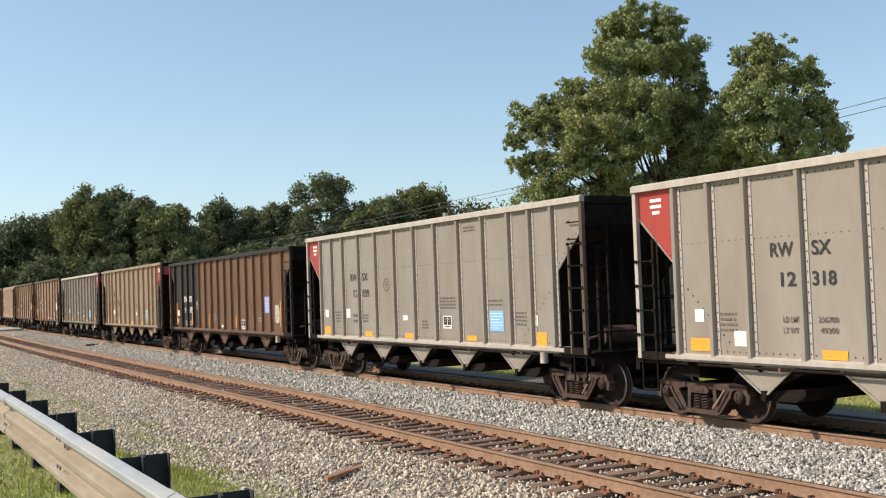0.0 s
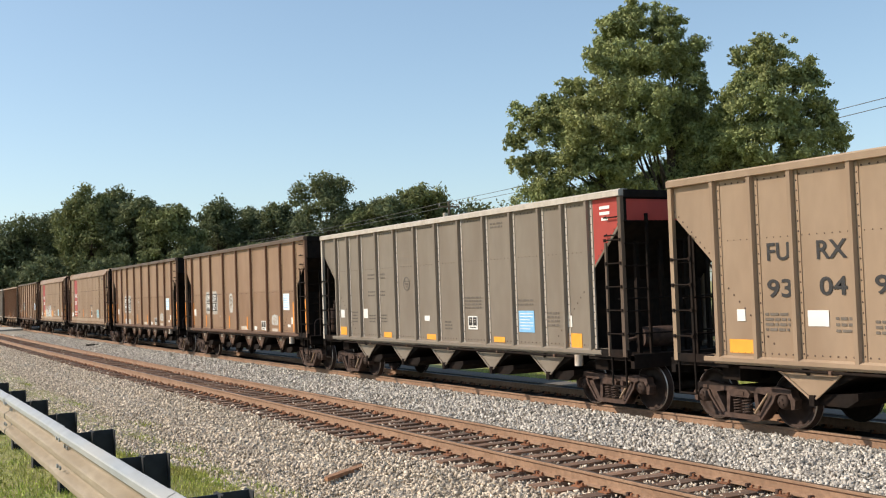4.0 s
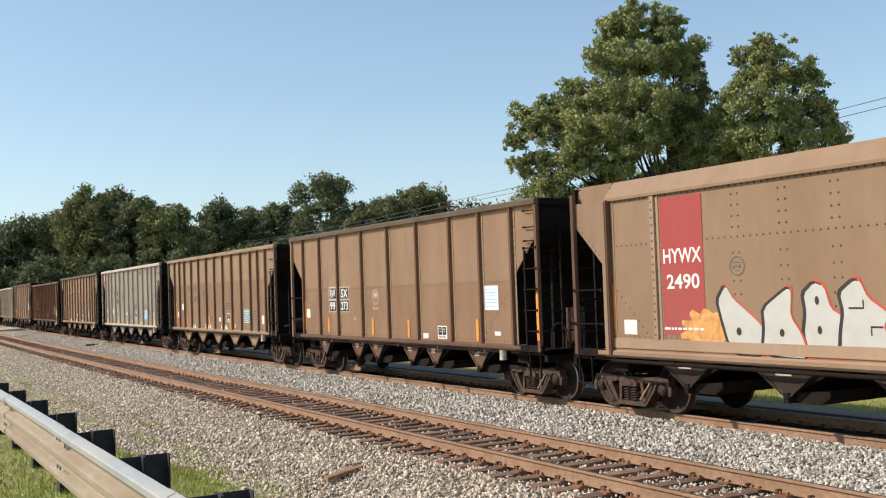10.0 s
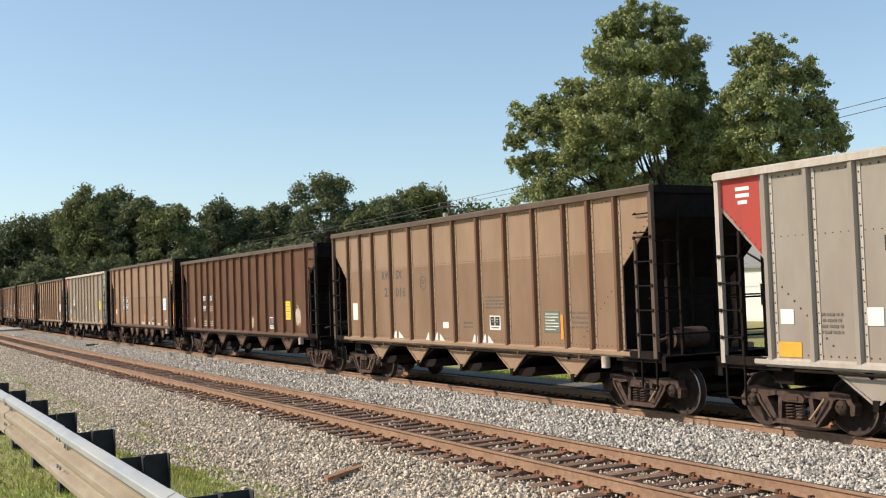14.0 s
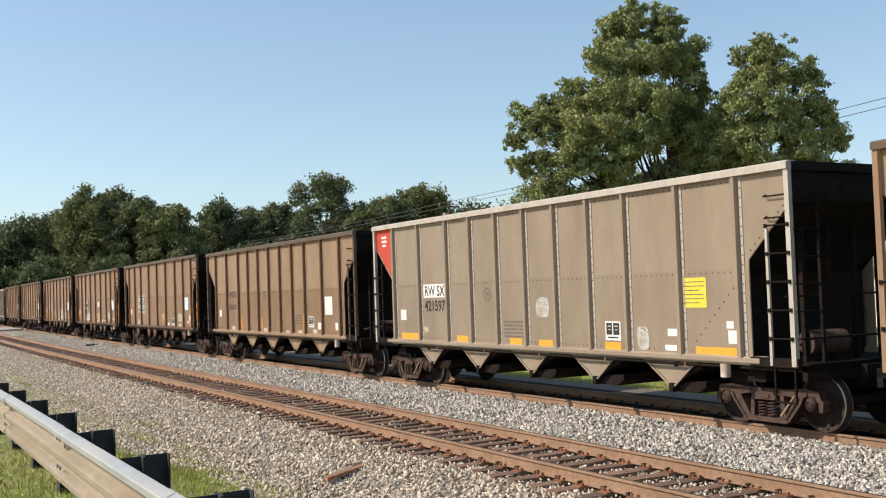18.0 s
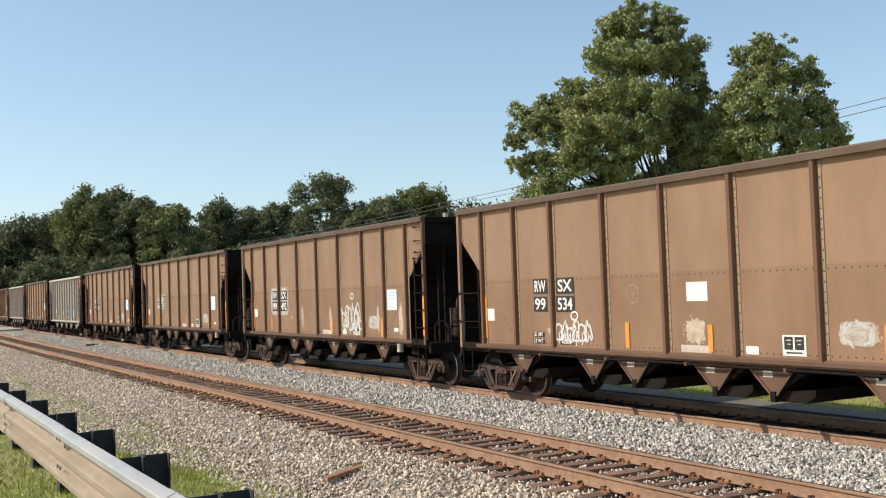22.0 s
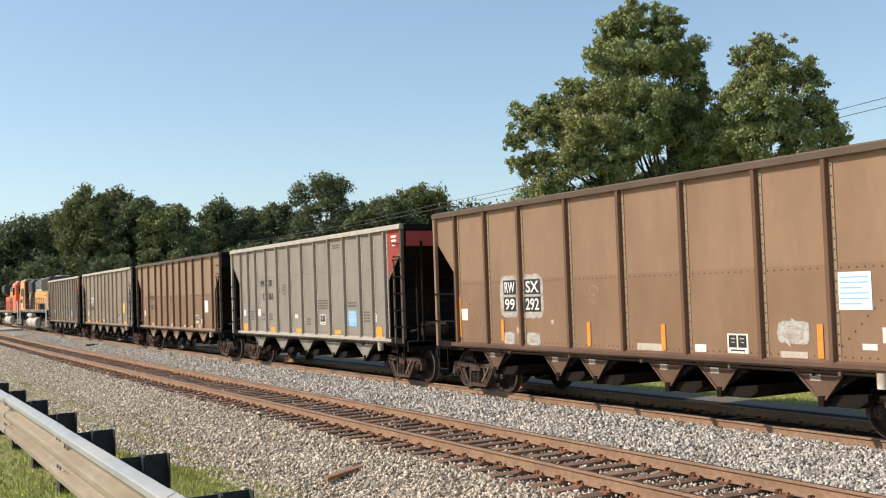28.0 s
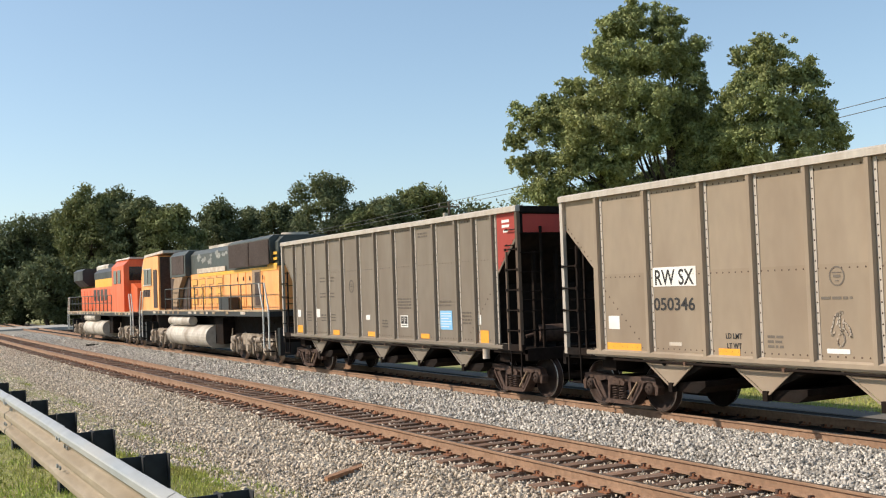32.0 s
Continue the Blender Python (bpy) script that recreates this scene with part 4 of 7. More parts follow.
def ring(car, x, z, w, h, mat):
    s = Shape()
    n = 20
    out = [(w / 2 * math.cos(2 * math.pi * i / n), h / 2 * math.sin(2 * math.pi * i / n)) for i in range(n)]
    for i in range(n):
        (a, b), (c, d) = out[i], out[(i + 1) % n]
        k = 0.84
        s.prism([(a, b), (c, d), (c * k, d * k), (a * k, b * k)], -0.002, 0)
    s.box(-w * 0.22, w * 0.22, -0.002, 0, -0.02, 0.02)
    s.box(-w * 0.12, w * 0.12, -0.002, 0, -h * 0.25, -h * 0.2)
    s.box(-w * 0.3, w * 0.3, -0.002, 0, h * 0.15, h * 0.2)
    return part("emblem", s.mesh("emblem", mat), car, (x, -SHEET - 0.009, z), "round painted emblem")


def data_plate(car, x, z, w, h):
    """The black data plate in a white frame, with two dark fields."""
    plate = marking(car, "data_plate", x, z, w, h, WHITE, label="black stencil panel with white border")
    s = Shape()
    s.box(-w * 0.42, -w * 0.05, -0.003, 0, -h * 0.2, h * 0.42)
    s.box(w * 0.03, w * 0.42, -0.003, 0, -h * 0.2, h * 0.42)
    s.box(-w * 0.34, w * 0.34, -0.003, 0, -h * 0.38, -h * 0.31)
    part("field", s.mesh("field", INK), plate, (0, -0.004, 0))
    s = Shape()
    for k in (-1, 1):
        s.box(k * w * 0.22 - w * 0.1, k * w * 0.22 + w * 0.1, -0.002, 0, h * 0.22, h * 0.28)
        s.box(k * w * 0.22 - w * 0.06, k * w * 0.22 + w * 0.08, -0.002, 0, h * 0.04, h * 0.09)
    tagged(part("small_lettering", s.mesh("small_lettering", WHITE_DIM), plate, (0, -0.008, 0)), kind="stuff")


def worn_patch(car, x, z, w, h):
    """A flaking painted-over patch: many ragged scraps with gaps."""
    r = random.Random(int(977 * (abs(x) + z + w)))
    s = Shape()
    n = 34
    edge = []
    for i in range(n):
        a = 2 * math.pi * i / n
        k = 0.42 / max(abs(math.cos(a)), abs(math.sin(a))) ** 0.6 * (0.86 + 0.4 * noise.noise((3 * math.cos(a) + x, 3 * math.sin(a), z * 5)) + r.uniform(-0.05, 0.05))
        edge.append((w * k * math.cos(a), h * k * math.sin(a)))
    s.add([(px, 0, pz) for px, pz in edge], [tuple(range(n))])
    for k in range(int(10 + 60 * w * h)):
        a, q = r.uniform(0, 2 * math.pi), r.uniform(0.36, 0.5)
        cx, cz = q * w * math.cos(a), q * h * math.sin(a)
        size = r.uniform(0.006, 0.024)
        s.add([(cx + size * r.uniform(0.5, 1.3) * math.cos(2 * math.pi * i / 5), -0.0005 * (1 + k % 4), cz + size * r.uniform(0.5, 1.6) * math.sin(2 * math.pi * i / 5)) for i in range(5)], [tuple(range(5))])
    return tagged(part("worn_patch", s.mesh("worn_patch", WORN_WHITE), car, (x, -SHEET - 0.0085, z), "flaking pale painted patch"), kind="stuff")


def smear(car, x, z, w, h):
    """A patch of silvery paint brushed over an older number: rounded, with lighter streaks and a ragged rim."""
    r = random.Random(int(531 * (abs(x) + w + h)))
    n = 40
    edge = []
    for i in range(n):
        a = 2 * math.pi * i / n
        k = 0.5 / (abs(math.cos(a)) ** 5 + abs(math.sin(a)) ** 5) ** 0.2 * (1 + 0.06 * noise.noise((2.5 * math.cos(a) + x, 2.5 * math.sin(a), w * 7)) + r.uniform(-0.015, 0.015))
        edge.append((w * k * math.cos(a), h * k * math.sin(a)))
    s = Shape()
    s.add([(px, 0, pz) for px, pz in edge], [tuple(range(n))])
    for k in range(18):
        a, q = r.uniform(0, 2 * math.pi), r.uniform(0.36, 0.46)
        cx, cz, b = q * w * math.cos(a), q * h * math.sin(a), a + math.pi / 2 + r.uniform(-0.4, 0.4)
        l, t = r.uniform(0.05, 0.13), r.uniform(0.012, 0.03)
        s.add([(cx + l * p * math.cos(b) - t * q2 * math.sin(b), -0.0006 * (1 + k % 3), cz + l * p * math.sin(b) + t * q2 * math.cos(b)) for p, q2 in ((-1, 0), (-0.5, -1), (0.6, -0.8), (1, 0), (0.5, 1), (-0.6, 0.8))], [tuple(range(6))], 1)
    return tagged(part("paint_smear", s.mesh("paint_smear", SMEAR, SILVER), car, (x, -SHEET - 0.0105, z), "silvery brushed-over paint patch"), kind="stuff")


GRAFFITI = (
    [(-0.46, 0.06), (-0.34, 0.5), (-0.18, 0.24), (0.2, 0.2), (0.44, 0.04), (0.5, -0.2), (0.36, -0.42), (0.0, -0.5), (-0.36, -0.44), (-0.5, -0.16)],
    [(-0.5, -0.5), (-0.34, -0.1), (-0.14, 0.3), (0.08, 0.5), (0.2, 0.24), (0.42, 0.3), (0.5, -0.48), (0.22, -0.5), (0.14, -0.3), (-0.1, -0.28), (-0.18, -0.5)],
    [(-0.44, -0.5), (-0.5, 0.1), (-0.42, 0.42), (-0.1, 0.5), (0.32, 0.42), (0.44, 0.2), (0.28, 0.02), (0.5, -0.16), (0.44, -0.42), (0.1, -0.5)],
    [(-0.5, 0.1), (-0.4, 0.4), (-0.1, 0.5), (0.06, 0.5), (0.3, 0.34), (0.34, 0.08), (0.06, -0.18), (0.48, -0.24), (0.5, -0.46), (-0.42, -0.5), (-0.46, -0.24), (-0.06, 0.12), (-0.2, 0.2)])


def scrawl(car, x, z, w, h, mat, seed, thick=0.026):
    """Loose sprayed strokes; a broad tag is a row of fat letters with a loop above."""
    r = random.Random(seed)
    s = Shape()
    if w > 1:
        for k in range(6):
            body = GRAFFITI[(k * 3 + seed) % 4]
            cx, cz, a = w * (-0.42 + 0.168 * k), h * (-0.12 + 0.05 * (k % 2)), r.uniform(-0.3, 0.3)
            lw, lh = w * 0.19, h * r.uniform(0.45, 0.62)
            line = [(cx + lw * p * math.cos(a) - lh * q * math.sin(a), cz + lw * p * math.sin(a) + lh * q * math.cos(a)) for p, q in body]
            for (x0, z0), (x1, z1) in zip(line, line[1:] + line[:1]):
                d = Vector((x1 - x0, z1 - z0)).normalized() * 0.022
                s.prism([(x0 - d.x - d.y, z0 - d.y + d.x), (x0 - d.x + d.y, z0 - d.y - d.x), (x1 + d.x + d.y, z1 + d.y - d.x), (x1 + d.x - d.y, z1 + d.y + d.x)], -0.002 - 0.0005 * (k % 3), 0)
            s.box(cx - 0.012, cx + 0.012, -0.002, 0, cz - lh * r.uniform(0.55, 0.75), cz)
        for i in range(14):
            a, b = i * math.pi / 7, (i + 1) * math.pi / 7
            s.prism([(w * 0.05 + 0.13 * math.cos(a), h * 0.36 + 0.1 * math.sin(a)), (w * 0.05 + 0.13 * math.cos(b), h * 0.36 + 0.1 * math.sin(b)), (w * 0.05 + 0.09 * math.cos(b), h * 0.36 + 0.065 * math.sin(b)), (w * 0.05 + 0.09 * math.cos(a), h * 0.36 + 0.065 * math.sin(a))], -0.002, 0)
        return part("graffiti", s.mesh("graffiti", mat), car, (x, -SHEET - 0.016, z), "sprayed white graffiti tag")
    for k, (cx, cz, lw, lh, lean) in enumerate(((-0.3, 0.12, 0.2, 0.62, 0.35), (0.0, 0.2, 0.16, 0.56, 0.05), (0.26, -0.02, 0.22, 0.4, -0.5), (-0.05, -0.3, 0.3, 0.34, 0.2))):
        pts = []
        for j in range(15):
            a = j * 2 * math.pi / 15 * 0.94 + k
            px, pz = 0.5 * lw * w * math.cos(a), 0.5 * lh * h * math.sin(a)
            pts.append((cx * w + px + lean * pz + r.uniform(-0.01, 0.01), cz * h + pz))
        for (x0, z0), (x1, z1) in zip(pts, pts[1:]):
            d = Vector((x1 - x0, z1 - z0)).normalized() * thick * 0.36
            q = Vector((-d.y, d.x))
            s.prism([(x0 - d.x + q.x, z0 - d.y + q.y), (x0 - d.x - q.x, z0 - d.y - q.y), (x1 + d.x - q.x, z1 + d.y - q.y), (x1 + d.x + q.x, z1 + d.y + q.y)], -0.002 - 0.0004 * k, 0)
    return part("graffiti", s.mesh("graffiti", mat), car, (x, -SHEET - 0.016, z), "sprayed white graffiti strokes")


MARKS = {"W": ("placard", WHITE), "w": ("faded_patch", WHITE_DIM), "Y": ("reflector", YELLOW), "O": ("stripe", ORANGE_STRIPE), "B": ("placard", BLUE), "P": ("placard", PALE),
         "t": ("placard", TEAL), "d": ("placard", GREEN_TAG), "V": ("placard", VIOLET), "Q": ("placard", YELLOW_TAG), "L": ("white_panel", WHITE), "R": ("red_panel", RED_PANEL)}


def mark_car(car, rows, ink=INK, faint=INK_FADED):
    for k, x, z, w, h in rows:
        if k == "k":
            bars(car, x, z, w, h, WHITE if w == 0.99 else faint, -SHEET - (0.016 if w == 0.99 else 0.009))
        elif k == "E":
            ring(car, x, z, w, h, faint)
        elif k == "f":
            ring(car, x, z, w * 0.8, h * 0.8, TRIM_TAN)
        elif k == "e":
            ring(car, x, z + 0.06, w, h * 0.9, WORN_WHITE)
            marking(car, "bar", x, z + 0.1, w * 0.4, h * 0.3, WORN_WHITE)
            bars(car, x, z - h * 0.55, w * 0.9, 0.1, WORN_WHITE)
        elif k == "K":
            data_plate(car, x, z, w, h)
        elif k == "s":
            scrawl(car, x, z, w, h, WHITE if w > 1 else WHITE_DIM, int(100 * w))
        elif k[:2] == "T:":
            lettering(car, k[2:], x, z, w, h, ink)
        elif k[:2] == "n:":
            marking(car, "black_panel", x, z, w, h, INK, -SHEET - 0.0145)
            lettering(car, k[2:], x, z, w * 0.8, h * 0.78, WHITE, -SHEET - 0.019)
        elif k == "b":
            marking(car, "white_border", x, z, w, h, WHITE_DIM, -SHEET - 0.0115)
        elif k == "a":
            smear(car, x, z, w, h)
        elif k == "w" and z < 1.3 and 0.17 < h < 0.25:
            s = Shape()
            s.prism([(-w * 0.62, -h * 0.45), (-w * 0.1, -h * 0.45), (-w * 0.12, h * 0.3), (-w * 0.2, h * 0.5)], -0.002, 0)
            s.prism([(w * 0.12, -h * 0.45), (w * 0.75, -h * 0.45), (w * 0.5, -h * 0.1), (w * 0.16, h * 0.35)], -0.002, 0)
            part("chalk_fan", s.mesh("chalk_fan", WHITE), car, (x, -SHEET - 0.017, z + 0.06), "white chalk marks at the foot of a post")
        elif k == "w" and h <= 0.16:
            marking(car, "faded_tag", x, z, w * 0.8, h * 0.9, WHITE_DIM)
        elif k == "w":
            worn_patch(car, x, z, w, h)
        else:
            name, mat = MARKS[k]
            ob = marking(car, name, x, z, w * (0.78 if k == "O" else 1), h, mat, -SHEET - (0.018 if k == "O" else 0.009))
            if k in "BPtdVQ" and h > 0.3:
                s = Shape()
                for j in range(6):
                    s.box(-w * 0.42, w * (0.42 - 0.2 * (j % 3 == 2)), -0.001, 0, h * (0.36 - 0.14 * j) - 0.008, h * (0.36 - 0.14 * j) + 0.008)
                if k == "t":
                    for a, b, c, d in ((-0.5, 0.5, 0.46, 0.5), (-0.5, 0.5, -0.5, -0.46), (-0.5, -0.47, -0.46, 0.46), (0.47, 0.5, -0.46, 0.46)):
                        s.box(a * w, b * w, -0.001, 0, c * h, d * h)
                tagged(part("small_lettering", cached(("rows", w, h, k), lambda: s.mesh("small_lettering", WHITE if k in "BtdV" else (BLUE if k == "P" else INK_FADED))), ob, (0, -0.004, 0)), kind="stuff")


# the common scheme of the grey cars, and that of the brown panelled cars
GREY_SCHEME = [("E", -1.69, 2.63, 0.35, 0.37), ("W", -5.84, 1.84, 0.26, 0.23), ("Y", -5.84, 1.34, 0.51, 0.23), ("k", -5.03, 1.75, 0.5, 0.35), ("W", -4.27, 1.85, 0.33, 0.26), ("k", -3.8, 1.71, 0.42, 0.24), ("k", -3.07, 1.72, 0.39, 0.25), ("Y", -2.88, 1.28, 0.46, 0.14), ("W", -0.61, 1.74, 0.27, 0.13), ("Y", -0.42, 1.28, 0.46, 0.13), ("k", 0.48, 1.58, 0.36, 0.24), ("k", 1.65, 2.12, 0.79, 0.31), ("K", 1.62, 1.65, 0.42, 0.31), ("Y", 2.75, 1.29, 0.45, 0.12), ("B", 3.86, 1.7, 0.59, 0.46), ("k", 4.82, 1.76, 0.51, 0.33), ("k", 3.85, 2.11, 0.61, 0.18), ("k", 2.78, 3.84, 0.53, 0.15), ("W", 5.36, 1.72, 0.27, 0.23), ("Y", 5.51, 1.34, 0.58, 0.28)]
PANEL_SCHEME = [("w", -3.6, 1.5, 0.1, 0.2), ("w", -2.3, 1.7, 0.1, 0.1), ("O", -6.07, 1.78, 0.18, 0.94), ("W", -5.84, 1.84, 0.29, 0.27), ("O", -4.2, 1.5, 0.14, 0.47), ("e", -0.88, 2.24, 0.42, 0.46), ("O", -1.08, 1.48, 0.14, 0.47), ("O", 1.08, 1.47, 0.14, 0.46), ("w", 0.72, 1.28, 0.92, 0.14), ("W", 2.0, 1.3, 0.27, 0.13), ("K", 2.86, 1.4, 0.46, 0.32), ("a", 4.02, 1.6, 0.62, 0.36), ("w", 4.02, 1.26, 0.66, 0.11), ("O", 4.54, 1.48, 0.14, 0.51), ("P", 5.18, 2.22, 0.59, 0.55), ("O", 5.85, 1.72, 0.13, 0.96), ("W", 5.7, 1.59, 0.16, 0.22), ("W", 5.4, 1.42, 0.25, 0.09)]


def numbers(first, second, panel=False):
    """Reporting marks in two rows, on either side of a post."""
    if panel:
        back = {"534": [], "502": [], "257": [("b", -3.85, 2.44, 0.6, 0.36), ("b", -3.86, 2.07, 0.56, 0.36), ("b", -2.99, 2.26, 0.72, 0.74)],
                "273": [("b", -3.86, 2.26, 0.58, 0.76), ("b", -2.99, 2.44, 0.68, 0.38), ("b", -3.0, 2.07, 0.7, 0.38)],
                "290": [("b", -3.86, 2.26, 0.58, 0.76), ("b", -2.99, 2.44, 0.68, 0.38), ("b", -3.0, 2.07, 0.7, 0.38)]}
        wear = back.get(second, [("a", -3.92, 2.24, 0.7, 0.92), ("a", -3.0, 2.24, 0.8, 0.94)])
        return wear + [("n:RW", -3.86, 2.44, 0.5, 0.31), ("n:99", -3.87, 2.07, 0.48, 0.31), ("n:SX", -2.99, 2.44, 0.6, 0.32), ("n:" + second, -3.0, 2.07, 0.62, 0.32)]
    return [("T:RW", -3.8, 2.88, 0.46, 0.22), ("T:SX", -3.04, 2.88, 0.36, 0.22), ("T:" + first, -3.69, 2.42, 0.3, 0.22), ("T:" + second, -3.01, 2.42, 0.44, 0.22)]


def grey_car(middle, first, second, red, paint, label, ink=INK, plain=True):
    car = coal_car("ribbed", paint, middle, label, red=red, light=PALE_TRIM, chord=PALE_TRIM)
    scheme = GREY_SCHEME if plain else [r for r in GREY_SCHEME if r[:2] not in (("W", -4.27), ("k", -3.8), ("k", -3.07), ("W", -5.84), ("Y", -5.84))]
    if plain and first:
        scheme = [r for r in GREY_SCHEME if r[:2] != ("k", -3.8)] + [("T:LD LMT", -3.72, 1.79, 0.36, 0.09), ("T:LT WT", -3.74, 1.62, 0.31, 0.09)]
    mark_car(car, scheme + (numbers(first, second) if first else [("k", -3.5, 2.87, 1.1, 0.2), ("k", -3.5, 2.4, 1.1, 0.2)]), ink)
    return car


def corner_stripes(car, style, ends=(1,)):
    for e in ends:
        marking(car, "stripe", e * (HALVES[style] - 0.025), 1.8, 0.085, 0.98, ORANGE_STRIPE, -OUT + 0.006)


def panel_car(middle, second, label, extra=(), drop=(), paint=None):
    car = coal_car("panel", paint or BROWN, middle, label, chord=CHORD_BROWN, flange=TRIM_TAN)
    faint = second in ("075", "492", "257", "502", "534", "292", "290")
    mark_car(car, [("f", *r[1:]) if r[0] == "e" and faint else r for k, r in enumerate(PANEL_SCHEME) if k not in drop] + numbers("99", second, True) + list(extra), faint=WHITE_DIM)
    corner_stripes(car, "panel", (-1, 1) if second in ("251", "552") else (1,))
    for x in BAYS["panel"]:
        marking(car, "bay_tag", x - 0.1, 0.93, 0.2, 0.1, WHITE_DIM, -1.425)
    return car


FLAMES = (
    [(0, 0.78), (0.19, 1), (0.35, 0.8), (0.68, 0.6), (0.94, 0.43), (1, 0.3), (0.94, 0.02), (0.42, 0.02), (0.22, 0.17), (0.1, 0.48)],
    [(0.06, 0.72), (0.58, 1.0), (0.68, 0.98), (0.64, 0.6), (0.86, 0.35), (1, 0.0), (0.3, 0.02), (0.02, 0.1), (0.08, 0.42)],
    [(0.02, 0.85), (0.3, 1.0), (0.55, 0.95), (0.7, 0.65), (0.98, 0.55), (1, 0.35), (0.9, 0.02), (0.12, 0.03), (0, 0.3), (0.08, 0.6)],
    [(0.05, 0.85), (0.3, 1), (0.42, 1), (0.55, 0.78), (0.85, 0.62), (0.88, 0.55), (0.8, 0.4), (0.98, 0.22), (0.8, 0.1), (0.5, 0.15), (0.25, 0.11), (0.02, 0), (0.06, 0.35), (0.12, 0.6)])


def block_graffiti(car, *letters):
    """Four tall pointed silver letters with a red and a black line round them, and small counters."""
    for k, (x, z, w, h) in enumerate(letters):
        body = [(-a + 0.5, b - 0.5) for a, b in FLAMES[k]]
        body = [(-a, b) for a, b in body]
        fine = []
        for (a, b), (c, d) in zip(body, body[1:] + body[:1]):
            fine += [(0.84 * a + 0.16 * c, 0.84 * b + 0.16 * d), (0.16 * a + 0.84 * c, 0.16 * b + 0.84 * d)]
        for grow, dx, y, mat, name in ((0.06, 0.0, 0.006, RED_BRIGHT, "graffiti_edge"), (0.04, -0.035, 0.009, INK, "graffiti_line"), (0.0, 0.0, 0.012, SILVER, "graffiti_letter")):
            s = Shape()
            s.prism([(dx + a * (w + 2 * grow), b * (h + 2 * grow)) for a, b in fine], -0.001, 0)
            part(name, s.mesh(name, mat), car, (x, -SHEET - y - 0.004 - 0.0035 * (k % 2), z), "silver sprayed graffiti letter with red edge")
        for cx, cz in (((-0.05, -0.16),), ((-0.05, -0.14),), ((-0.14, 0.26), (-0.1, -0.14)), ())[k]:
            s = Shape()
            s.prism([(0.055 * w * math.cos(i * 0.785), 0.06 * h * math.sin(i * 0.785)) for i in range(8)], -0.001, 0)
            part("graffiti_counter", s.mesh("graffiti_counter", INK), car, (x + cx * w, -SHEET - 0.022, z + cz * h))
        if k == 3:
            s = Shape()
            for x0, x1, z0, z1 in ((-0.3, -0.02, 0.14, 0.165), (-0.045, -0.02, 0.165, 0.26), (0.08, 0.3, -0.1, -0.075), (0.08, 0.105, -0.2, -0.1)):
                s.box(x0 * w, x1 * w, -0.001, 0, z0 * h, z1 * h)
            part("graffiti_stroke", s.mesh("graffiti_stroke", INK), car, (x, -SHEET - 0.022, z))


def cloud_graffiti(car, *clouds):
    """Orange sprayed clouds beside the letters."""
    for k, (x, z, w, h) in enumerate(clouds):
        s = Shape()
        r = random.Random(k)
        ringp = [(w * 0.5 * math.cos(a) * q, h * 0.5 * math.sin(a) * q) for a, q in [(j * math.pi / 15, (1.05 if j % 3 else 0.78) * r.uniform(0.84, 1.08)) for j in range(30)]]
        s.prism(ringp, -0.002, 0)
        part("graffiti_cloud", s.mesh("graffiti_cloud", ORANGE_FADED), car, (x, -SHEET - 0.0105, z), "faded orange sprayed cloud")


c = grey_car(-7.65, "12", "318", -1, GREY, "grey ribbed coal hopper car with red corner", INK, False)
mark_car(c, [("W", -5.66, 1.85, 0.22, 0.22), ("Y", -5.66, 1.36, 0.48, 0.22), ("W", -4.72, 1.48, 0.31, 0.25), ("T:LD LMT", -3.66, 1.8, 0.34, 0.09), ("T:LT WT", -3.68, 1.63, 0.3, 0.09), ("T:236700", -2.97, 1.8, 0.37, 0.09), ("T:49300", -2.96, 1.64, 0.33, 0.09)], INK_FADED)
grey_car(-23.62, "12", "039", -1, GREY, "grey ribbed coal hopper car with a red corner panel", INK_BROWN)
c = coal_car("long", BROWN_DARK, -40.14, "dark brown long coal hopper car with black front panels", chord=BLACK, front=(-3.1, BLACK))
mark_car(c, [("T:RW", -5.34, 2.41, 0.44, 0.26), ("T:SX", -4.53, 2.42, 0.41, 0.26), ("T:9", -5.42, 1.94, 0.19, 0.23), ("T:005", -4.51, 1.95, 0.64, 0.26), ("E", -3.51, 2.16, 0.4, 0.37), ("O", -6.78, 1.79, 0.14, 0.98), ("W", -6.55, 1.81, 0.27, 0.26), ("w", -6.62, 1.46, 0.32, 0.26), ("k", -5.31, 1.37, 0.27, 0.25), ("k", -4.56, 1.38, 0.33, 0.24), ("O", -4.29, 1.54, 0.12, 0.5), ("O", -1.73, 1.52, 0.09, 0.49), ("s", -0.9, 1.63, 0.62, 0.36), ("O", 1.79, 1.51, 0.11, 0.49), ("K", 2.62, 1.41, 0.47, 0.35), ("W", 0.0, 1.31, 0.22, 0.1), ("V", 5.31, 2.13, 0.56, 0.57), ("a", 6.3, 1.81, 0.44, 0.62), ("O", 6.65, 1.81, 0.1, 0.88), ("k", 4.49, 1.6, 0.29, 0.19)], ink=WHITE, faint=WHITE_DIM)
c = coal_car("ribbed", TAN_WARM, -56.84, "tan grey ribbed coal hopper car with a red corner", red=1, light=TRIM_TAN)
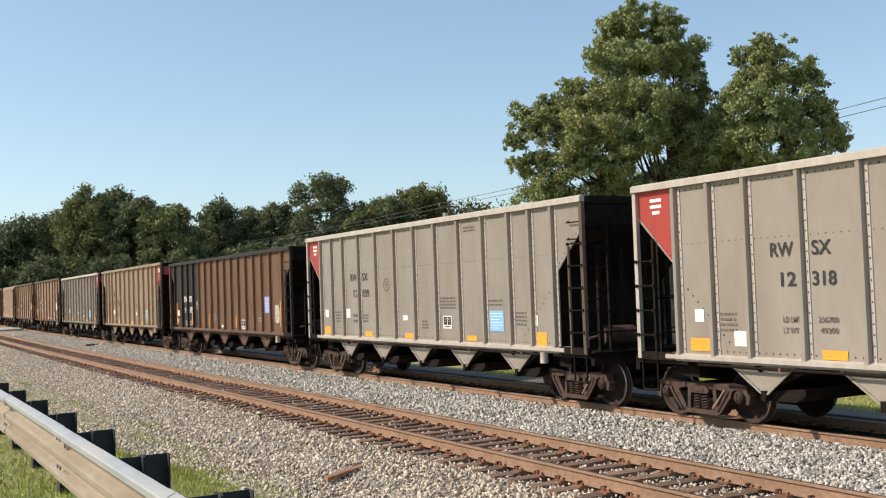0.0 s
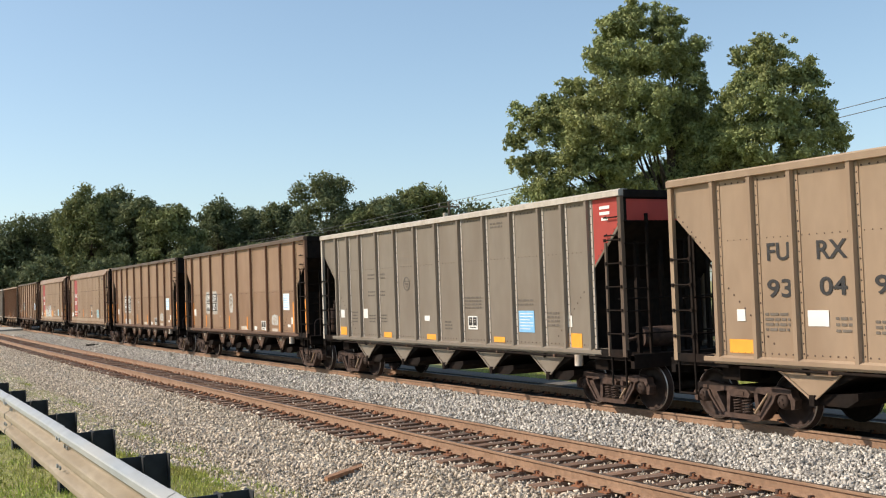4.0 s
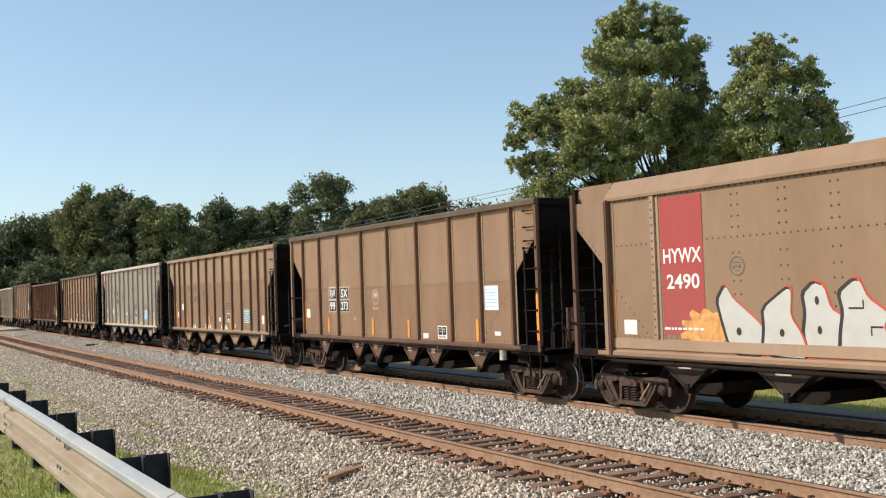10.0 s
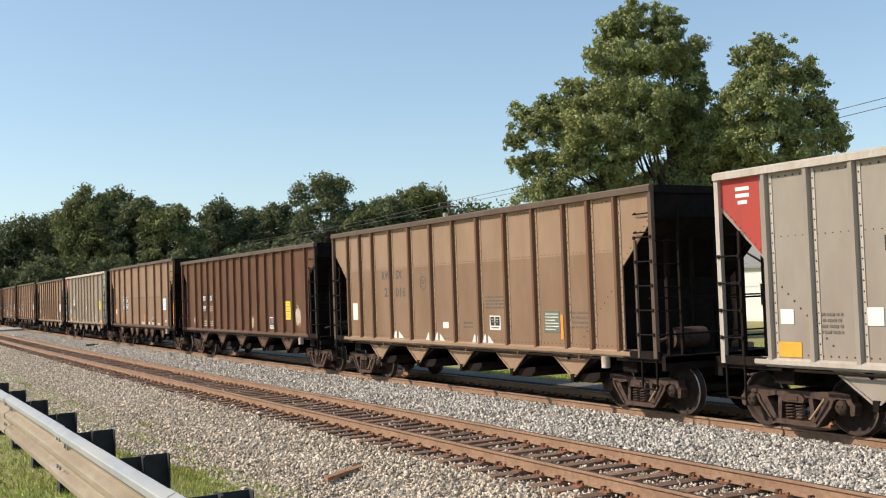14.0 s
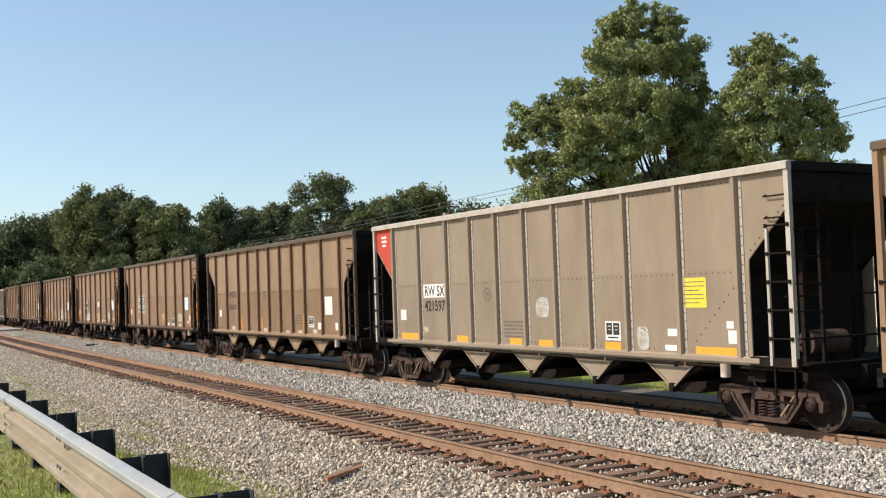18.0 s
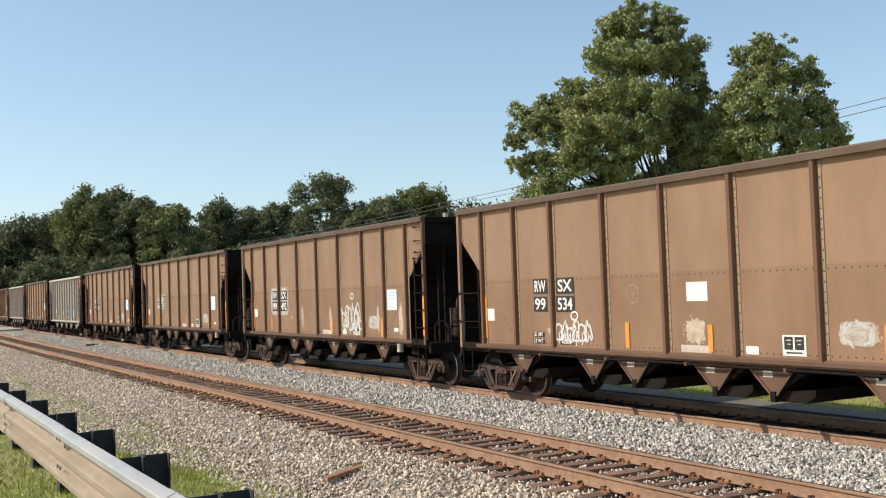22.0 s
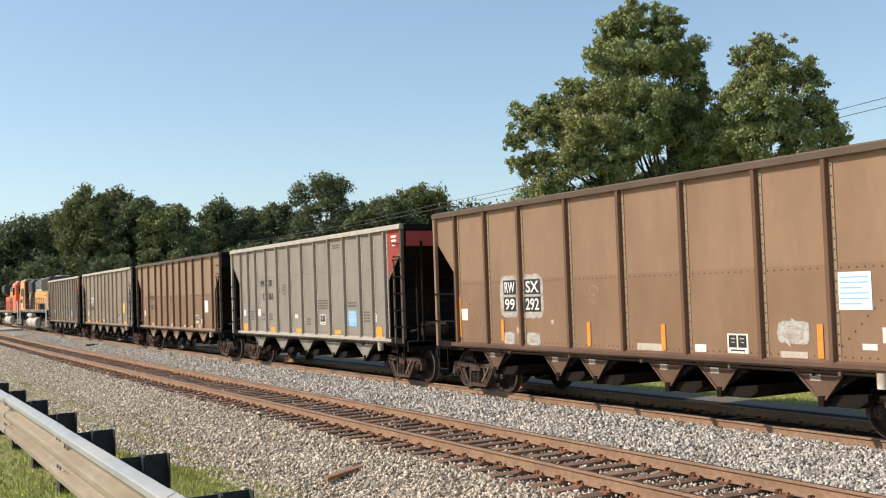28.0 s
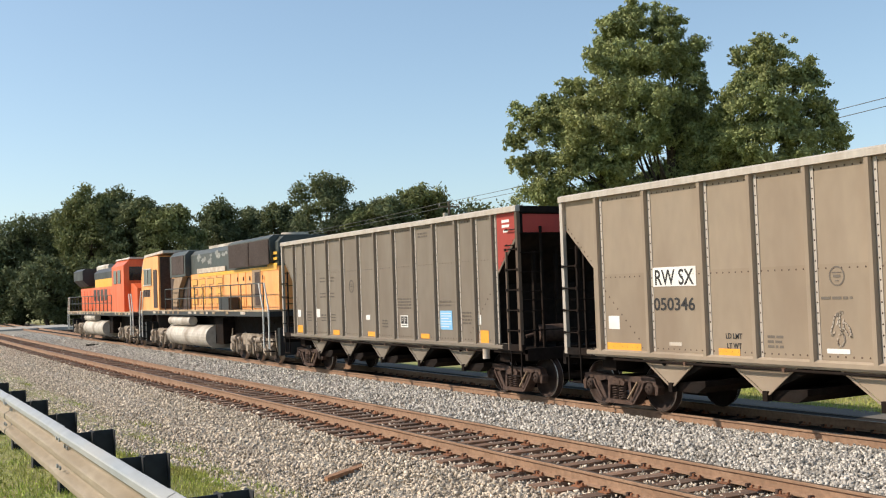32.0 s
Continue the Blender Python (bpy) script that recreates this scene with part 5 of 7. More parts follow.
mark_car(c, [("T:FU", -4.83, 2.85, 0.45, 0.28), ("T:RX", -3.81, 2.84, 0.55, 0.28), ("T:93", -4.83, 2.28, 0.5, 0.29), ("T:04", -3.81, 2.3, 0.5, 0.28), ("T:95", -2.85, 2.3, 0.48, 0.28), ("E", -1.53, 2.55, 0.36, 0.34), ("W", -5.66, 1.86, 0.18, 0.19), ("Y", -5.67, 1.36, 0.55, 0.22), ("k", -4.89, 1.76, 0.52, 0.32), ("W", -4.11, 1.82, 0.39, 0.24), ("k", -3.59, 1.73, 0.41, 0.27), ("k", -2.91, 1.7, 0.41, 0.23), ("Y", -2.66, 1.28, 0.48, 0.17), ("Y", 0.52, 1.29, 0.47, 0.15), ("k", -0.41, 1.6, 0.43, 0.19), ("W", 1.59, 1.75, 0.26, 0.15), ("K", 2.02, 1.66, 0.39, 0.31), ("k", 1.82, 2.14, 0.73, 0.25), ("Y", 2.94, 1.27, 0.44, 0.13), ("t", 3.99, 1.7, 0.59, 0.46)])
grey_car(-72.57, "", "", 1, GREY_DARK, "dusty grey ribbed coal hopper car with red corner")
c = panel_car(-88.28, "251", "brown panelled coal hopper car with a white emblem patch", [("a", -0.84, 2.21, 0.44, 0.74)], (5,))
ring(c, -0.84, 2.3, 0.32, 0.36, INK_FADED).location.y -= 0.005
panel_car(-104.02, "552", "brown panelled coal hopper car with faded patches", [("a", -3.95, 1.33, 0.46, 0.26), ("a", -3.0, 1.33, 0.5, 0.26)], ())
c = coal_car("smooth", SMOOTH_TAN, -119.80, "tan smooth-sided coal hopper car with a red panel", light=CHORD_RED)
mark_car(c, [("R", -4.26, 2.72, 1.1, 2.42), ("k", -4.17, 1.81, 0.99, 0.13), ("k", -4.18, 1.64, 0.99, 0.12), ("t", 3.62, 1.72, 0.74, 0.48), ("O", 4.27, 1.72, 0.14, 0.46), ("w", 5.7, 1.85, 0.2, 0.85), ("W", 5.66, 1.56, 0.2, 0.22), ("O", 5.84, 1.93, 0.13, 0.97), ("k", 5.24, 3.78, 0.69, 0.13), ("w", -0.6, 1.62, 0.4, 0.3), ("w", 1.5, 2.05, 0.7, 0.25), ("O", -4.15, 1.73, 0.12, 0.49), ("E", -3.03, 2.67, 0.34, 0.31), ("O", -6.21, 1.95, 0.18, 0.95), ("W", -6.06, 1.63, 0.28, 0.3), ("W", -5.52, 1.63, 0.38, 0.28), ("O", -1.47, 1.73, 0.17, 0.53), ("K", 1.52, 1.71, 0.42, 0.43), ("O", 1.1, 1.73, 0.13, 0.48), ("k", 1.48, 2.18, 0.94, 0.2), ("k", -3.04, 1.8, 0.54, 0.15), ("k", 2.63, 1.77, 0.54, 0.16)], faint=INK_FADED)
for text, z, w in (("HYWX", 2.88, 1.0), ("2076", 2.42, 0.84)):
    lettering(c, text, -4.26, z, w, 0.27, WHITE, -SHEET - 0.016)
c = coal_car("smooth", SMOOTH_TAN, -135.73, "tan smooth-sided coal hopper car with silver graffiti", light=CHORD_RED)
mark_car(c, [("t", 3.46, 1.74, 0.68, 0.48), ("W", 5.37, 1.64, 0.25, 0.22), ("O", 4.03, 1.75, 0.15, 0.48), ("O", 5.51, 1.98, 0.19, 0.91), ("R", -4.28, 2.72, 1.05, 2.42), ("k", -4.28, 1.62, 0.99, 0.1), ("K", 1.61, 1.66, 0.45, 0.32), ("O", 1.16, 1.73, 0.15, 0.48), ("E", -2.99, 2.66, 0.34, 0.33), ("O", -6.2, 1.95, 0.15, 0.97), ("W", -5.72, 1.63, 0.36, 0.27), ("k", 1.58, 2.17, 0.83, 0.16), ("k", 2.75, 1.71, 0.5, 0.25)])
for text, z, w in (("HYWX", 2.89, 0.95), ("2490", 2.44, 0.82)):
    lettering(c, text, -4.27, z, w, 0.26, WHITE, -SHEET - 0.016)
block_graffiti(c, (-2.95, 1.78, 1.0, 1.14), (-2.05, 1.74, 0.92, 1.06), (-1.3, 1.8, 0.72, 1.1), (-0.55, 1.8, 0.95, 1.12))
cloud_graffiti(c, (-3.74, 1.61, 1.21, 0.72), (0.24, 1.66, 1.02, 0.53))
panel_car(-151.45, "273", "brown panelled coal hopper car with orange stripes", drop=(8, 11, 12, 15, 16))
c = coal_car("ribbed", BROWN_TAN, -167.34, "tan brown ribbed coal hopper car with white chalk fans", light=CHORD_BROWN, flange=TRIM_TAN)
mark_car(c, [("T:RW", -3.74, 2.87, 0.45, 0.25), ("T:SX", -2.99, 2.88, 0.39, 0.25), ("T:23", -3.67, 2.41, 0.4, 0.25), ("T:343", -2.92, 2.41, 0.58, 0.24), ("E", -1.66, 2.61, 0.35, 0.35), ("W", -4.91, 2.08, 0.35, 0.27), ("W", -5.75, 1.74, 0.22, 0.25), ("O", -5.96, 1.81, 0.12, 0.93), ("O", -4.15, 1.45, 0.14, 0.51), ("O", -0.9, 1.5, 0.18, 0.4), ("W", 0.57, 1.57, 0.27, 0.15), ("K", 1.67, 1.66, 0.43, 0.32), ("O", 1.93, 1.46, 0.12, 0.5), ("w", -3.12, 1.23, 0.36, 0.2), ("w", -1.36, 1.23, 0.31, 0.21), ("w", -0.88, 1.23, 0.37, 0.22), ("w", 0.85, 1.22, 0.29, 0.19), ("w", 1.33, 1.23, 0.36, 0.2), ("w", 2.45, 1.33, 0.28, 0.15), ("k", 1.67, 2.11, 0.82, 0.29), ("k", -0.56, 1.6, 0.41, 0.22), ("t", 3.9, 1.72, 0.62, 0.48), ("O", 4.32, 1.5, 0.13, 0.5), ("k", 4.9, 1.75, 0.5, 0.36), ("W", 5.72, 1.6, 0.22, 0.3)], ink=INK_FADED)
grey_car(-183.30, "12", "303", -1, GREY, "pale grey ribbed coal hopper car with red corner")
c = coal_car("ribbed", BROWN_TAN, -199.31, "brown ribbed coal hopper car with a dark green placard", light=CHORD_BROWN, flange=TRIM_TAN, chord=CHORD_BROWN)
mark_car(c, [("T:RW", -3.74, 2.87, 0.48, 0.23), ("T:SX", -2.97, 2.88, 0.36, 0.23), ("T:23", -3.65, 2.42, 0.44, 0.24), ("T:016", -2.9, 2.42, 0.56, 0.25), ("E", -1.63, 2.63, 0.34, 0.36), ("W", -5.79, 1.9, 0.33, 0.48), ("W", -0.52, 1.58, 0.28, 0.15), ("K", 1.74, 1.66, 0.45, 0.32), ("d", 3.94, 1.7, 0.56, 0.45), ("O", 4.3, 1.6, 0.11, 0.5), ("w", -3.12, 1.25, 0.48, 0.22), ("w", -1.33, 1.23, 0.38, 0.22), ("w", -0.88, 1.24, 0.38, 0.22), ("w", 0.91, 1.22, 0.34, 0.23), ("w", 1.38, 1.24, 0.37, 0.22), ("k", 1.74, 2.12, 0.81, 0.31), ("k", 4.9, 1.75, 0.53, 0.38), ("k", 0.56, 1.6, 0.42, 0.19)], ink=INK_FADED)
c = coal_car("long", BROWN_RED, -215.73, "reddish brown long coal hopper car with yellow placard", chord=CHORD_BROWN)
mark_car(c, [("Q", 5.17, 1.93, 0.51, 0.61), ("w", 6.09, 1.74, 0.58, 0.77), ("w", 1.44, 1.5, 0.63, 0.51)] + [("n:RW", -4.55, 2.42, 0.45, 0.3), ("n:SX", -3.6, 2.42, 0.4, 0.3), ("n:97", -4.55, 2.0, 0.45, 0.3), ("k", -3.6, 2.0, 0.45, 0.25), ("k", -4.5, 1.4, 0.4, 0.25), ("k", -3.6, 1.4, 0.4, 0.25), ("w", -6.1, 1.5, 0.2, 0.3), ("w", -2.2, 1.3, 0.25, 0.12), ("K", 3.6, 1.5, 0.45, 0.4)], faint=WHITE_DIM)
panel_car(-232.20, "290", "brown panelled coal hopper car with a pale blue placard", drop=(6, 11, 15, 16))
c = coal_car("broad", GREY_TAN, -248.22, "grey coal hopper car with a bright red corner", red=-1, light=PALE_TRIM, chord=PALE_TRIM, red_paint=RED_BRIGHT)
mark_car(c, [("L", -4.05, 2.42, 1.16, 0.33), ("T:RW SX", -4.05, 2.42, 1.0, 0.26), ("T:421597", -4.06, 2.05, 1.04, 0.27), ("E", -1.58, 2.3, 0.31, 0.31), ("W", -5.76, 1.82, 0.3, 0.27), ("Y", -5.42, 1.25, 0.95, 0.21), ("Y", -2.75, 1.25, 0.52, 0.18), ("Y", -0.46, 1.25, 0.47, 0.17), ("Y", 0.67, 1.24, 0.5, 0.17), ("Y", 2.89, 1.26, 0.48, 0.15), ("a", 0.6, 2.0, 0.46, 0.42), ("K", 2.9, 1.55, 0.46, 0.36), ("k", -0.48, 1.53, 0.86, 0.4), ("W", 4.55, 1.55, 0.24, 0.13), ("a", 3.76, 1.43, 0.32, 0.42), ("Q", 5.14, 2.24, 0.58, 0.51), ("Y", 5.6, 1.24, 0.95, 0.17), ("W", 4.5, 1.28, 0.3, 0.1), ("w", -4.6, 1.45, 0.4, 0.2), ("W", 5.95, 1.7, 0.16, 0.12), ("W", 6.0, 1.5, 0.2, 0.22)])
c = coal_car("broad", BROWN_TAN, -264.22, "tan brown coal hopper car with a white placard", light=CHORD_BROWN, flange=TRIM_TAN, chord=CHORD_BROWN)
mark_car(c, [("T:RWSX", -4.23, 2.54, 0.95, 0.25), ("T:23618", -4.26, 2.06, 0.87, 0.21), ("E", -0.54, 2.46, 0.35, 0.33), ("W", -5.78, 1.82, 0.28, 0.28), ("O", -3.13, 1.44, 0.15, 0.44), ("O", -0.85, 1.47, 0.14, 0.47), ("O", 3.17, 1.54, 0.12, 0.53), ("K", 3.79, 1.57, 0.43, 0.34), ("w", -4.15, 1.26, 0.51, 0.16), ("w", -0.55, 1.25, 0.43, 0.15), ("w", 1.7, 1.22, 0.47, 0.1), ("w", 2.82, 1.23, 0.45, 0.12), ("w", 4.09, 1.27, 0.4, 0.14), ("k", 2.7, 1.64, 0.61, 0.33), ("W", 5.23, 2.08, 0.57, 0.55), ("W", 4.48, 1.45, 0.27, 0.21), ("W", 5.81, 1.45, 0.19, 0.22)], ink=INK_BROWN)
panel_car(-280.24, "075", "brown panelled coal hopper car with smeared paint patches", [("w", 1.0, 1.6, 0.62, 0.5), ("a", -4.22, 1.33, 0.44, 0.26), ("a", -3.72, 1.33, 0.44, 0.26)], (6, 8))
panel_car(-296.25, "534", "brown panelled coal hopper car with a white scrawl", [("s", -2.76, 1.58, 1.15, 0.69), ("W", 0.79, 2.26, 0.51, 0.33), ("w", 0.72, 1.59, 0.61, 0.57), ("w", 4.1, 1.61, 0.78, 0.35), ("n:LD LMT", -3.98, 1.44, 0.42, 0.1), ("n:239500", -3.0, 1.44, 0.42, 0.1), ("n:LT WT", -3.98, 1.3, 0.42, 0.1), ("n:46500", -3.0, 1.3, 0.42, 0.1)], (4, 12, 15, 16))
panel_car(-312.28, "492", "brown panelled coal hopper car with large white graffiti", [("s", 2.53, 1.86, 1.28, 1.35)] + [("w", -1.35, 1.7, 0.2, 0.9), ("w", 0.95, 1.7, 0.2, 0.9), ("w", 4.3, 1.7, 0.2, 0.9), ("w", 5.68, 1.7, 0.3, 1.2)], (6, 12, 15, 16))
panel_car(-328.62, "257", "brown panelled coal hopper car with thin orange stripes", drop=(6, 12, 15, 16))
panel_car(-344.81, "502", "brown panelled coal hopper car with plain black number panels", [("w", 0.6, 1.5, 0.1, 0.6), ("w", 4.3, 1.5, 0.15, 0.7)], (4, 5, 6, 9, 12, 15, 16))
grey_car(-360.96, "", "", 1, GREY, "pale grey ribbed coal hopper car with red corner")
panel_car(-377.03, "292", "brown panelled coal hopper car with white smears", [("a", -3.95, 1.33, 0.46, 0.26), ("a", -3.0, 1.33, 0.5, 0.26)], (), BROWN)
grey_car(-393.15, "12", "363", 1, GREY, "grey ribbed coal hopper car with a red end corner")
c = coal_car("broad", BROWN_TAN, -409.20, "tan brown coal hopper car with white notices", light=CHORD_BROWN, flange=TRIM_TAN, chord=CHORD_BROWN)
mark_car(c, [("T:RWSX", -4.14, 2.54, 0.97, 0.23), ("T:23813", -4.15, 2.07, 0.93, 0.23), ("E", -0.53, 2.44, 0.36, 0.34), ("W", -5.76, 1.79, 0.31, 0.27), ("O", 3.21, 2.0, 0.07, 0.4), ("w", 6.15, 1.9, 0.12, 0.8), ("K", 3.79, 1.56, 0.46, 0.34), ("W", 5.18, 2.09, 0.5, 0.49), ("W", 4.52, 1.46, 0.24, 0.23), ("w", -4.12, 1.26, 0.48, 0.14), ("w", -0.51, 1.26, 0.41, 0.15), ("w", 1.74, 1.22, 0.44, 0.12), ("w", 2.85, 1.23, 0.4, 0.11), ("w", 4.09, 1.27, 0.41, 0.14)], ink=INK_BROWN)
c = coal_car("broad", GREY_TAN, -425.20, "tan grey coal hopper car with a white number panel", light=PALE_TRIM, chord=PALE_TRIM)
mark_car(c, [("L", -4.13, 2.53, 1.1, 0.34), ("T:RW SX", -4.13, 2.52, 0.99, 0.28), ("T:050346", -4.16, 2.05, 1.05, 0.23), ("E", -0.66, 2.44, 0.28, 0.3), ("W", -5.83, 1.71, 0.32, 0.25), ("Y", -5.57, 1.24, 0.98, 0.18), ("Y", -2.88, 1.23, 0.48, 0.16), ("w", -4.16, 1.35, 0.4, 0.07), ("T:LD LMT", -2.76, 1.52, 0.36, 0.09), ("T:LT WT", -2.76, 1.36, 0.32, 0.09), ("k", -1.87, 1.45, 0.34, 0.23), ("k", -0.66, 2.12, 0.6, 0.12), ("W", -0.69, 1.34, 0.41, 0.07), ("s", -0.61, 1.67, 0.4, 0.53), ("Q", 5.08, 2.05, 0.56, 0.51), ("K", 3.87, 1.6, 0.46, 0.36), ("Y", 5.58, 1.23, 1.0, 0.17), ("W", 4.6, 1.45, 0.22, 0.12)])
grey_car(-441.34, "", "", 1, GREY_DARK, "dull grey ribbed coal hopper car next to the locomotives")
# ---- locomotives ----
ORANGE = material("orange locomotive paint", (0.95, 0.41, 0.135), 0.5, 0.0, 5, 0.1, (0.62, 0.30, 0.12), 0.6, 1.0, (1.5, 1.5, 0.4), 0.04)
ORANGE_RED = material("red orange locomotive paint", (0.74, 0.125, 0.035), 0.45, 0.0, 5, 0.1, (0.55, 0.14, 0.05), 0.5, 1.0, (1.5, 1.5, 0.4), 0.04)
LOCO_DARK = material("dark green locomotive paint", (0.045, 0.055, 0.05), 0.5, 0.0, 5, 0.2, (0.12, 0.12, 0.11), 0.5, 0.8, bump=0.05)
LOCO_BLACK = material("black locomotive paint", (0.022, 0.023, 0.025), 0.5, 0.0, 5, 0.2, (0.05, 0.05, 0.05), 0.5, 0.8, bump=0.05)
LOCO_SILVER = material("dusty silver paint", (0.56, 0.51, 0.44), 0.6, 0.1, 6, 0.15, (0.24, 0.185, 0.13), 0.75, 1.2, bump=0.1)
LETTER_BROWN = material("brown lettering paint", (0.30, 0.15, 0.045), 0.5, 0.0, 5, 0.1)
TRUCK_SILVER = material("dirty silver truck paint", (0.33, 0.265, 0.2), 0.7, 0.0, 6, 0.4, (0.08, 0.055, 0.04), 0.7, 2.0, bump=0.2)
WALK = material("dusty brown walkway paint", (0.34, 0.25, 0.16), 0.8, 0.0, 6, 0.3, (0.6, 0.45, 0.28), 0.9, 1.6, (1, 1, 3))
RAIL_WHITE = material("white handrail paint", (0.72, 0.7, 0.64), 0.5, 0.0, 6, 0.1)
PEELED = material("peeled grey primer", (0.28, 0.28, 0.26), 0.7, 0.0, 9, 0.2, (0.12, 0.13, 0.12), 0.7, 5.0)
GRILLE = material("dark brown grille", (0.055, 0.035, 0.028), 0.8, 0.0, 9, 0.3)
GLASS_DARK = material("dark window glass", (0.012, 0.014, 0.016), 0.08, 0.0, 4, 0.1, bump=0)
LETTER_YELLOW = material("worn yellow lettering paint", (0.80, 0.40, 0.08), 0.5, 0.0, 12, 0.15, (0.82, 0.36, 0.1), 0.8, 3.0)
LOCO_YELLOW = material("yellow band paint", (0.78, 0.42, 0.05), 0.5, 0.0, 6, 0.1)


def hood_mesh(name, x0, x1, half, z0, z1, chamfer, mat):
    s = Shape()
    s.prism([(-half, z0), (half, z0), (half, z1 - chamfer), (half - chamfer, z1), (-half + chamfer, z1), (-half, z1 - chamfer)], x0, x1, "x")
    return s.mesh(name, mat)


def box_mesh(name, x0, x1, y0, y1, z0, z1, mat):
    return Shape().box(x0, x1, y0, y1, z0, z1).mesh(name, mat)


def loco_wheel_mesh():
    s = Shape()
    for e in (-1, 1):
        y = e * 0.7525
        s.lathe([(0.0, y + e * 0.08), (0.14, y + e * 0.08), (0.18, y + e * 0.02), (0.43, y + e * 0.02), (0.43, y + e * 0.07), (0.5, y + e * 0.07)], 28, "y", 0)
        s.lathe([(0.5, y + e * 0.07), (0.508, y + e * 0.05), (0.508, y - e * 0.035), (0.535, y - e * 0.05), (0.535, y - e * 0.06), (0.49, y - e * 0.065), (0.0, y - e * 0.03)], 28, "y", 1)
        s.lathe([(0.0, e * 1.2), (0.1, e * 1.2), (0.13, e * 1.15), (0.13, e * 1.0)], 12, "y", 0)
    s.rod((0, -0.9, 0), (0, 0.9, 0), 0.1, 10)
    return s.mesh("wheelset", WHEEL, TREAD)


def axle_box_mesh():
    s = Shape()
    s.box(-0.17, 0.17, -1.22, -0.98, -0.16, 0.2)
    s.rod((0, -1.3, 0.0), (0, -1.2, 0.0), 0.14, 12)
    for dx in (-0.27, 0.27):
        s.box(dx - 0.06, dx + 0.06, -1.16, -0.98, -0.22, 0.2)
    return s.mesh("axle_box", TRUCK_SILVER)


def brake_cylinder_mesh():
    s = Shape()
    s.rod((-0.26, 0, 0), (0.2, 0, 0.03), 0.12, 12)
    s.rod((0.2, 0, 0.03), (0.42, 0, -0.02), 0.04, 8)
    s.box(0.36, 0.46, -0.03, 0.03, -0.42, 0.08)
    return s.mesh("brake_cylinder", TRUCK_SILVER)


def loco_truck(loco, x):
    s = Shape()
    s.box(-2.2, 2.2, -0.6, 0.6, 0.5, 0.9)
    s.box(-2.5, 2.5, -0.95, 0.95, 0.86, 1.0)
    tr = part("truck", s.mesh("truck", STEEL_DARK), loco, (x, 0, 0))
    for e in (-1, 1):
        s = Shape()
        y0, y1 = (-1.15, -0.98) if e < 0 else (0.98, 1.15)
        s.prism([(-2.5, 0.72), (-2.3, 0.66), (-1.5, 0.7), (-1.2, 0.62), (1.2, 0.62), (1.5, 0.7), (2.3, 0.66), (2.5, 0.72), (2.42, 0.9), (1.2, 0.9), (0.9, 1.04), (-0.9, 1.04), (-1.2, 0.9), (-2.42, 0.9)], y0, y1)
        for dx in (-0.98, 0.98):
            s.prism([(dx - 0.3, 0.64), (dx - 0.14, 0.4), (dx + 0.14, 0.4), (dx + 0.3, 0.64)], y0 + 0.02, y1 - 0.02)
        part("side_frame", s.mesh("side_frame", TRUCK_SILVER), tr, None, "dusty silver truck frame")
    for dx in (-1.95, 0.0, 1.95):
        part("axle_box", cached("axle box", axle_box_mesh), tr, (dx, 0, 0.52))
        w = part("wheelset", cached("loco wheel", loco_wheel_mesh), tr, (dx, 0, 0.508))
        wheelsets.append((w, loco, x + dx, 0.508, (dx, 0, 0.508)))
    for dx in (-1.45, 0.5, 1.45):
        part("brake_cylinder", cached("brake cylinder", brake_cylinder_mesh), tr, (dx, -1.24, 0.84))
    for dx in (-1.0, 0.95):
        for k in (-0.1, 0.1):
            part("spring", cached("loco spring", lambda: Shape().pipe([(0.07 * math.cos(a * 0.9), 0.07 * math.sin(a * 0.9), 0.22 * a / 30) for a in range(31)], 0.016, 5).mesh("spring", TRUCK_SILVER)), tr, (dx + k, -1.19, 0.42))
    part("sand_pipe", cached("sand pipe", lambda: Shape().pipe([(-2.5, -1.05, 1.2), (-2.62, -1.05, 0.6), (-2.4, -0.85, 0.2)], 0.03, 6).pipe([(2.5, -1.05, 1.2), (2.62, -1.05, 0.6), (2.4, -0.85, 0.2)], 0.03, 6).mesh("sand_pipe", TRUCK_SILVER)), tr)


def handrail(loco, x0, x1, z, posts, mat, high=0.95):
    for k in range(posts + 1):
        x = x0 + (x1 - x0) * k / posts
        part("stanchion", cached(("stanchion", high, mat.name), lambda: Shape().rod((0, 0, 0), (0, 0, high), 0.025, 6).mesh("stanchion", mat)), loco, (x, -1.5, z))
    for k in (0.52, 1.0):
        part("handrail", Shape().rod((x0, -1.5, z + high * k), (x1, -1.5, z + high * k), 0.022, 6).mesh("handrail", mat), loco)


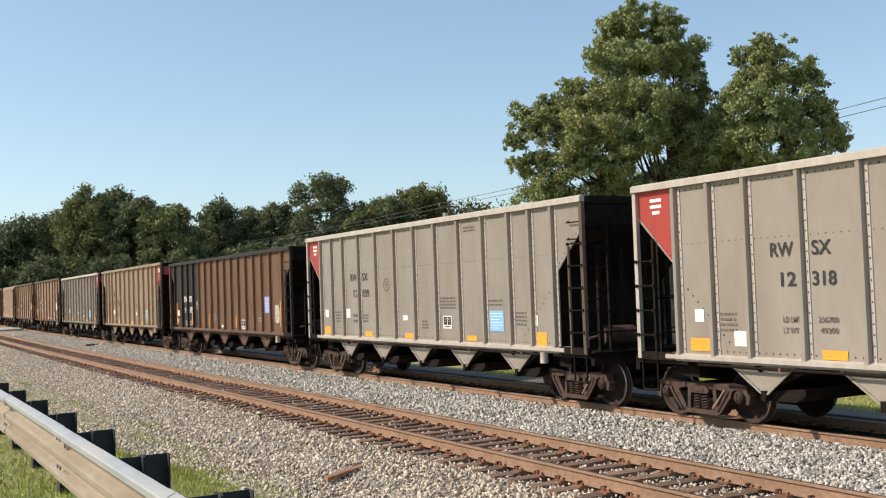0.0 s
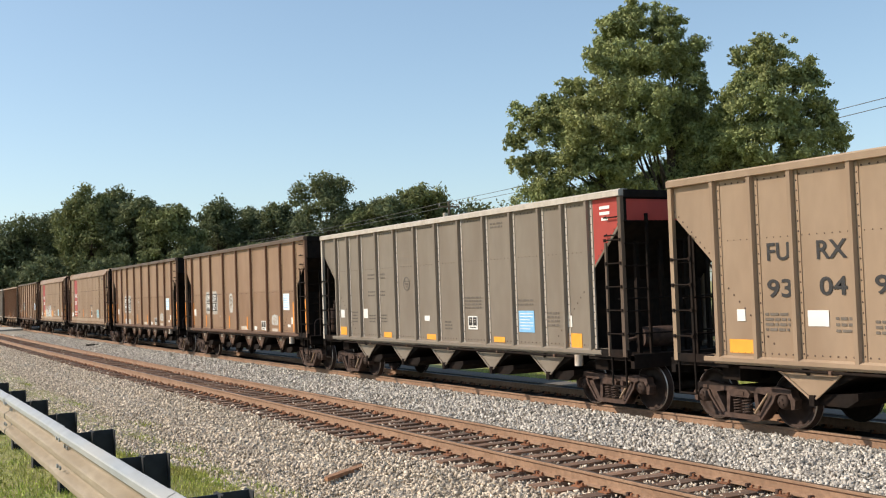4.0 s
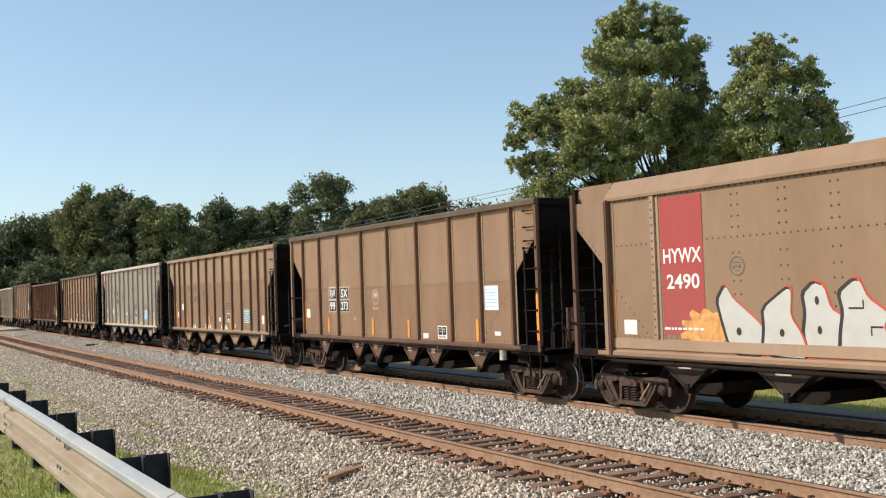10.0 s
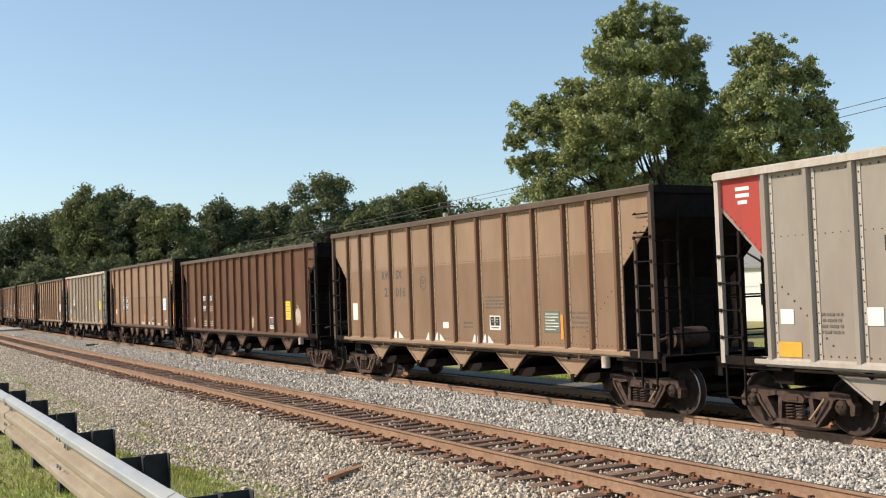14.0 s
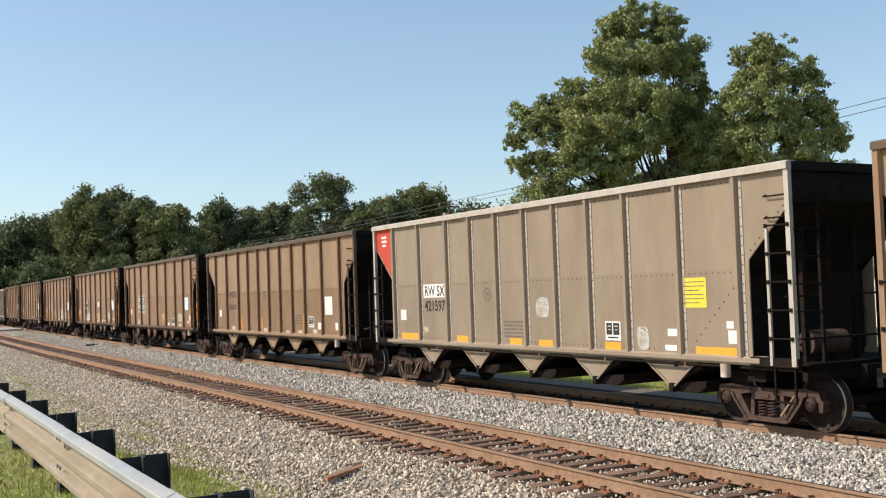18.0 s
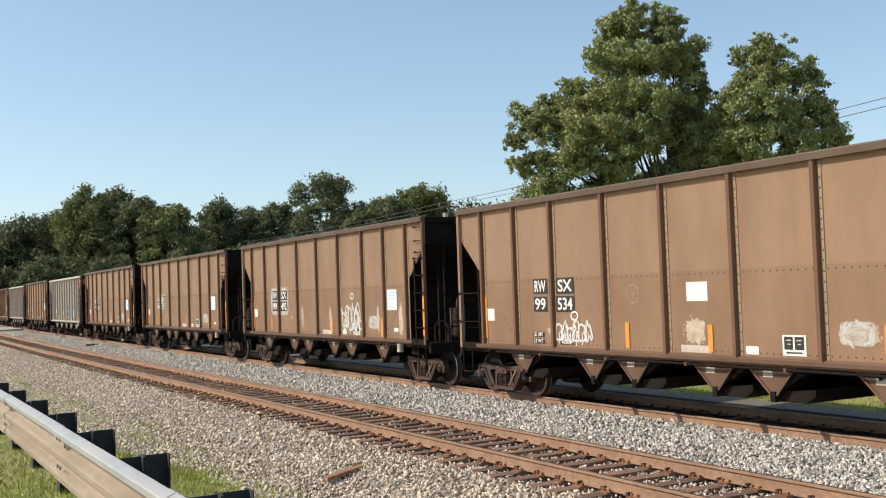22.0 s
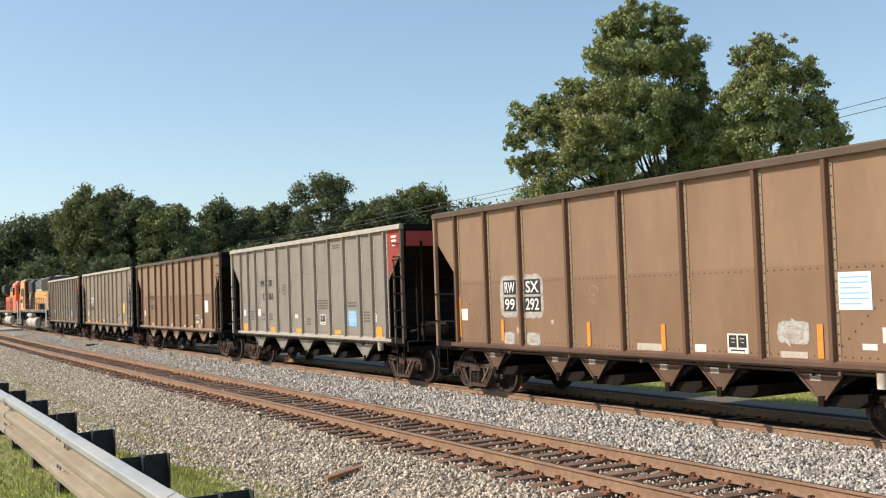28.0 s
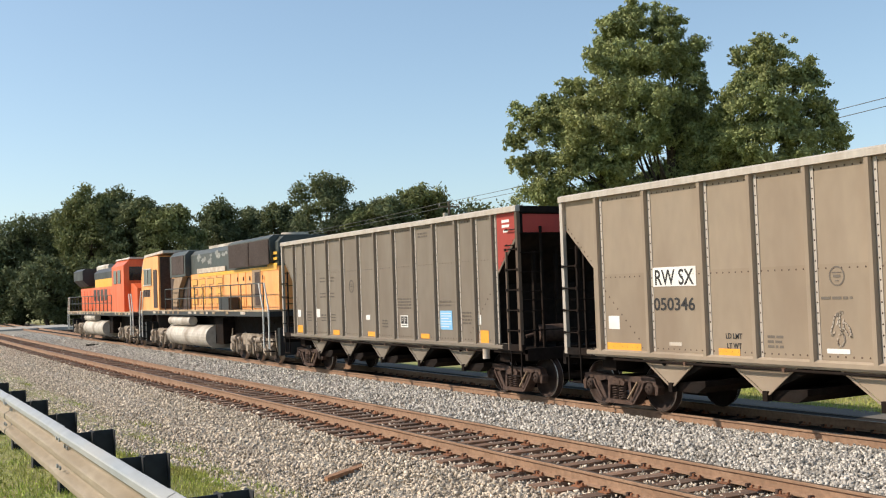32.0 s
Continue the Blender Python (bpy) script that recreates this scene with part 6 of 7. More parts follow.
def loco_common(loco, length, tank0, tank1, trucks, deck):
    part("frame", box_mesh("frame", -length / 2 + 0.6, length / 2 - 0.6, -1.52, 1.52, deck - 0.24, deck - 0.06, LOCO_BLACK), loco, None, "sooty black frame edge")
    part("walkway", box_mesh("walkway", -length / 2 + 0.6, length / 2 - 0.6, -1.54, 1.54, deck - 0.06, deck, WALK), loco, None, "dusty brown walkway")
    part("centre_sill", box_mesh("centre_sill", -length / 2 + 0.4, length / 2 - 0.4, -0.6, 0.6, 0.9, deck - 0.22, STEEL_DARK), loco)
    s = Shape()
    arc = [(-1.02 - 0.48 * math.cos(a), 0.82 + 0.46 * math.sin(a)) for a in [math.radians(-90 + 15 * i) for i in range(13)]]
    s.prism(arc + [(-y, z) for y, z in reversed(arc)], tank0, tank1, "x")
    for x in (tank0 + 0.02, tank1 - 0.02):
        s.prism([(y * 1.012, 0.82 + (z - 0.82) * 1.05) for y, z in arc + [(-y, z) for y, z in reversed(arc)]], x - 0.04, x + 0.04, "x")
    part("fuel_tank", s.mesh("fuel_tank", LOCO_SILVER), loco, None, "large dusty silver fuel tank")
    part("equipment_box", box_mesh("equipment_box", tank1 + 0.05, tank1 + 1.1, -1.1, 1.1, 0.55, 1.6, STEEL_DARK), loco)
    part("equipment_box", box_mesh("equipment_box", tank0 - 0.75, tank0 - 0.05, -1.1, 1.1, 0.6, 1.6, STEEL_DARK), loco)
    rr = random.Random(int(length * 10))
    for k in range(int(length * 1.1)):
        x0 = -length / 2 + 0.9 + k / 1.1
        if rr.random() < 0.7 and x0 < length / 2 - 1.2:
            part("dust_patch", box_mesh("dust_patch", x0, x0 + rr.uniform(0.25, 0.6), -1.545, -1.541, deck - 0.17, deck - 0.07, rr.choice((WHITE_DIM, WALK, TRIM_TAN))), loco)
    part("air_reservoir", Shape().rod((tank0 + 0.3, -1.3, 1.46), ((tank0 + tank1) / 2 + 0.6, -1.3, 1.46), 0.2, 14).mesh("air_reservoir", LOCO_SILVER), loco)
    for x in trucks:
        loco_truck(loco, x)
    for e in (-1, 1):
        part("coupler", cached("coupler", coupler_mesh), loco, pose(e * (length / 2 - 0.02), 0, 0, 0, 0, 0 if e > 0 else 180))
        x = e * (length / 2 - 0.55)
        s = Shape()
        s.box(x - 0.12, x + 0.12, -1.2, 1.2, 0.35, 1.3)
        part("pilot", s.mesh("pilot", LOCO_BLACK), loco)
        for k in range(4):
            part("step", cached("loco step", lambda: Shape().box(-0.25, 0.25, -0.12, 0.12, -0.02, 0.02).mesh("step", STEEL_DARK)), loco, (x - e * 0.35, -1.42, 0.5 + 0.33 * k))
        for d in (-0.28, 0.28):
            part("stair_rail", Shape().pipe([(x - e * (0.35 + d), -1.53, 0.6), (x - e * (0.35 + d), -1.53, deck), (x - e * (0.75 + d), -1.53, deck + 0.95)], 0.034, 6).mesh("stair_rail", RAIL_WHITE), loco, None, "white stair handrail")


def plate(loco, name, x0, x1, z0, z1, y, mat, label=""):
    return part(name, Shape().box(x0, x1, y - 0.02, y, z0, z1).mesh(name, mat), loco, None, label)


def old_locomotive(middle):
    """Orange freight locomotive with a dark green roof: long hood to the right, cab to the left."""
    L = 21.0
    loco = thing("locomotive", "orange and dark green diesel locomotive pushing the train", "locomotive", "locomotives")
    r = L / 2
    loco_common(loco, L, -4.5, 2.0, (-6.6, 6.7), 1.95)
    part("hood", hood_mesh("hood", -5.2, r - 0.9, 1.02, 1.95, 3.5, 0.0, ORANGE), loco, None, "orange long hood side")
    part("hood_roof", hood_mesh("hood_roof", -4.6, r - 0.9, 1.0, 3.5, 4.55, 0.2, LOCO_DARK), loco, None, "dark green hood roof")
    s = Shape()
    s.prism([(-1.16, 3.75), (-1.2, 4.5), (-1.0, 4.62), (1.0, 4.62), (1.2, 4.5), (1.16, 3.75), (1.02, 3.6), (-1.02, 3.6)], 4.3, r - 1.3, "x")
    part("radiator", s.mesh("radiator", LOCO_DARK), loco, None, "flared dark radiator housing")
    for x0, x1 in ((4.45, 6.9), (6.98, 9.15)):
        g = plate(loco, "radiator_grille", x0, x1, 3.56, 4.46, -1.2, GRILLE, "dark brown radiator grille")
        for k in range(12):
            z = 3.6 + 0.072 * k
            part("slat", Shape().box(x0 + 0.03, x1 - 0.03, -1.236, -1.222, z, z + 0.028).mesh("slat", GRILLE), g)
    for k in range(3):
        plate(loco, "yellow_stripe", r - 1.95, r - 0.92, 3.5 + 0.2 * k, 3.6 + 0.2 * k, -1.045, LOCO_YELLOW, "yellow end stripe")
    for k in range(3):
        part("roof_fan", Shape().rod((6.2 + 1.2 * k, 0, 4.6), (6.2 + 1.2 * k, 0, 4.72), 0.5, 16).mesh("roof_fan", LOCO_SILVER), loco)
    part("exhaust_hatch", box_mesh("exhaust_hatch", 0.0, 4.6, -0.7, 0.7, 4.5, 4.68, LOCO_SILVER), loco)
    plate(loco, "yellow_band", -0.5, r - 1.0, 3.36, 3.5, -1.03, LOCO_YELLOW, "yellow band above the orange side")
    plate(loco, "white_panel", -0.7, 3.4, 3.52, 3.72, -1.035, WHITE_DIM, "white painted band with lettering")
    rr = random.Random(5)
    for k in range(9):
        cx, cz = -0.6 + 0.52 * k + rr.uniform(-0.2, 0.2), 3.98 + 0.3 * rr.random()
        a = rr.uniform(0.16, 0.34)
        flake = [(cx + a * rr.uniform(0.6, 1.4) * math.cos(i * 0.524), cz + 0.5 * a * rr.uniform(0.35, 1.3) * math.sin(i * 0.524)) for i in range(12)]
        s = Shape()
        s.prism(flake, -1.006, -1.0)
        part("peeled_patch", s.mesh("peeled_patch", PEELED), loco, (0, -0.001 * (k % 4), 0), "peeled pale grey paint patch")
    part("walkway_box", box_mesh("walkway_box", 3.9, 5.2, -1.5, -1.1, 1.95, 2.45, LOCO_BLACK), loco, None, "black box on the walkway")
    part("inverter_cabinet", hood_mesh("inverter_cabinet", -4.6, -1.9, 1.25, 3.45, 4.6, 0.2, LOCO_DARK), loco, None, "dark cabinet behind the cab")
    plate(loco, "cabinet_grille", -4.2, -2.1, 3.55, 4.4, -1.255, GRILLE)
    plate(loco, "lower_cabinet", -5.2, -1.85, 1.97, 3.42, -1.05, GRILLE, "brown equipment cabinet")
    s = Shape()
    s.prism([(-4.1, 2.1), (-3.3, 2.1), (-2.9, 2.9), (-2.2, 3.42), (-3.6, 3.42), (-4.1, 2.7)], -1.3, -1.08)
    part("air_duct", s.mesh("air_duct", TRIM_TAN), loco, None, "dusty tan air duct")
    s = Shape()
    s.prism([(-r + 0.95, 1.95), (-5.9, 1.95), (-5.9, 4.55), (-r + 1.6, 4.55), (-r + 1.0, 3.6)], -1.48, 1.48)
    part("cab", s.mesh("cab", ORANGE), loco, None, "orange cab")
    s = Shape()
    s.prism([(-r + 0.85, 3.95), (-r + 1.5, 4.58), (-5.3, 4.66), (-5.3, 4.78), (-r + 1.4, 4.7), (-r + 0.8, 4.05)], -1.4, 1.4)
    part("cab_roof", s.mesh("cab_roof", LOCO_SILVER), loco, None, "pale sloping cab roof")
    w = plate(loco, "cab_window", -8.9, -7.3, 3.2, 3.95, -1.485, GLASS_DARK)
    part("frame", Shape().box(-8.12, -8.06, -1.525, -1.506, 3.2, 3.95).box(-8.95, -7.25, -1.525, -1.506, 3.95, 4.0).box(-8.95, -7.25, -1.525, -1.506, 3.15, 3.2).mesh("frame", LOCO_SILVER), w)
    # dark brown plate: the shade on the cab's back is in its colour
    part("cab_back", box_mesh("cab_back", -5.895, -5.86, -1.4, 1.4, 2.0, 4.5, GRILLE), loco, None, "rear wall of the orange cab, its shade put into the brown")
    plate(loco, "cab_door", -6.9, -6.2, 2.05, 3.9, -1.483, GRILLE, "dark cab door")
    for k in range(4):
        plate(loco, "number_bar", -9.0 + 0.36 * k, -8.74 + 0.36 * k, 2.6, 2.95, -1.483, GRILLE, "dark number block")
    for k in range(4):
        x = -1.6 + 1.24 * k
        for grow, y, mat in ((0.035, 1.05, LETTER_BROWN), (0.0, 1.056, LETTER_YELLOW)):
            q = Shape()
            for x0, x1, z0, z1 in ((0, 0.24, 2.2, 3.25), (0.24, 0.85, 3.03, 3.25), (0.24, 0.85, 2.2, 2.4) if k % 2 == 0 else (0.62, 0.85, 2.2, 3.0), (0.24, 0.75, 2.62, 2.82)):
                q.box(x + x0 - grow, x + x1 + grow, -y, -y + 0.005, z0 - grow, z1 + grow)
            part("large_letter", q.mesh("large_letter", mat), loco, None, "large yellow letter block with dark edge")
    for k in range(9):
        plate(loco, "hood_door", -0.6 + 0.95 * k, 0.25 + 0.95 * k, 2.05, 3.35, -1.024, ORANGE)
    plate(loco, "door_frame", r - 3.75, r - 2.75, 2.0, 3.42, -1.035, TRIM_TAN)
    plate(loco, "end_door", r - 3.4, r - 2.85, 2.1, 3.34, -1.045, GRILLE)
    for k in range(5):
        plate(loco, "hood_latch", 5.0 + 0.75 * k, 5.06 + 0.75 * k, 3.05, 3.2, -1.06, GRILLE)
    handrail(loco, -4.6, r - 1.2, 1.95, 11, LOCO_DARK)
    cars.append((loco, middle))


def new_locomotive(middle):
    """Red-orange freight locomotive with a black roof: cab to the right."""
    L = 22.6
    loco = thing("locomotive", "red-orange and black diesel locomotive pushing the train", "locomotive", "locomotives")
    r = L / 2
    loco_common(loco, L, -4.6, 2.0, (-7.6, 7.6), 1.85)
    part("hood", hood_mesh("hood", -r + 3.0, r - 6.0, 1.0, 1.85, 3.35, 0.0, ORANGE_RED), loco, None, "red-orange hood side")
    part("yellow_band", hood_mesh("yellow_band", -3.0, r - 6.0, 0.995, 3.35, 3.85, 0.0, LOCO_YELLOW), loco)
    part("hood_roof", hood_mesh("hood_roof", -3.2, r - 6.0, 1.0, 3.85, 4.5, 0.25, LOCO_BLACK), loco, None, "black hood roof")
    s = Shape()
    s.prism([(-1.4, 3.9), (-1.4, 4.5), (-1.2, 4.66), (1.2, 4.66), (1.4, 4.5), (1.4, 3.9), (1.0, 3.5), (-1.0, 3.5)], -r + 2.6, -5.2, "x")
    part("radiator", s.mesh("radiator", LOCO_BLACK), loco, None, "flared black radiator housing")
    part("cab", hood_mesh("cab", r - 6.2, r - 2.9, 1.5, 1.85, 4.72, 0.35, ORANGE_RED), loco, None, "red-orange cab")
    s = Shape()
    s.prism([(r - 2.9, 1.85), (r - 1.2, 1.85), (r - 1.2, 3.1), (r - 2.0, 3.35), (r - 2.9, 3.4)], -1.15, 1.15)
    part("nose", s.mesh("nose", ORANGE_RED), loco, None, "short sloped red-orange nose")
    s = Shape()
    s.box(r - 2.9, r - 2.87, -1.2, 1.2, 3.55, 4.3)
    part("windscreen", s.mesh("windscreen", GLASS_DARK), loco, None, "dark windscreen")
    plate(loco, "cab_window", r - 5.6, r - 4.8, 3.4, 4.15, -1.505, GLASS_DARK)
    plate(loco, "cab_window", r - 4.5, r - 3.7, 3.4, 4.15, -1.505, GLASS_DARK)
    for k in range(4):
        plate(loco, "large_letter", -3.4 + 1.2 * k, -2.5 + 1.2 * k, 2.5, 3.2, -1.005, LOCO_BLACK, "large black letter block")
    s = Shape()
    s.prism([(-0.8, 2.42), (0.5, 2.3), (0.85, 2.75), (0.1, 2.62)], r - 1.2, r - 1.18, "x")
    part("nose_emblem", s.mesh("nose_emblem", LOCO_BLACK), loco, None, "black slanted emblem shape")
    part("headlight", Shape().rod((r - 2.9, 0, 4.45), (r - 2.84, 0, 4.45), 0.14, 12).mesh("headlight", LOCO_SILVER), loco)
    part("cab_roof", hood_mesh("cab_roof", r - 6.3, r - 2.7, 1.25, 4.72, 4.82, 0.08, LOCO_SILVER), loco)
    part("roof_vent", hood_mesh("roof_vent", -4.6, -0.6, 0.6, 4.5, 4.8, 0.1, LOCO_SILVER), loco)
    for k in range(10):
        plate(loco, "hood_door", -r + 3.4 + 1.1 * k, -r + 4.4 + 1.1 * k, 1.95, 3.2, -1.004, ORANGE_RED)
    handrail(loco, -r + 1.2, r - 6.4, 1.85, 12, LOCO_DARK)
    cars.append((loco, middle))


old_locomotive(-459.9)
new_locomotive(-482.0)


# ---- guardrail ----
RAIL_Y = 1.66


def guard_beam(x0, x1):
    """A beam with three ridges."""
    prof = []
    for j in range(49):
        z = 0.506 * j / 48
        bulge = 0.5 + 0.8 * math.cos(2 * math.pi * (z - 0.253) / 0.19)
        prof.append((-0.083 * max(0.0, min(1.0, bulge)) ** 0.8, z))
    loop = prof + [(a + 0.006, b) for a, b in reversed(prof)]
    s = Shape()
    s.prism(loop, x0, x1, "x")
    for k, f in enumerate(s.f):
        if len(f) == 4 and sum(s.v[i][2] for i in f) / 4 < 0.425:
            s.m[k] = 1
    return s.mesh("beam", GALV, GALV_DUST)


guard = thing("guardrail", "weathered grey steel guardrail with shade-dark posts on grass", "guardrail")
for k in range(7):
    x0 = -2.43 - 3.81 * (k + 1)
    part("beam", guard_beam(x0 - 0.15, x0 + 3.81), guard, pose(0, RAIL_Y - 0.009 * (k % 2), 0.753, 0, 0.31, 0))
    z = 0.753 - 0.0054 * x0
    for j in range(8):
        part("bolt", cached("guard bolt", lambda: Shape().rod((0, -0.018, 0), (0, 0.0, 0), 0.02, 8).mesh("bolt", GALV)), guard, (x0 + (0.08 if j < 4 else 0.22), RAIL_Y - (0.085 if j % 2 else 0.02), z + (0.085, 0.17, 0.34, 0.42)[j % 4]))


def h_section(depth, z0, z1, mat):
    s = Shape()
    for y in (0.0, depth - 0.008):
        s.box(-0.075, 0.075, y, y + 0.008, z0, z1)
    s.box(-0.005, 0.005, 0.008, depth - 0.008, z0, z1)
    return s


for k in range(12):
    x = -6.1 - 1.905 * k
    z = 1.275 + 0.004 * (8 + x)
    for dz in (0.14, 0.31):
        part("slot", cached("guard slot", lambda: Shape().box(-0.04, 0.04, -0.004, 0, -0.008, 0.008).mesh("slot", POST)), guard, pose(x, RAIL_Y - 0.045, z - 0.5 + dz, -50, 0, 0))
    part("block", cached("guard block", lambda: h_section(0.19, -0.5, 0.0, POST).mesh("block", POST)), guard, (x, RAIL_Y + 0.01, z - 0.005), "steel spacer block, shade in its dark colour")
    part("post", cached("guard post", lambda: h_section(0.19, -1.4, 0.0, POST).mesh("post", POST)), guard, (x, RAIL_Y + 0.203, z), "steel post, shade in its dark colour")


# ---- plants ----
def leaf_mesh(name, centres, radii, count, size, mat, seed, squash=0.8):
    """Leaves in clumps: two-triangle blades on and inside many small balls, turned at random."""
    r = np.random.RandomState(seed)
    centres, radii = np.array(centres, float), np.array(radii, float)
    pick = r.choice(len(centres), count, p=radii ** 2 / (radii ** 2).sum())
    d = r.normal(size=(count, 3))
    d /= np.linalg.norm(d, axis=1, keepdims=True)
    dist = radii[pick] * np.clip(r.normal(0.74, 0.28, count), 0.1, 1.35)
    c = centres[pick] + d * dist[:, None] * np.array([1, 1, squash])
    u = r.normal(size=(count, 3)) + d * 0.3
    u /= np.linalg.norm(u, axis=1, keepdims=True)
    n = 0.7 * d + 0.75 * r.normal(size=(count, 3)) + np.array([0, 0, 0.35])
    w = np.cross(n, u)
    w /= np.linalg.norm(w, axis=1, keepdims=True) + 1e-9
    s = size * r.uniform(0.6, 1.3, (count, 1))
    v = np.stack([c - u * s, c + w * s * 0.45, c + u * s, c - w * s * 0.45], 1).reshape(-1, 3)
    f = np.arange(count * 4).reshape(-1, 4)
    me = bpy.data.meshes.new(name)
    me.vertices.add(count * 4)
    me.vertices.foreach_set("co", v.ravel())
    me.loops.add(count * 4)
    me.loops.foreach_set("vertex_index", f.ravel())
    me.polygons.add(count)
    me.polygons.foreach_set("loop_start", np.arange(count) * 4)
    me.update(calc_edges=True)
    me.materials.append(mat)
    return me


def tree(label, base, height, clumps, leaves, leaf_size, mat, seed, trunk=0.4, turn=0.0, subs=9, sub=(0.26, 0.46), reach=(0.35, 0.85)):
    """A tapered trunk with limbs that reach the clumps of the crown. clumps: (x, y, z, radius) from the foot."""
    t = thing("tree", label, "tree", at=pose(*base, 0, 0, turn))
    s = Shape()
    top = (0.2, 0, height * 0.62)
    s.rod((0, 0, -0.4), (0.1, 0, height * 0.3), trunk, 9, r2=trunk * 0.7)
    s.rod((0.1, 0, height * 0.3), top, trunk * 0.7, 8, r2=trunk * 0.25)
    part("trunk", s.mesh("trunk", BARK), t)
    for k, (x, y, z, rad) in enumerate(clumps):
        s = Shape()
        a = Vector((0.1, 0, height * (0.22 + 0.3 * (k % 5) / 5)))
        b = Vector((x, y, z - rad * 0.2))
        m = a.lerp(b, 0.55) + Vector((0, 0, -0.1 * (b - a).length))
        s.rod(a, m, trunk * 0.22, 6, r2=trunk * 0.11)
        s.rod(m, b, trunk * 0.11, 5, r2=0.015)
        part("limb", s.mesh("limb", BARK), t)
    r = random.Random(seed)
    cs, rs = [], []
    for x, y, z, rad in clumps:
        for k in range(subs):
            q = Vector((r.gauss(0, 1), r.gauss(0, 1), r.gauss(0, 0.8))).normalized() * rad * r.uniform(*reach)
            cs.append((x + q.x, y + q.y, z + q.z))
            rs.append(rad * r.uniform(*sub))
    part("crown", leaf_mesh("crown", cs, rs, leaves, leaf_size, mat, seed), t)
    return t


# the two pecan trees behind the train: clumps given across the view, into depth and up
SIDEWAYS = 60.5
big = [(-1.5, 0, 17.7, 0.7), (-2.1, -0.5, 16.6, 1.0), (-2.8, 0.5, 16.5, 0.8), (-0.2, 0, 16.7, 1.0), (0.7, 0.5, 17.0, 0.6), (-3.6, 0, 15.3, 0.6), (-2.8, -1, 14.7, 1.2), (-1.3, -1, 14.7, 1.4),
       (0.6, 0, 15.0, 1.3), (1.5, 0.5, 14.6, 0.9), (2.0, 0.5, 13.2, 0.7), (-5.1, 0, 13.5, 0.6), (-4.4, -0.5, 12.6, 0.9), (-3.1, -1, 12.7, 1.3), (-1.5, -1.5, 12.5, 1.5), (0.7, 0, 12.7, 1.4)]
low = [(-5.9, 0, 12.6, 0.8), (-5.4, -0.5, 11.8, 1.0), (-7.4, 0, 12.0, 0.8), (-8.1, 0, 10.8, 0.6), (-6.4, 0, 11.7, 1.1), (-5.0, -1, 10.9, 1.3), (-3.3, -1.5, 10.6, 1.5), (-1.6, -1.5, 10.4, 1.3), (0.4, 0.5, 11.0, 1.4), (1.8, 1, 11.3, 1.2),
       (-7.8, 0, 9.6, 0.7), (-6.4, 0, 9.6, 1.1), (-4.8, -1, 9.2, 1.2), (-2.9, -0.5, 8.8, 1.2), (-6.6, 0, 7.6, 1.5), (-4.4, 0, 7.2, 1.6), (-2.2, 0, 7.4, 1.6), (-0.2, 1, 8.6, 1.6), (1.8, 1, 8.8, 1.6), (0.6, 0, 6.6, 1.5)]
tree("tall pecan tree with dense sunlit green crown", (-42.4, 38.0, -0.65), 17.0, [(x, y, z + 0.15, r * 1.3) for x, y, z, r in big + low], 200000, 0.1, LEAF, 3, 0.5, SIDEWAYS, 40, (0.15, 0.32), (0.12, 1.0))
small = [(-3.0, 0, 15.3, 0.5), (-3.4, 0, 14.5, 0.8), (-2.1, 0, 14.7, 0.7), (-4.1, 0.5, 14.5, 0.5), (-4.1, 0, 13.2, 0.8), (-3.0, -0.5, 13.3, 1.0), (-1.5, 0, 13.4, 1.0), (-0.3, 0.5, 13.4, 0.7),
         (-4.9, 0, 12.2, 0.8), (-3.8, -1, 11.7, 1.1), (-2.2, -1, 11.7, 1.1), (-0.4, 0, 11.9, 0.9), (0.1, 0, 11.0, 0.6), (-4.6, 0, 10.6, 1.2), (-3.4, -1, 10.3, 1.2), (-1.8, -1, 10.1, 1.1), (0, 0, 10.2, 0.9),
         (0.8, 0, 10.0, 0.4), (-5.2, 0.5, 9.5, 1.0), (-3.9, 0, 9.1, 1.0), (-1.8, 0, 8.2, 1.4), (-5.9, 2, 10.4, 1.4)]
tree("second pecan tree with green crown and dark gaps", (-38.2, 41.4, -0.65), 15.0, [(x + 2.65, y, z + 0.1, r * 1.35) for x, y, z, r in small + [(-6.2, 2, 8.6, 1.5), (-3.6, 0, 7.2, 1.4), (0.0, 0, 8.4, 1.2), (-5.6, 1.5, 6.8, 1.6)]], 115000, 0.1, LEAF, 7, 0.42, SIDEWAYS, 40, (0.15, 0.32), (0.12, 1.0))


# dark leaf mass added to give the deep shade between the pecan crowns
middle = [(-0.7, 0, 12.9, 0.9), (0, 0, 11.8, 1.2), (0.4, 0, 10.3, 1.5), (-0.9, 0, 8.9, 1.6), (1.0, 0, 8.6, 1.5), (0, 0, 7.0, 1.7), (-1.7, 0, 7.2, 1.6), (1.9, 0.5, 7.0, 1.5), (2.6, 0.5, 8.8, 1.2)]
tree("added dark leaf mass for the shade between the two pecans", (-43.2, 41.7, -0.65), 12.5, middle, 42000, 0.11, LEAF_DARK, 11, 0.3, SIDEWAYS, 26, (0.2, 0.36), (0.15, 1.0))


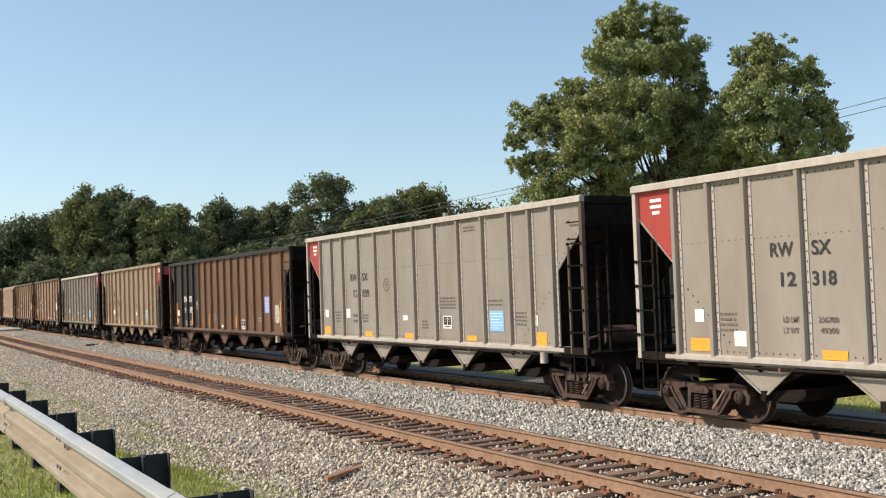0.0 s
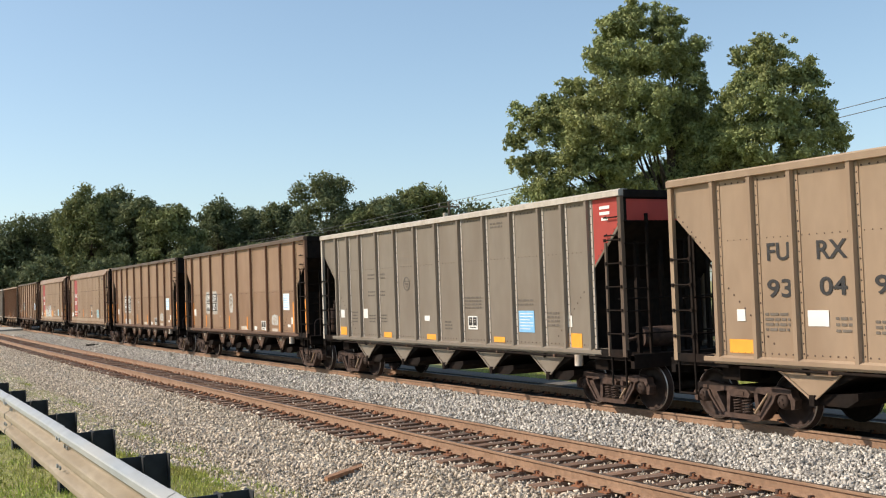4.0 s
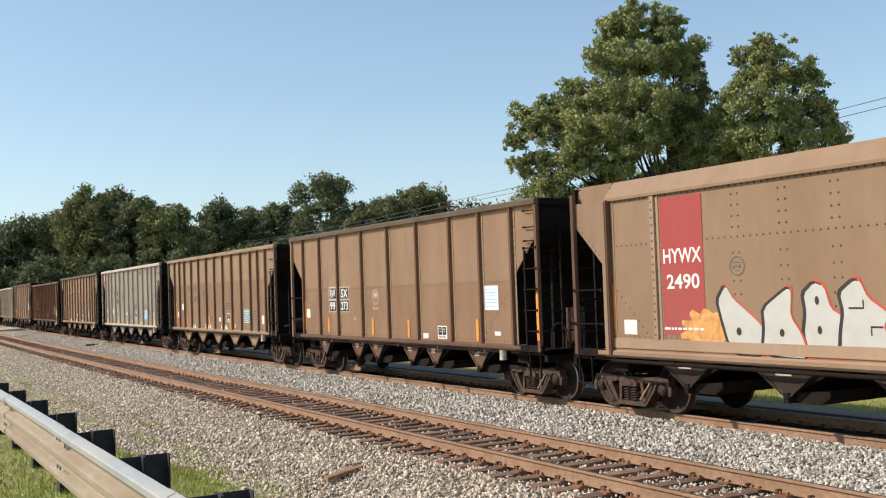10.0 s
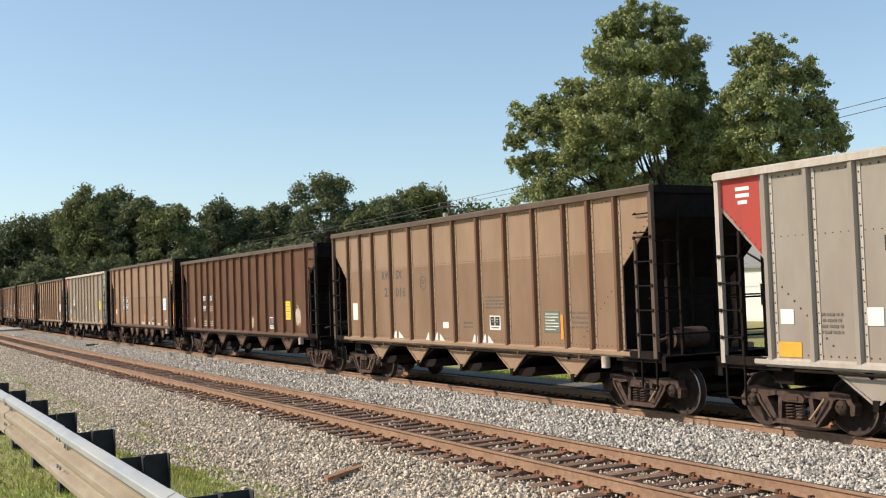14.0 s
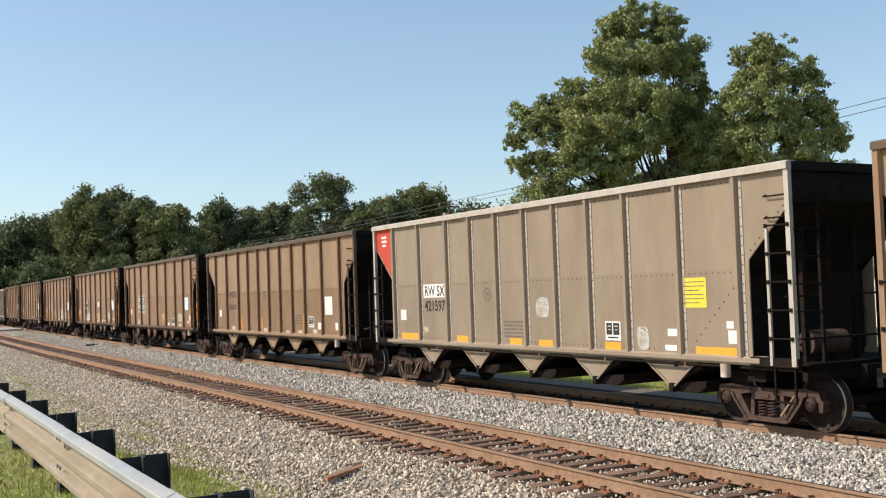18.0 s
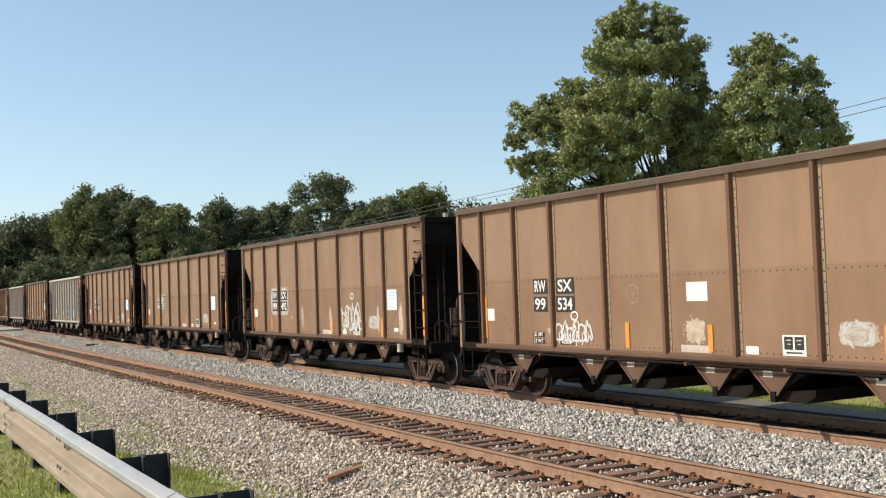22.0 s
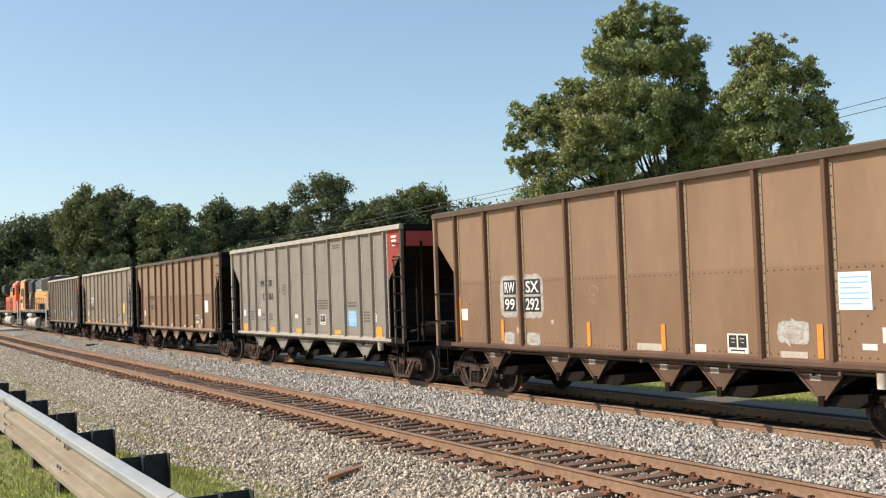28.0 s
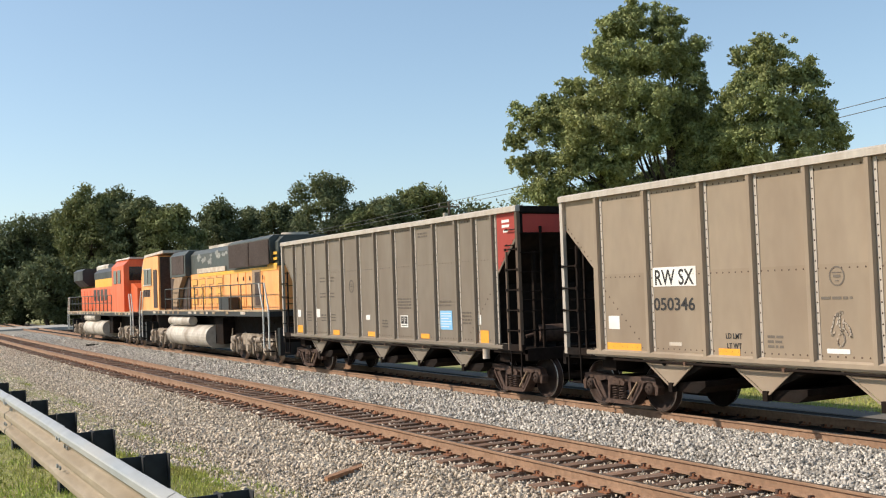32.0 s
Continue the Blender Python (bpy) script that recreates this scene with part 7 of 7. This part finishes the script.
def wood_tree(base, height, radius, seed, label, mat):
    """A full broadleaf crown of many round clumps, leafy down to the shrubs."""
    r = random.Random(seed)
    clumps = []
    n = 22
    for k in range(n):
        u = -0.95 + 1.83 * (k + r.uniform(0.2, 0.8)) / n
        z = height * (0.56 + 0.38 * u)
        wide = radius * (1 - abs(u) ** 2.6) ** 0.5
        a = 2.4 * k + r.uniform(-0.5, 0.5)
        out = wide * r.uniform(0.4, 0.78)
        clumps.append((out * math.cos(a), out * math.sin(a), z, radius * r.uniform(0.36, 0.5)))
    clumps.append((0, 0, height - radius * 0.42, radius * 0.46))
    clumps.append((radius * 0.3, -radius * 0.3, height - radius * 0.55, radius * 0.42))
    clumps.append((-radius * 0.35, radius * 0.25, height - radius * 0.6, radius * 0.42))
    tree(label, base, height, clumps, int(6000 + 560 * radius * height ** 0.5), 0.25, mat, seed, 0.3, 0.0, 8, (0.32, 0.52), (0.35, 0.85))


WOOD = [(-163.6, 15.4, 14.4, 6.5), (-160.5, 20.8, 15.1, 4.6), (-159.6, 26.5, 16.7, 3.8), (-147.2, 28.1, 18.3, 4.4), (-149.6, 32.0, 18.8, 4.4), (-141.8, 33.6, 17.0, 3.6), (-136.7, 36.5, 15.3, 3.6),
        (-142.6, 44.4, 16.5, 3.8), (-146.0, 50.6, 15.8, 3.2), (-138.5, 51.7, 16.2, 3.0), (-143.0, 56.0, 15.5, 2.8), (-130.4, 55.9, 19.3, 4.4), (-124.5, 58.2, 14.0, 2.8), (-122.6, 61.5, 15.8, 3.4),
        (-122.5, 65.7, 17.3, 3.6), (-123.9, 69.5, 16.1, 2.4)]
for k, (x, y, h, r) in enumerate(WOOD):
    wood_tree((x, y, -0.7), h * 1.025 + 0.2, r * 1.32, 20 + k, "dark green broadleaf tree at the edge of the wood", LEAF_MID if k in (3, 6, 12, 14) else LEAF_DARK)
UNDER = [(-143.0, 18.6, 9.3, 4.2), (-137.1, 25.5, 9.0, 4.2), (-133.3, 33.6, 9.5, 4.4), (-129.5, 40.4, 10.0, 4.2), (-124.5, 46.2, 10.3, 4.0), (-114.9, 51.0, 10.3, 4.0), (-150.0, 15.5, 8.0, 4.0),
         (-104.0, 56.0, 9.0, 3.6), (-158.0, 14.0, 8.5, 4.5)]
for k, (x, y, h, r) in enumerate(UNDER):
    wood_tree((x, y + 3.0, -0.7), h, r, 60 + k, "lower tree with dark green leaves before the wood", LEAF_DARK)

# a dense far wood behind, and shrubs at its foot
r_w = random.Random(8)
cs, rs = [], []
for k in range(330):
    u = r_w.uniform(0, 1)
    x = -182 + 74 * u
    y = 16 + 58 * u + r_w.uniform(0, 18)
    z = r_w.uniform(0.4, 13.0 if u < 0.86 else 8.5)
    cs.append((x, y, z))
    rs.append(r_w.uniform(1.4, 2.6))
thing("far_wood", "dense dark green wood behind the railway", "wood", kind="stuff", me=leaf_mesh("far_wood", cs, rs, 60000, 0.34, LEAF_DARK, 31))
cs, rs = [], []
for k in range(170):
    u = r_w.uniform(0, 1)
    cs.append((-160 + 62 * u + r_w.uniform(-5, 5), 21.5 + 32 * u + r_w.uniform(-1.5, 6), r_w.uniform(-0.4, 2.6)))
    rs.append(r_w.uniform(0.7, 1.5))
thing("shrubs", "low dark shrubs along the edge of the wood", "shrubs", kind="stuff", me=leaf_mesh("shrubs", cs, rs, 16000, 0.26, LEAF_DARK, 33))


cs, rs = [], []
for k in range(150):
    u, d = r_w.uniform(-9.5, 2.2), r_w.uniform(2.0, 6.0)
    cs.append((-42.4 + 0.492 * u - 0.871 * d, 38.0 + 0.871 * u + 0.492 * d, r_w.uniform(-0.3, 5.6)))
    rs.append(r_w.uniform(0.8, 1.5))
thing("thicket", "dark green thicket under the pecan trees", "shrubs", kind="stuff", me=leaf_mesh("thicket", cs, rs, 30000, 0.16, LEAF_DARK, 35))


def grass(name, count, area, height, seed, label, mat):
    r = np.random.RandomState(seed)
    x, y = area(r, count)
    z = np.array([ground_height(b) for b in y]) - 0.02
    b = np.array([bend(a) for a in x])
    a = r.uniform(0, 2 * np.pi, count)
    h = height * r.uniform(0.4, 1.2, count)
    w = 0.006 + 0.03 * h
    dx, dy = np.cos(a) * w, np.sin(a) * w
    lean = r.normal(0, 0.35, (count, 2)) * h[:, None]
    v = np.stack([np.stack([x - dx, y + b - dy, z], 1), np.stack([x + dx, y + b + dy, z], 1), np.stack([x + lean[:, 0], y + b + lean[:, 1], z + h], 1)], 1).reshape(-1, 3)
    me = bpy.data.meshes.new(name)
    me.vertices.add(count * 3)
    me.vertices.foreach_set("co", v.ravel())
    me.loops.add(count * 3)
    me.loops.foreach_set("vertex_index", np.arange(count * 3))
    me.polygons.add(count)
    me.polygons.foreach_set("loop_start", np.arange(count) * 3)
    me.update(calc_edges=True)
    me.materials.append(mat)
    return thing(name, label, "grass", kind="stuff", me=me)


def verge_area(r, n):
    x = -4.5 - 24 * r.uniform(0, 1, n) ** 1.2
    return x, 2.2 + (verge_edge(x) - 2.1 + r.normal(0, 0.14, n)) * r.uniform(0, 1, n) ** 0.8


grass("roadside_grass", 60000, lambda r, n: (-4.5 - 22 * r.uniform(0, 1, n) ** 1.4, r.uniform(-0.5, 2.4, n)), 0.065, 41, "mown green grass under the guardrail", GRASS)
grass("verge_grass", 52000, verge_area, 0.1, 42, "uneven green grass between guardrail and stones", GRASS)


grass("lane_grass", 42000, lambda r, n: (-9 - 26 * r.uniform(0, 1, n), 20.15 + r.normal(0, 0.12, n) + 4.5 * r.uniform(0, 1, n) ** 1.3), 0.12, 47, "rough green grass behind the railway lane", GRASS)


def patch_area(r, n):
    k = r.randint(0, 9, n)
    px = np.array([-21.0, -19.5, -30.0, -16.0, -14.3, -24.0, -38.0, -12.5, -17.5])[k]
    py = np.array([4.9, 5.4, 5.2, 5.0, 5.2, 5.6, 5.0, 5.3, 4.8])[k]
    return px + r.normal(0, 0.5, n), py + r.normal(0, 0.13, n)


grass("weeds", 1500, patch_area, 0.1, 43, "weeds growing through the ballast", GRASS)
grass("field_grass", 42000, lambda r, n: (-6 - 50 * r.uniform(0, 1, n), 22.9 + 15 * r.uniform(0, 1, n) ** 1.5), 0.14, 44, "rough grass behind the railway", GRASS)

# ---- loose and far things ----
s = Shape()
s.prism([(-0.78, -0.05), (0.45, -0.08), (0.8, -0.01), (0.6, 0.05), (-0.7, 0.04)], -0.04, 0.015, "z")
thing("broken_tie_piece", "broken brown piece of wood lying on the stones", "wood piece", me=s.mesh("broken_tie_piece", OLD_WOOD), at=pose(-14.9, 6.55 + bend(-14.9), ground_height(6.55) + 0.06, 3, 2, 133))
s = Shape()
s.prism([(-0.9, -0.07), (0.9, -0.05), (0.95, 0.05), (-0.85, 0.08)], -0.04, 0.1, "z")
thing("steel_bar", "dark steel bar lying between the tracks", "steel bar", me=s.mesh("steel_bar", STEEL_DARK), at=pose(-64.2, 12.2, -0.15, 0, 2, 150))

crossing = tagged(new("crossing", None), "pale concrete road crossing over both tracks", "crossing", kind="structure")
for y0, y1 in ((4.5, NEAR_Y - 0.85), (NEAR_Y - 0.6, NEAR_Y + 0.6), (NEAR_Y + 0.87, MAIN_Y - 0.85), (MAIN_Y - 0.6, MAIN_Y + 0.62), (MAIN_Y + 0.9, 19.0)):
    part("panel", Shape().box(-126, -113, y0 + bend(-120), y1 + bend(-120), -0.3, -0.02).mesh("panel", CONCRETE), crossing)

POLE_Y = 47.5
for x, tall in ((-155.0, 0.0), (-82.7, 0.0), (-8.0, 2.7)):
    p = thing("utility_pole", "grey wooden utility pole with crossarm and transformer", "utility pole", "utility poles", at=pose(x, POLE_Y, -0.65))
    part("shaft", Shape().rod((0, 0, -0.5), (0, 0, 11.2 + tall), 0.17, 10, r2=0.11).mesh("shaft", WOOD_POLE), p)
    part("crossarm", Shape().box(-0.06, 0.06, -1.1, 1.1, 10.6 + tall, 10.75 + tall).mesh("crossarm", WOOD_POLE), p)
    part("transformer", Shape().rod((0, -0.4, 9.2), (0, -0.4, 10.1), 0.24, 12).mesh("transformer", LOCO_SILVER), p)
    for y in (-1.0, 0.4, 1.0):
        part("insulator", Shape().rod((0, y, 10.75 + tall), (0, y, 10.95 + tall), 0.05, 8).mesh("insulator", LOCO_SILVER), p)
for y, drop, sag in ((-1.0, 0.0, 0.5), (1.0, 0.0, 0.5)):
    for (a, za), (b, zb) in (((-155.0, 10.3), (-82.7, 10.3)), ((-82.7, 10.3), (-8.0, 13.0)), ((-8.0, 13.0), (70.0, 13.0))):
        pts = [(a + (b - a) * j / 14, POLE_Y + y, za + (zb - za) * j / 14 - drop - sag * 4 * (j / 14) * (1 - j / 14)) for j in range(15)]
        thing("overhead_wire", "thin grey overhead wire between utility poles", "wire", "overhead wires", me=Shape().pipe(pts, 0.022, 5).mesh("overhead_wire", WIRE))

# ---- house behind the track ----
SIDING = material("white house siding", (0.74, 0.73, 0.69), 0.7, 0.0, 6, 0.05, (0.6, 0.57, 0.5), 0.3, 0.6)
CREAM = material("cream house boarding", (0.72, 0.68, 0.56), 0.7, 0.0, 6, 0.05, (0.6, 0.55, 0.44), 0.3, 0.6)
TEAL_GREY = material("green-grey enamel", (0.16, 0.24, 0.21), 0.5, 0.0, 6, 0.1)
PORCH = material("grey porch roofing", (0.24, 0.23, 0.21), 0.8, 0.0, 9, 0.2)
ROOF_RED = material("red metal roof", (0.42, 0.035, 0.03), 0.5, 0.0, 5, 0.1, (0.3, 0.05, 0.04), 0.4, 0.7)
house = thing("house", "white wooden house with a red metal roof and grey-roofed porch", "house", at=pose(-44.0, 52.0, -0.62))
part("wall", Shape().box(-14.5, 12.0, 4.5, 12.5, 0, 3.9).mesh("wall", SIDING), house)
for k in range(16):
    part("board", Shape().box(-14.52, -1.6, 4.46, 4.497, 0.16 + 0.235 * k, 0.385 + 0.235 * k).mesh("board", SIDING), house)
# the gabled part with the red roof
s = Shape()
s.prism([(-1.6, 0), (12.0, 0), (12.0, 4.7), (5.2, 8.7), (-1.6, 4.7)], 4.2, 4.49)
part("gable_wall", s.mesh("gable_wall", SIDING), house)
s = Shape()
s.prism([(-2.2, 4.4), (5.2, 8.75), (12.6, 4.4), (12.6, 4.62), (5.2, 8.98), (-2.2, 4.62)], 3.7, 13.0)
part("roof", s.mesh("roof", ROOF_RED), house, None, "red metal roof")
s = Shape()
s.prism([(4.1, 3.85), (8.5, 5.6), (13.0, 3.85), (13.0, 4.0), (8.5, 5.8), (4.1, 4.0)], -14.9, -1.7, "x")
part("wing_roof", s.mesh("wing_roof", PORCH), house, None, "grey shingled roof of the wing")
# the low porch wing before it
s = Shape()
s.prism([(-4.0, 0), (4.4, 0), (4.4, 3.1), (0.5, 4.15), (-4.0, 3.1)], 0.0, 0.18)
porch = part("porch_wall", s.mesh("porch_wall", CREAM), house, None, "cream boarded front wall")
s = Shape()
s.prism([(-4.4, 3.0), (0.5, 4.2), (4.9, 3.0), (4.9, 3.16), (0.5, 4.38), (-4.4, 3.16)], -0.9, 4.15)
part("porch_roof", s.mesh("porch_roof", PORCH), house, None, "grey porch roof")
part("porch_side", Shape().box(-4.0, -3.85, 0.19, 4.1, 0, 3.05).mesh("porch_side", SIDING), house)
# flat dark panel stands for the shaded inside of the porch
part("screen_door", Shape().box(-3.4, -0.9, -0.03, -0.004, 0.05, 3.0).mesh("screen_door", GRILLE), house, None, "screened porch front, its shade put in as a dark panel")
for x in (-3.5, -2.15, -0.85):
    part("porch_post", Shape().box(x - 0.06, x + 0.06, -0.1, -0.034, 0, 3.0).mesh("porch_post", SIDING), house)
for x in (-12.6, -9.4, -6.2):
    w = part("window", Shape().box(x - 0.5, x + 0.5, 4.43, 4.455, 1.2, 2.7).mesh("window", GLASS_DARK), house)
    part("frame", Shape().box(x - 0.6, x - 0.5, 4.4, 4.455, 1.1, 2.8).box(x + 0.5, x + 0.6, 4.4, 4.455, 1.1, 2.8).box(x - 0.6, x + 0.6, 4.4, 4.455, 2.7, 2.8).mesh("frame", SIDING), w)
part("gutter_pipe", Shape().rod((2.9, -0.06, 0.1), (2.9, -0.06, 3.5), 0.05, 8).mesh("gutter_pipe", GRILLE), house, None, "dark downpipe")
unit = thing("air_conditioner", "green-grey air conditioning unit on the lawn by the house", "air conditioner", at=pose(-42.0, 51.2, -0.62))
part("casing", Shape().box(-0.42, 0.42, -0.4, 0.4, 0, 0.75).mesh("casing", TEAL_GREY), unit)
part("fan_ring", Shape().lathe([(0.34, 0.75), (0.34, 0.8), (0.26, 0.8), (0.26, 0.76)], 16, "z").mesh("fan_ring", GRILLE), unit)
cs = [(-43.6 + r_w.uniform(-0.35, 0.35), 51.0 + r_w.uniform(-0.2, 0.2), -0.2 + r_w.uniform(0, 0.5)) for k in range(10)]
thing("garden_shrub", "small brown and green shrub before the house", "shrub", me=leaf_mesh("garden_shrub", cs, [0.28] * 10, 900, 0.06, LEAF, 51))


# ---- what moves ----
def motions():
    for car, middle in cars:
        rows = []
        for t in range(0, 33, 2):
            x = middle + travel(t)
            rows.append((t, pose(x, MAIN_Y + bend(x), 0, 0, 0, heading(x))))
        walk(car, rows)
    for w, car, along, radius, at in wheelsets:
        middle = [m for c, m in cars if c == car][0] + along
        rows = [(0.0, pose(*at))]
        for k in range(1, frame(32.0) - 1):
            t = k / FPS
            x = middle + travel(t)
            if -40 < x < -6:
                rows.append((t, Matrix.Translation(at) @ Matrix.Rotation(travel(t) / radius, 4, "Y")))
        rows.append((32.0, rows[-1][1]))
        walk(w, rows)


motions()
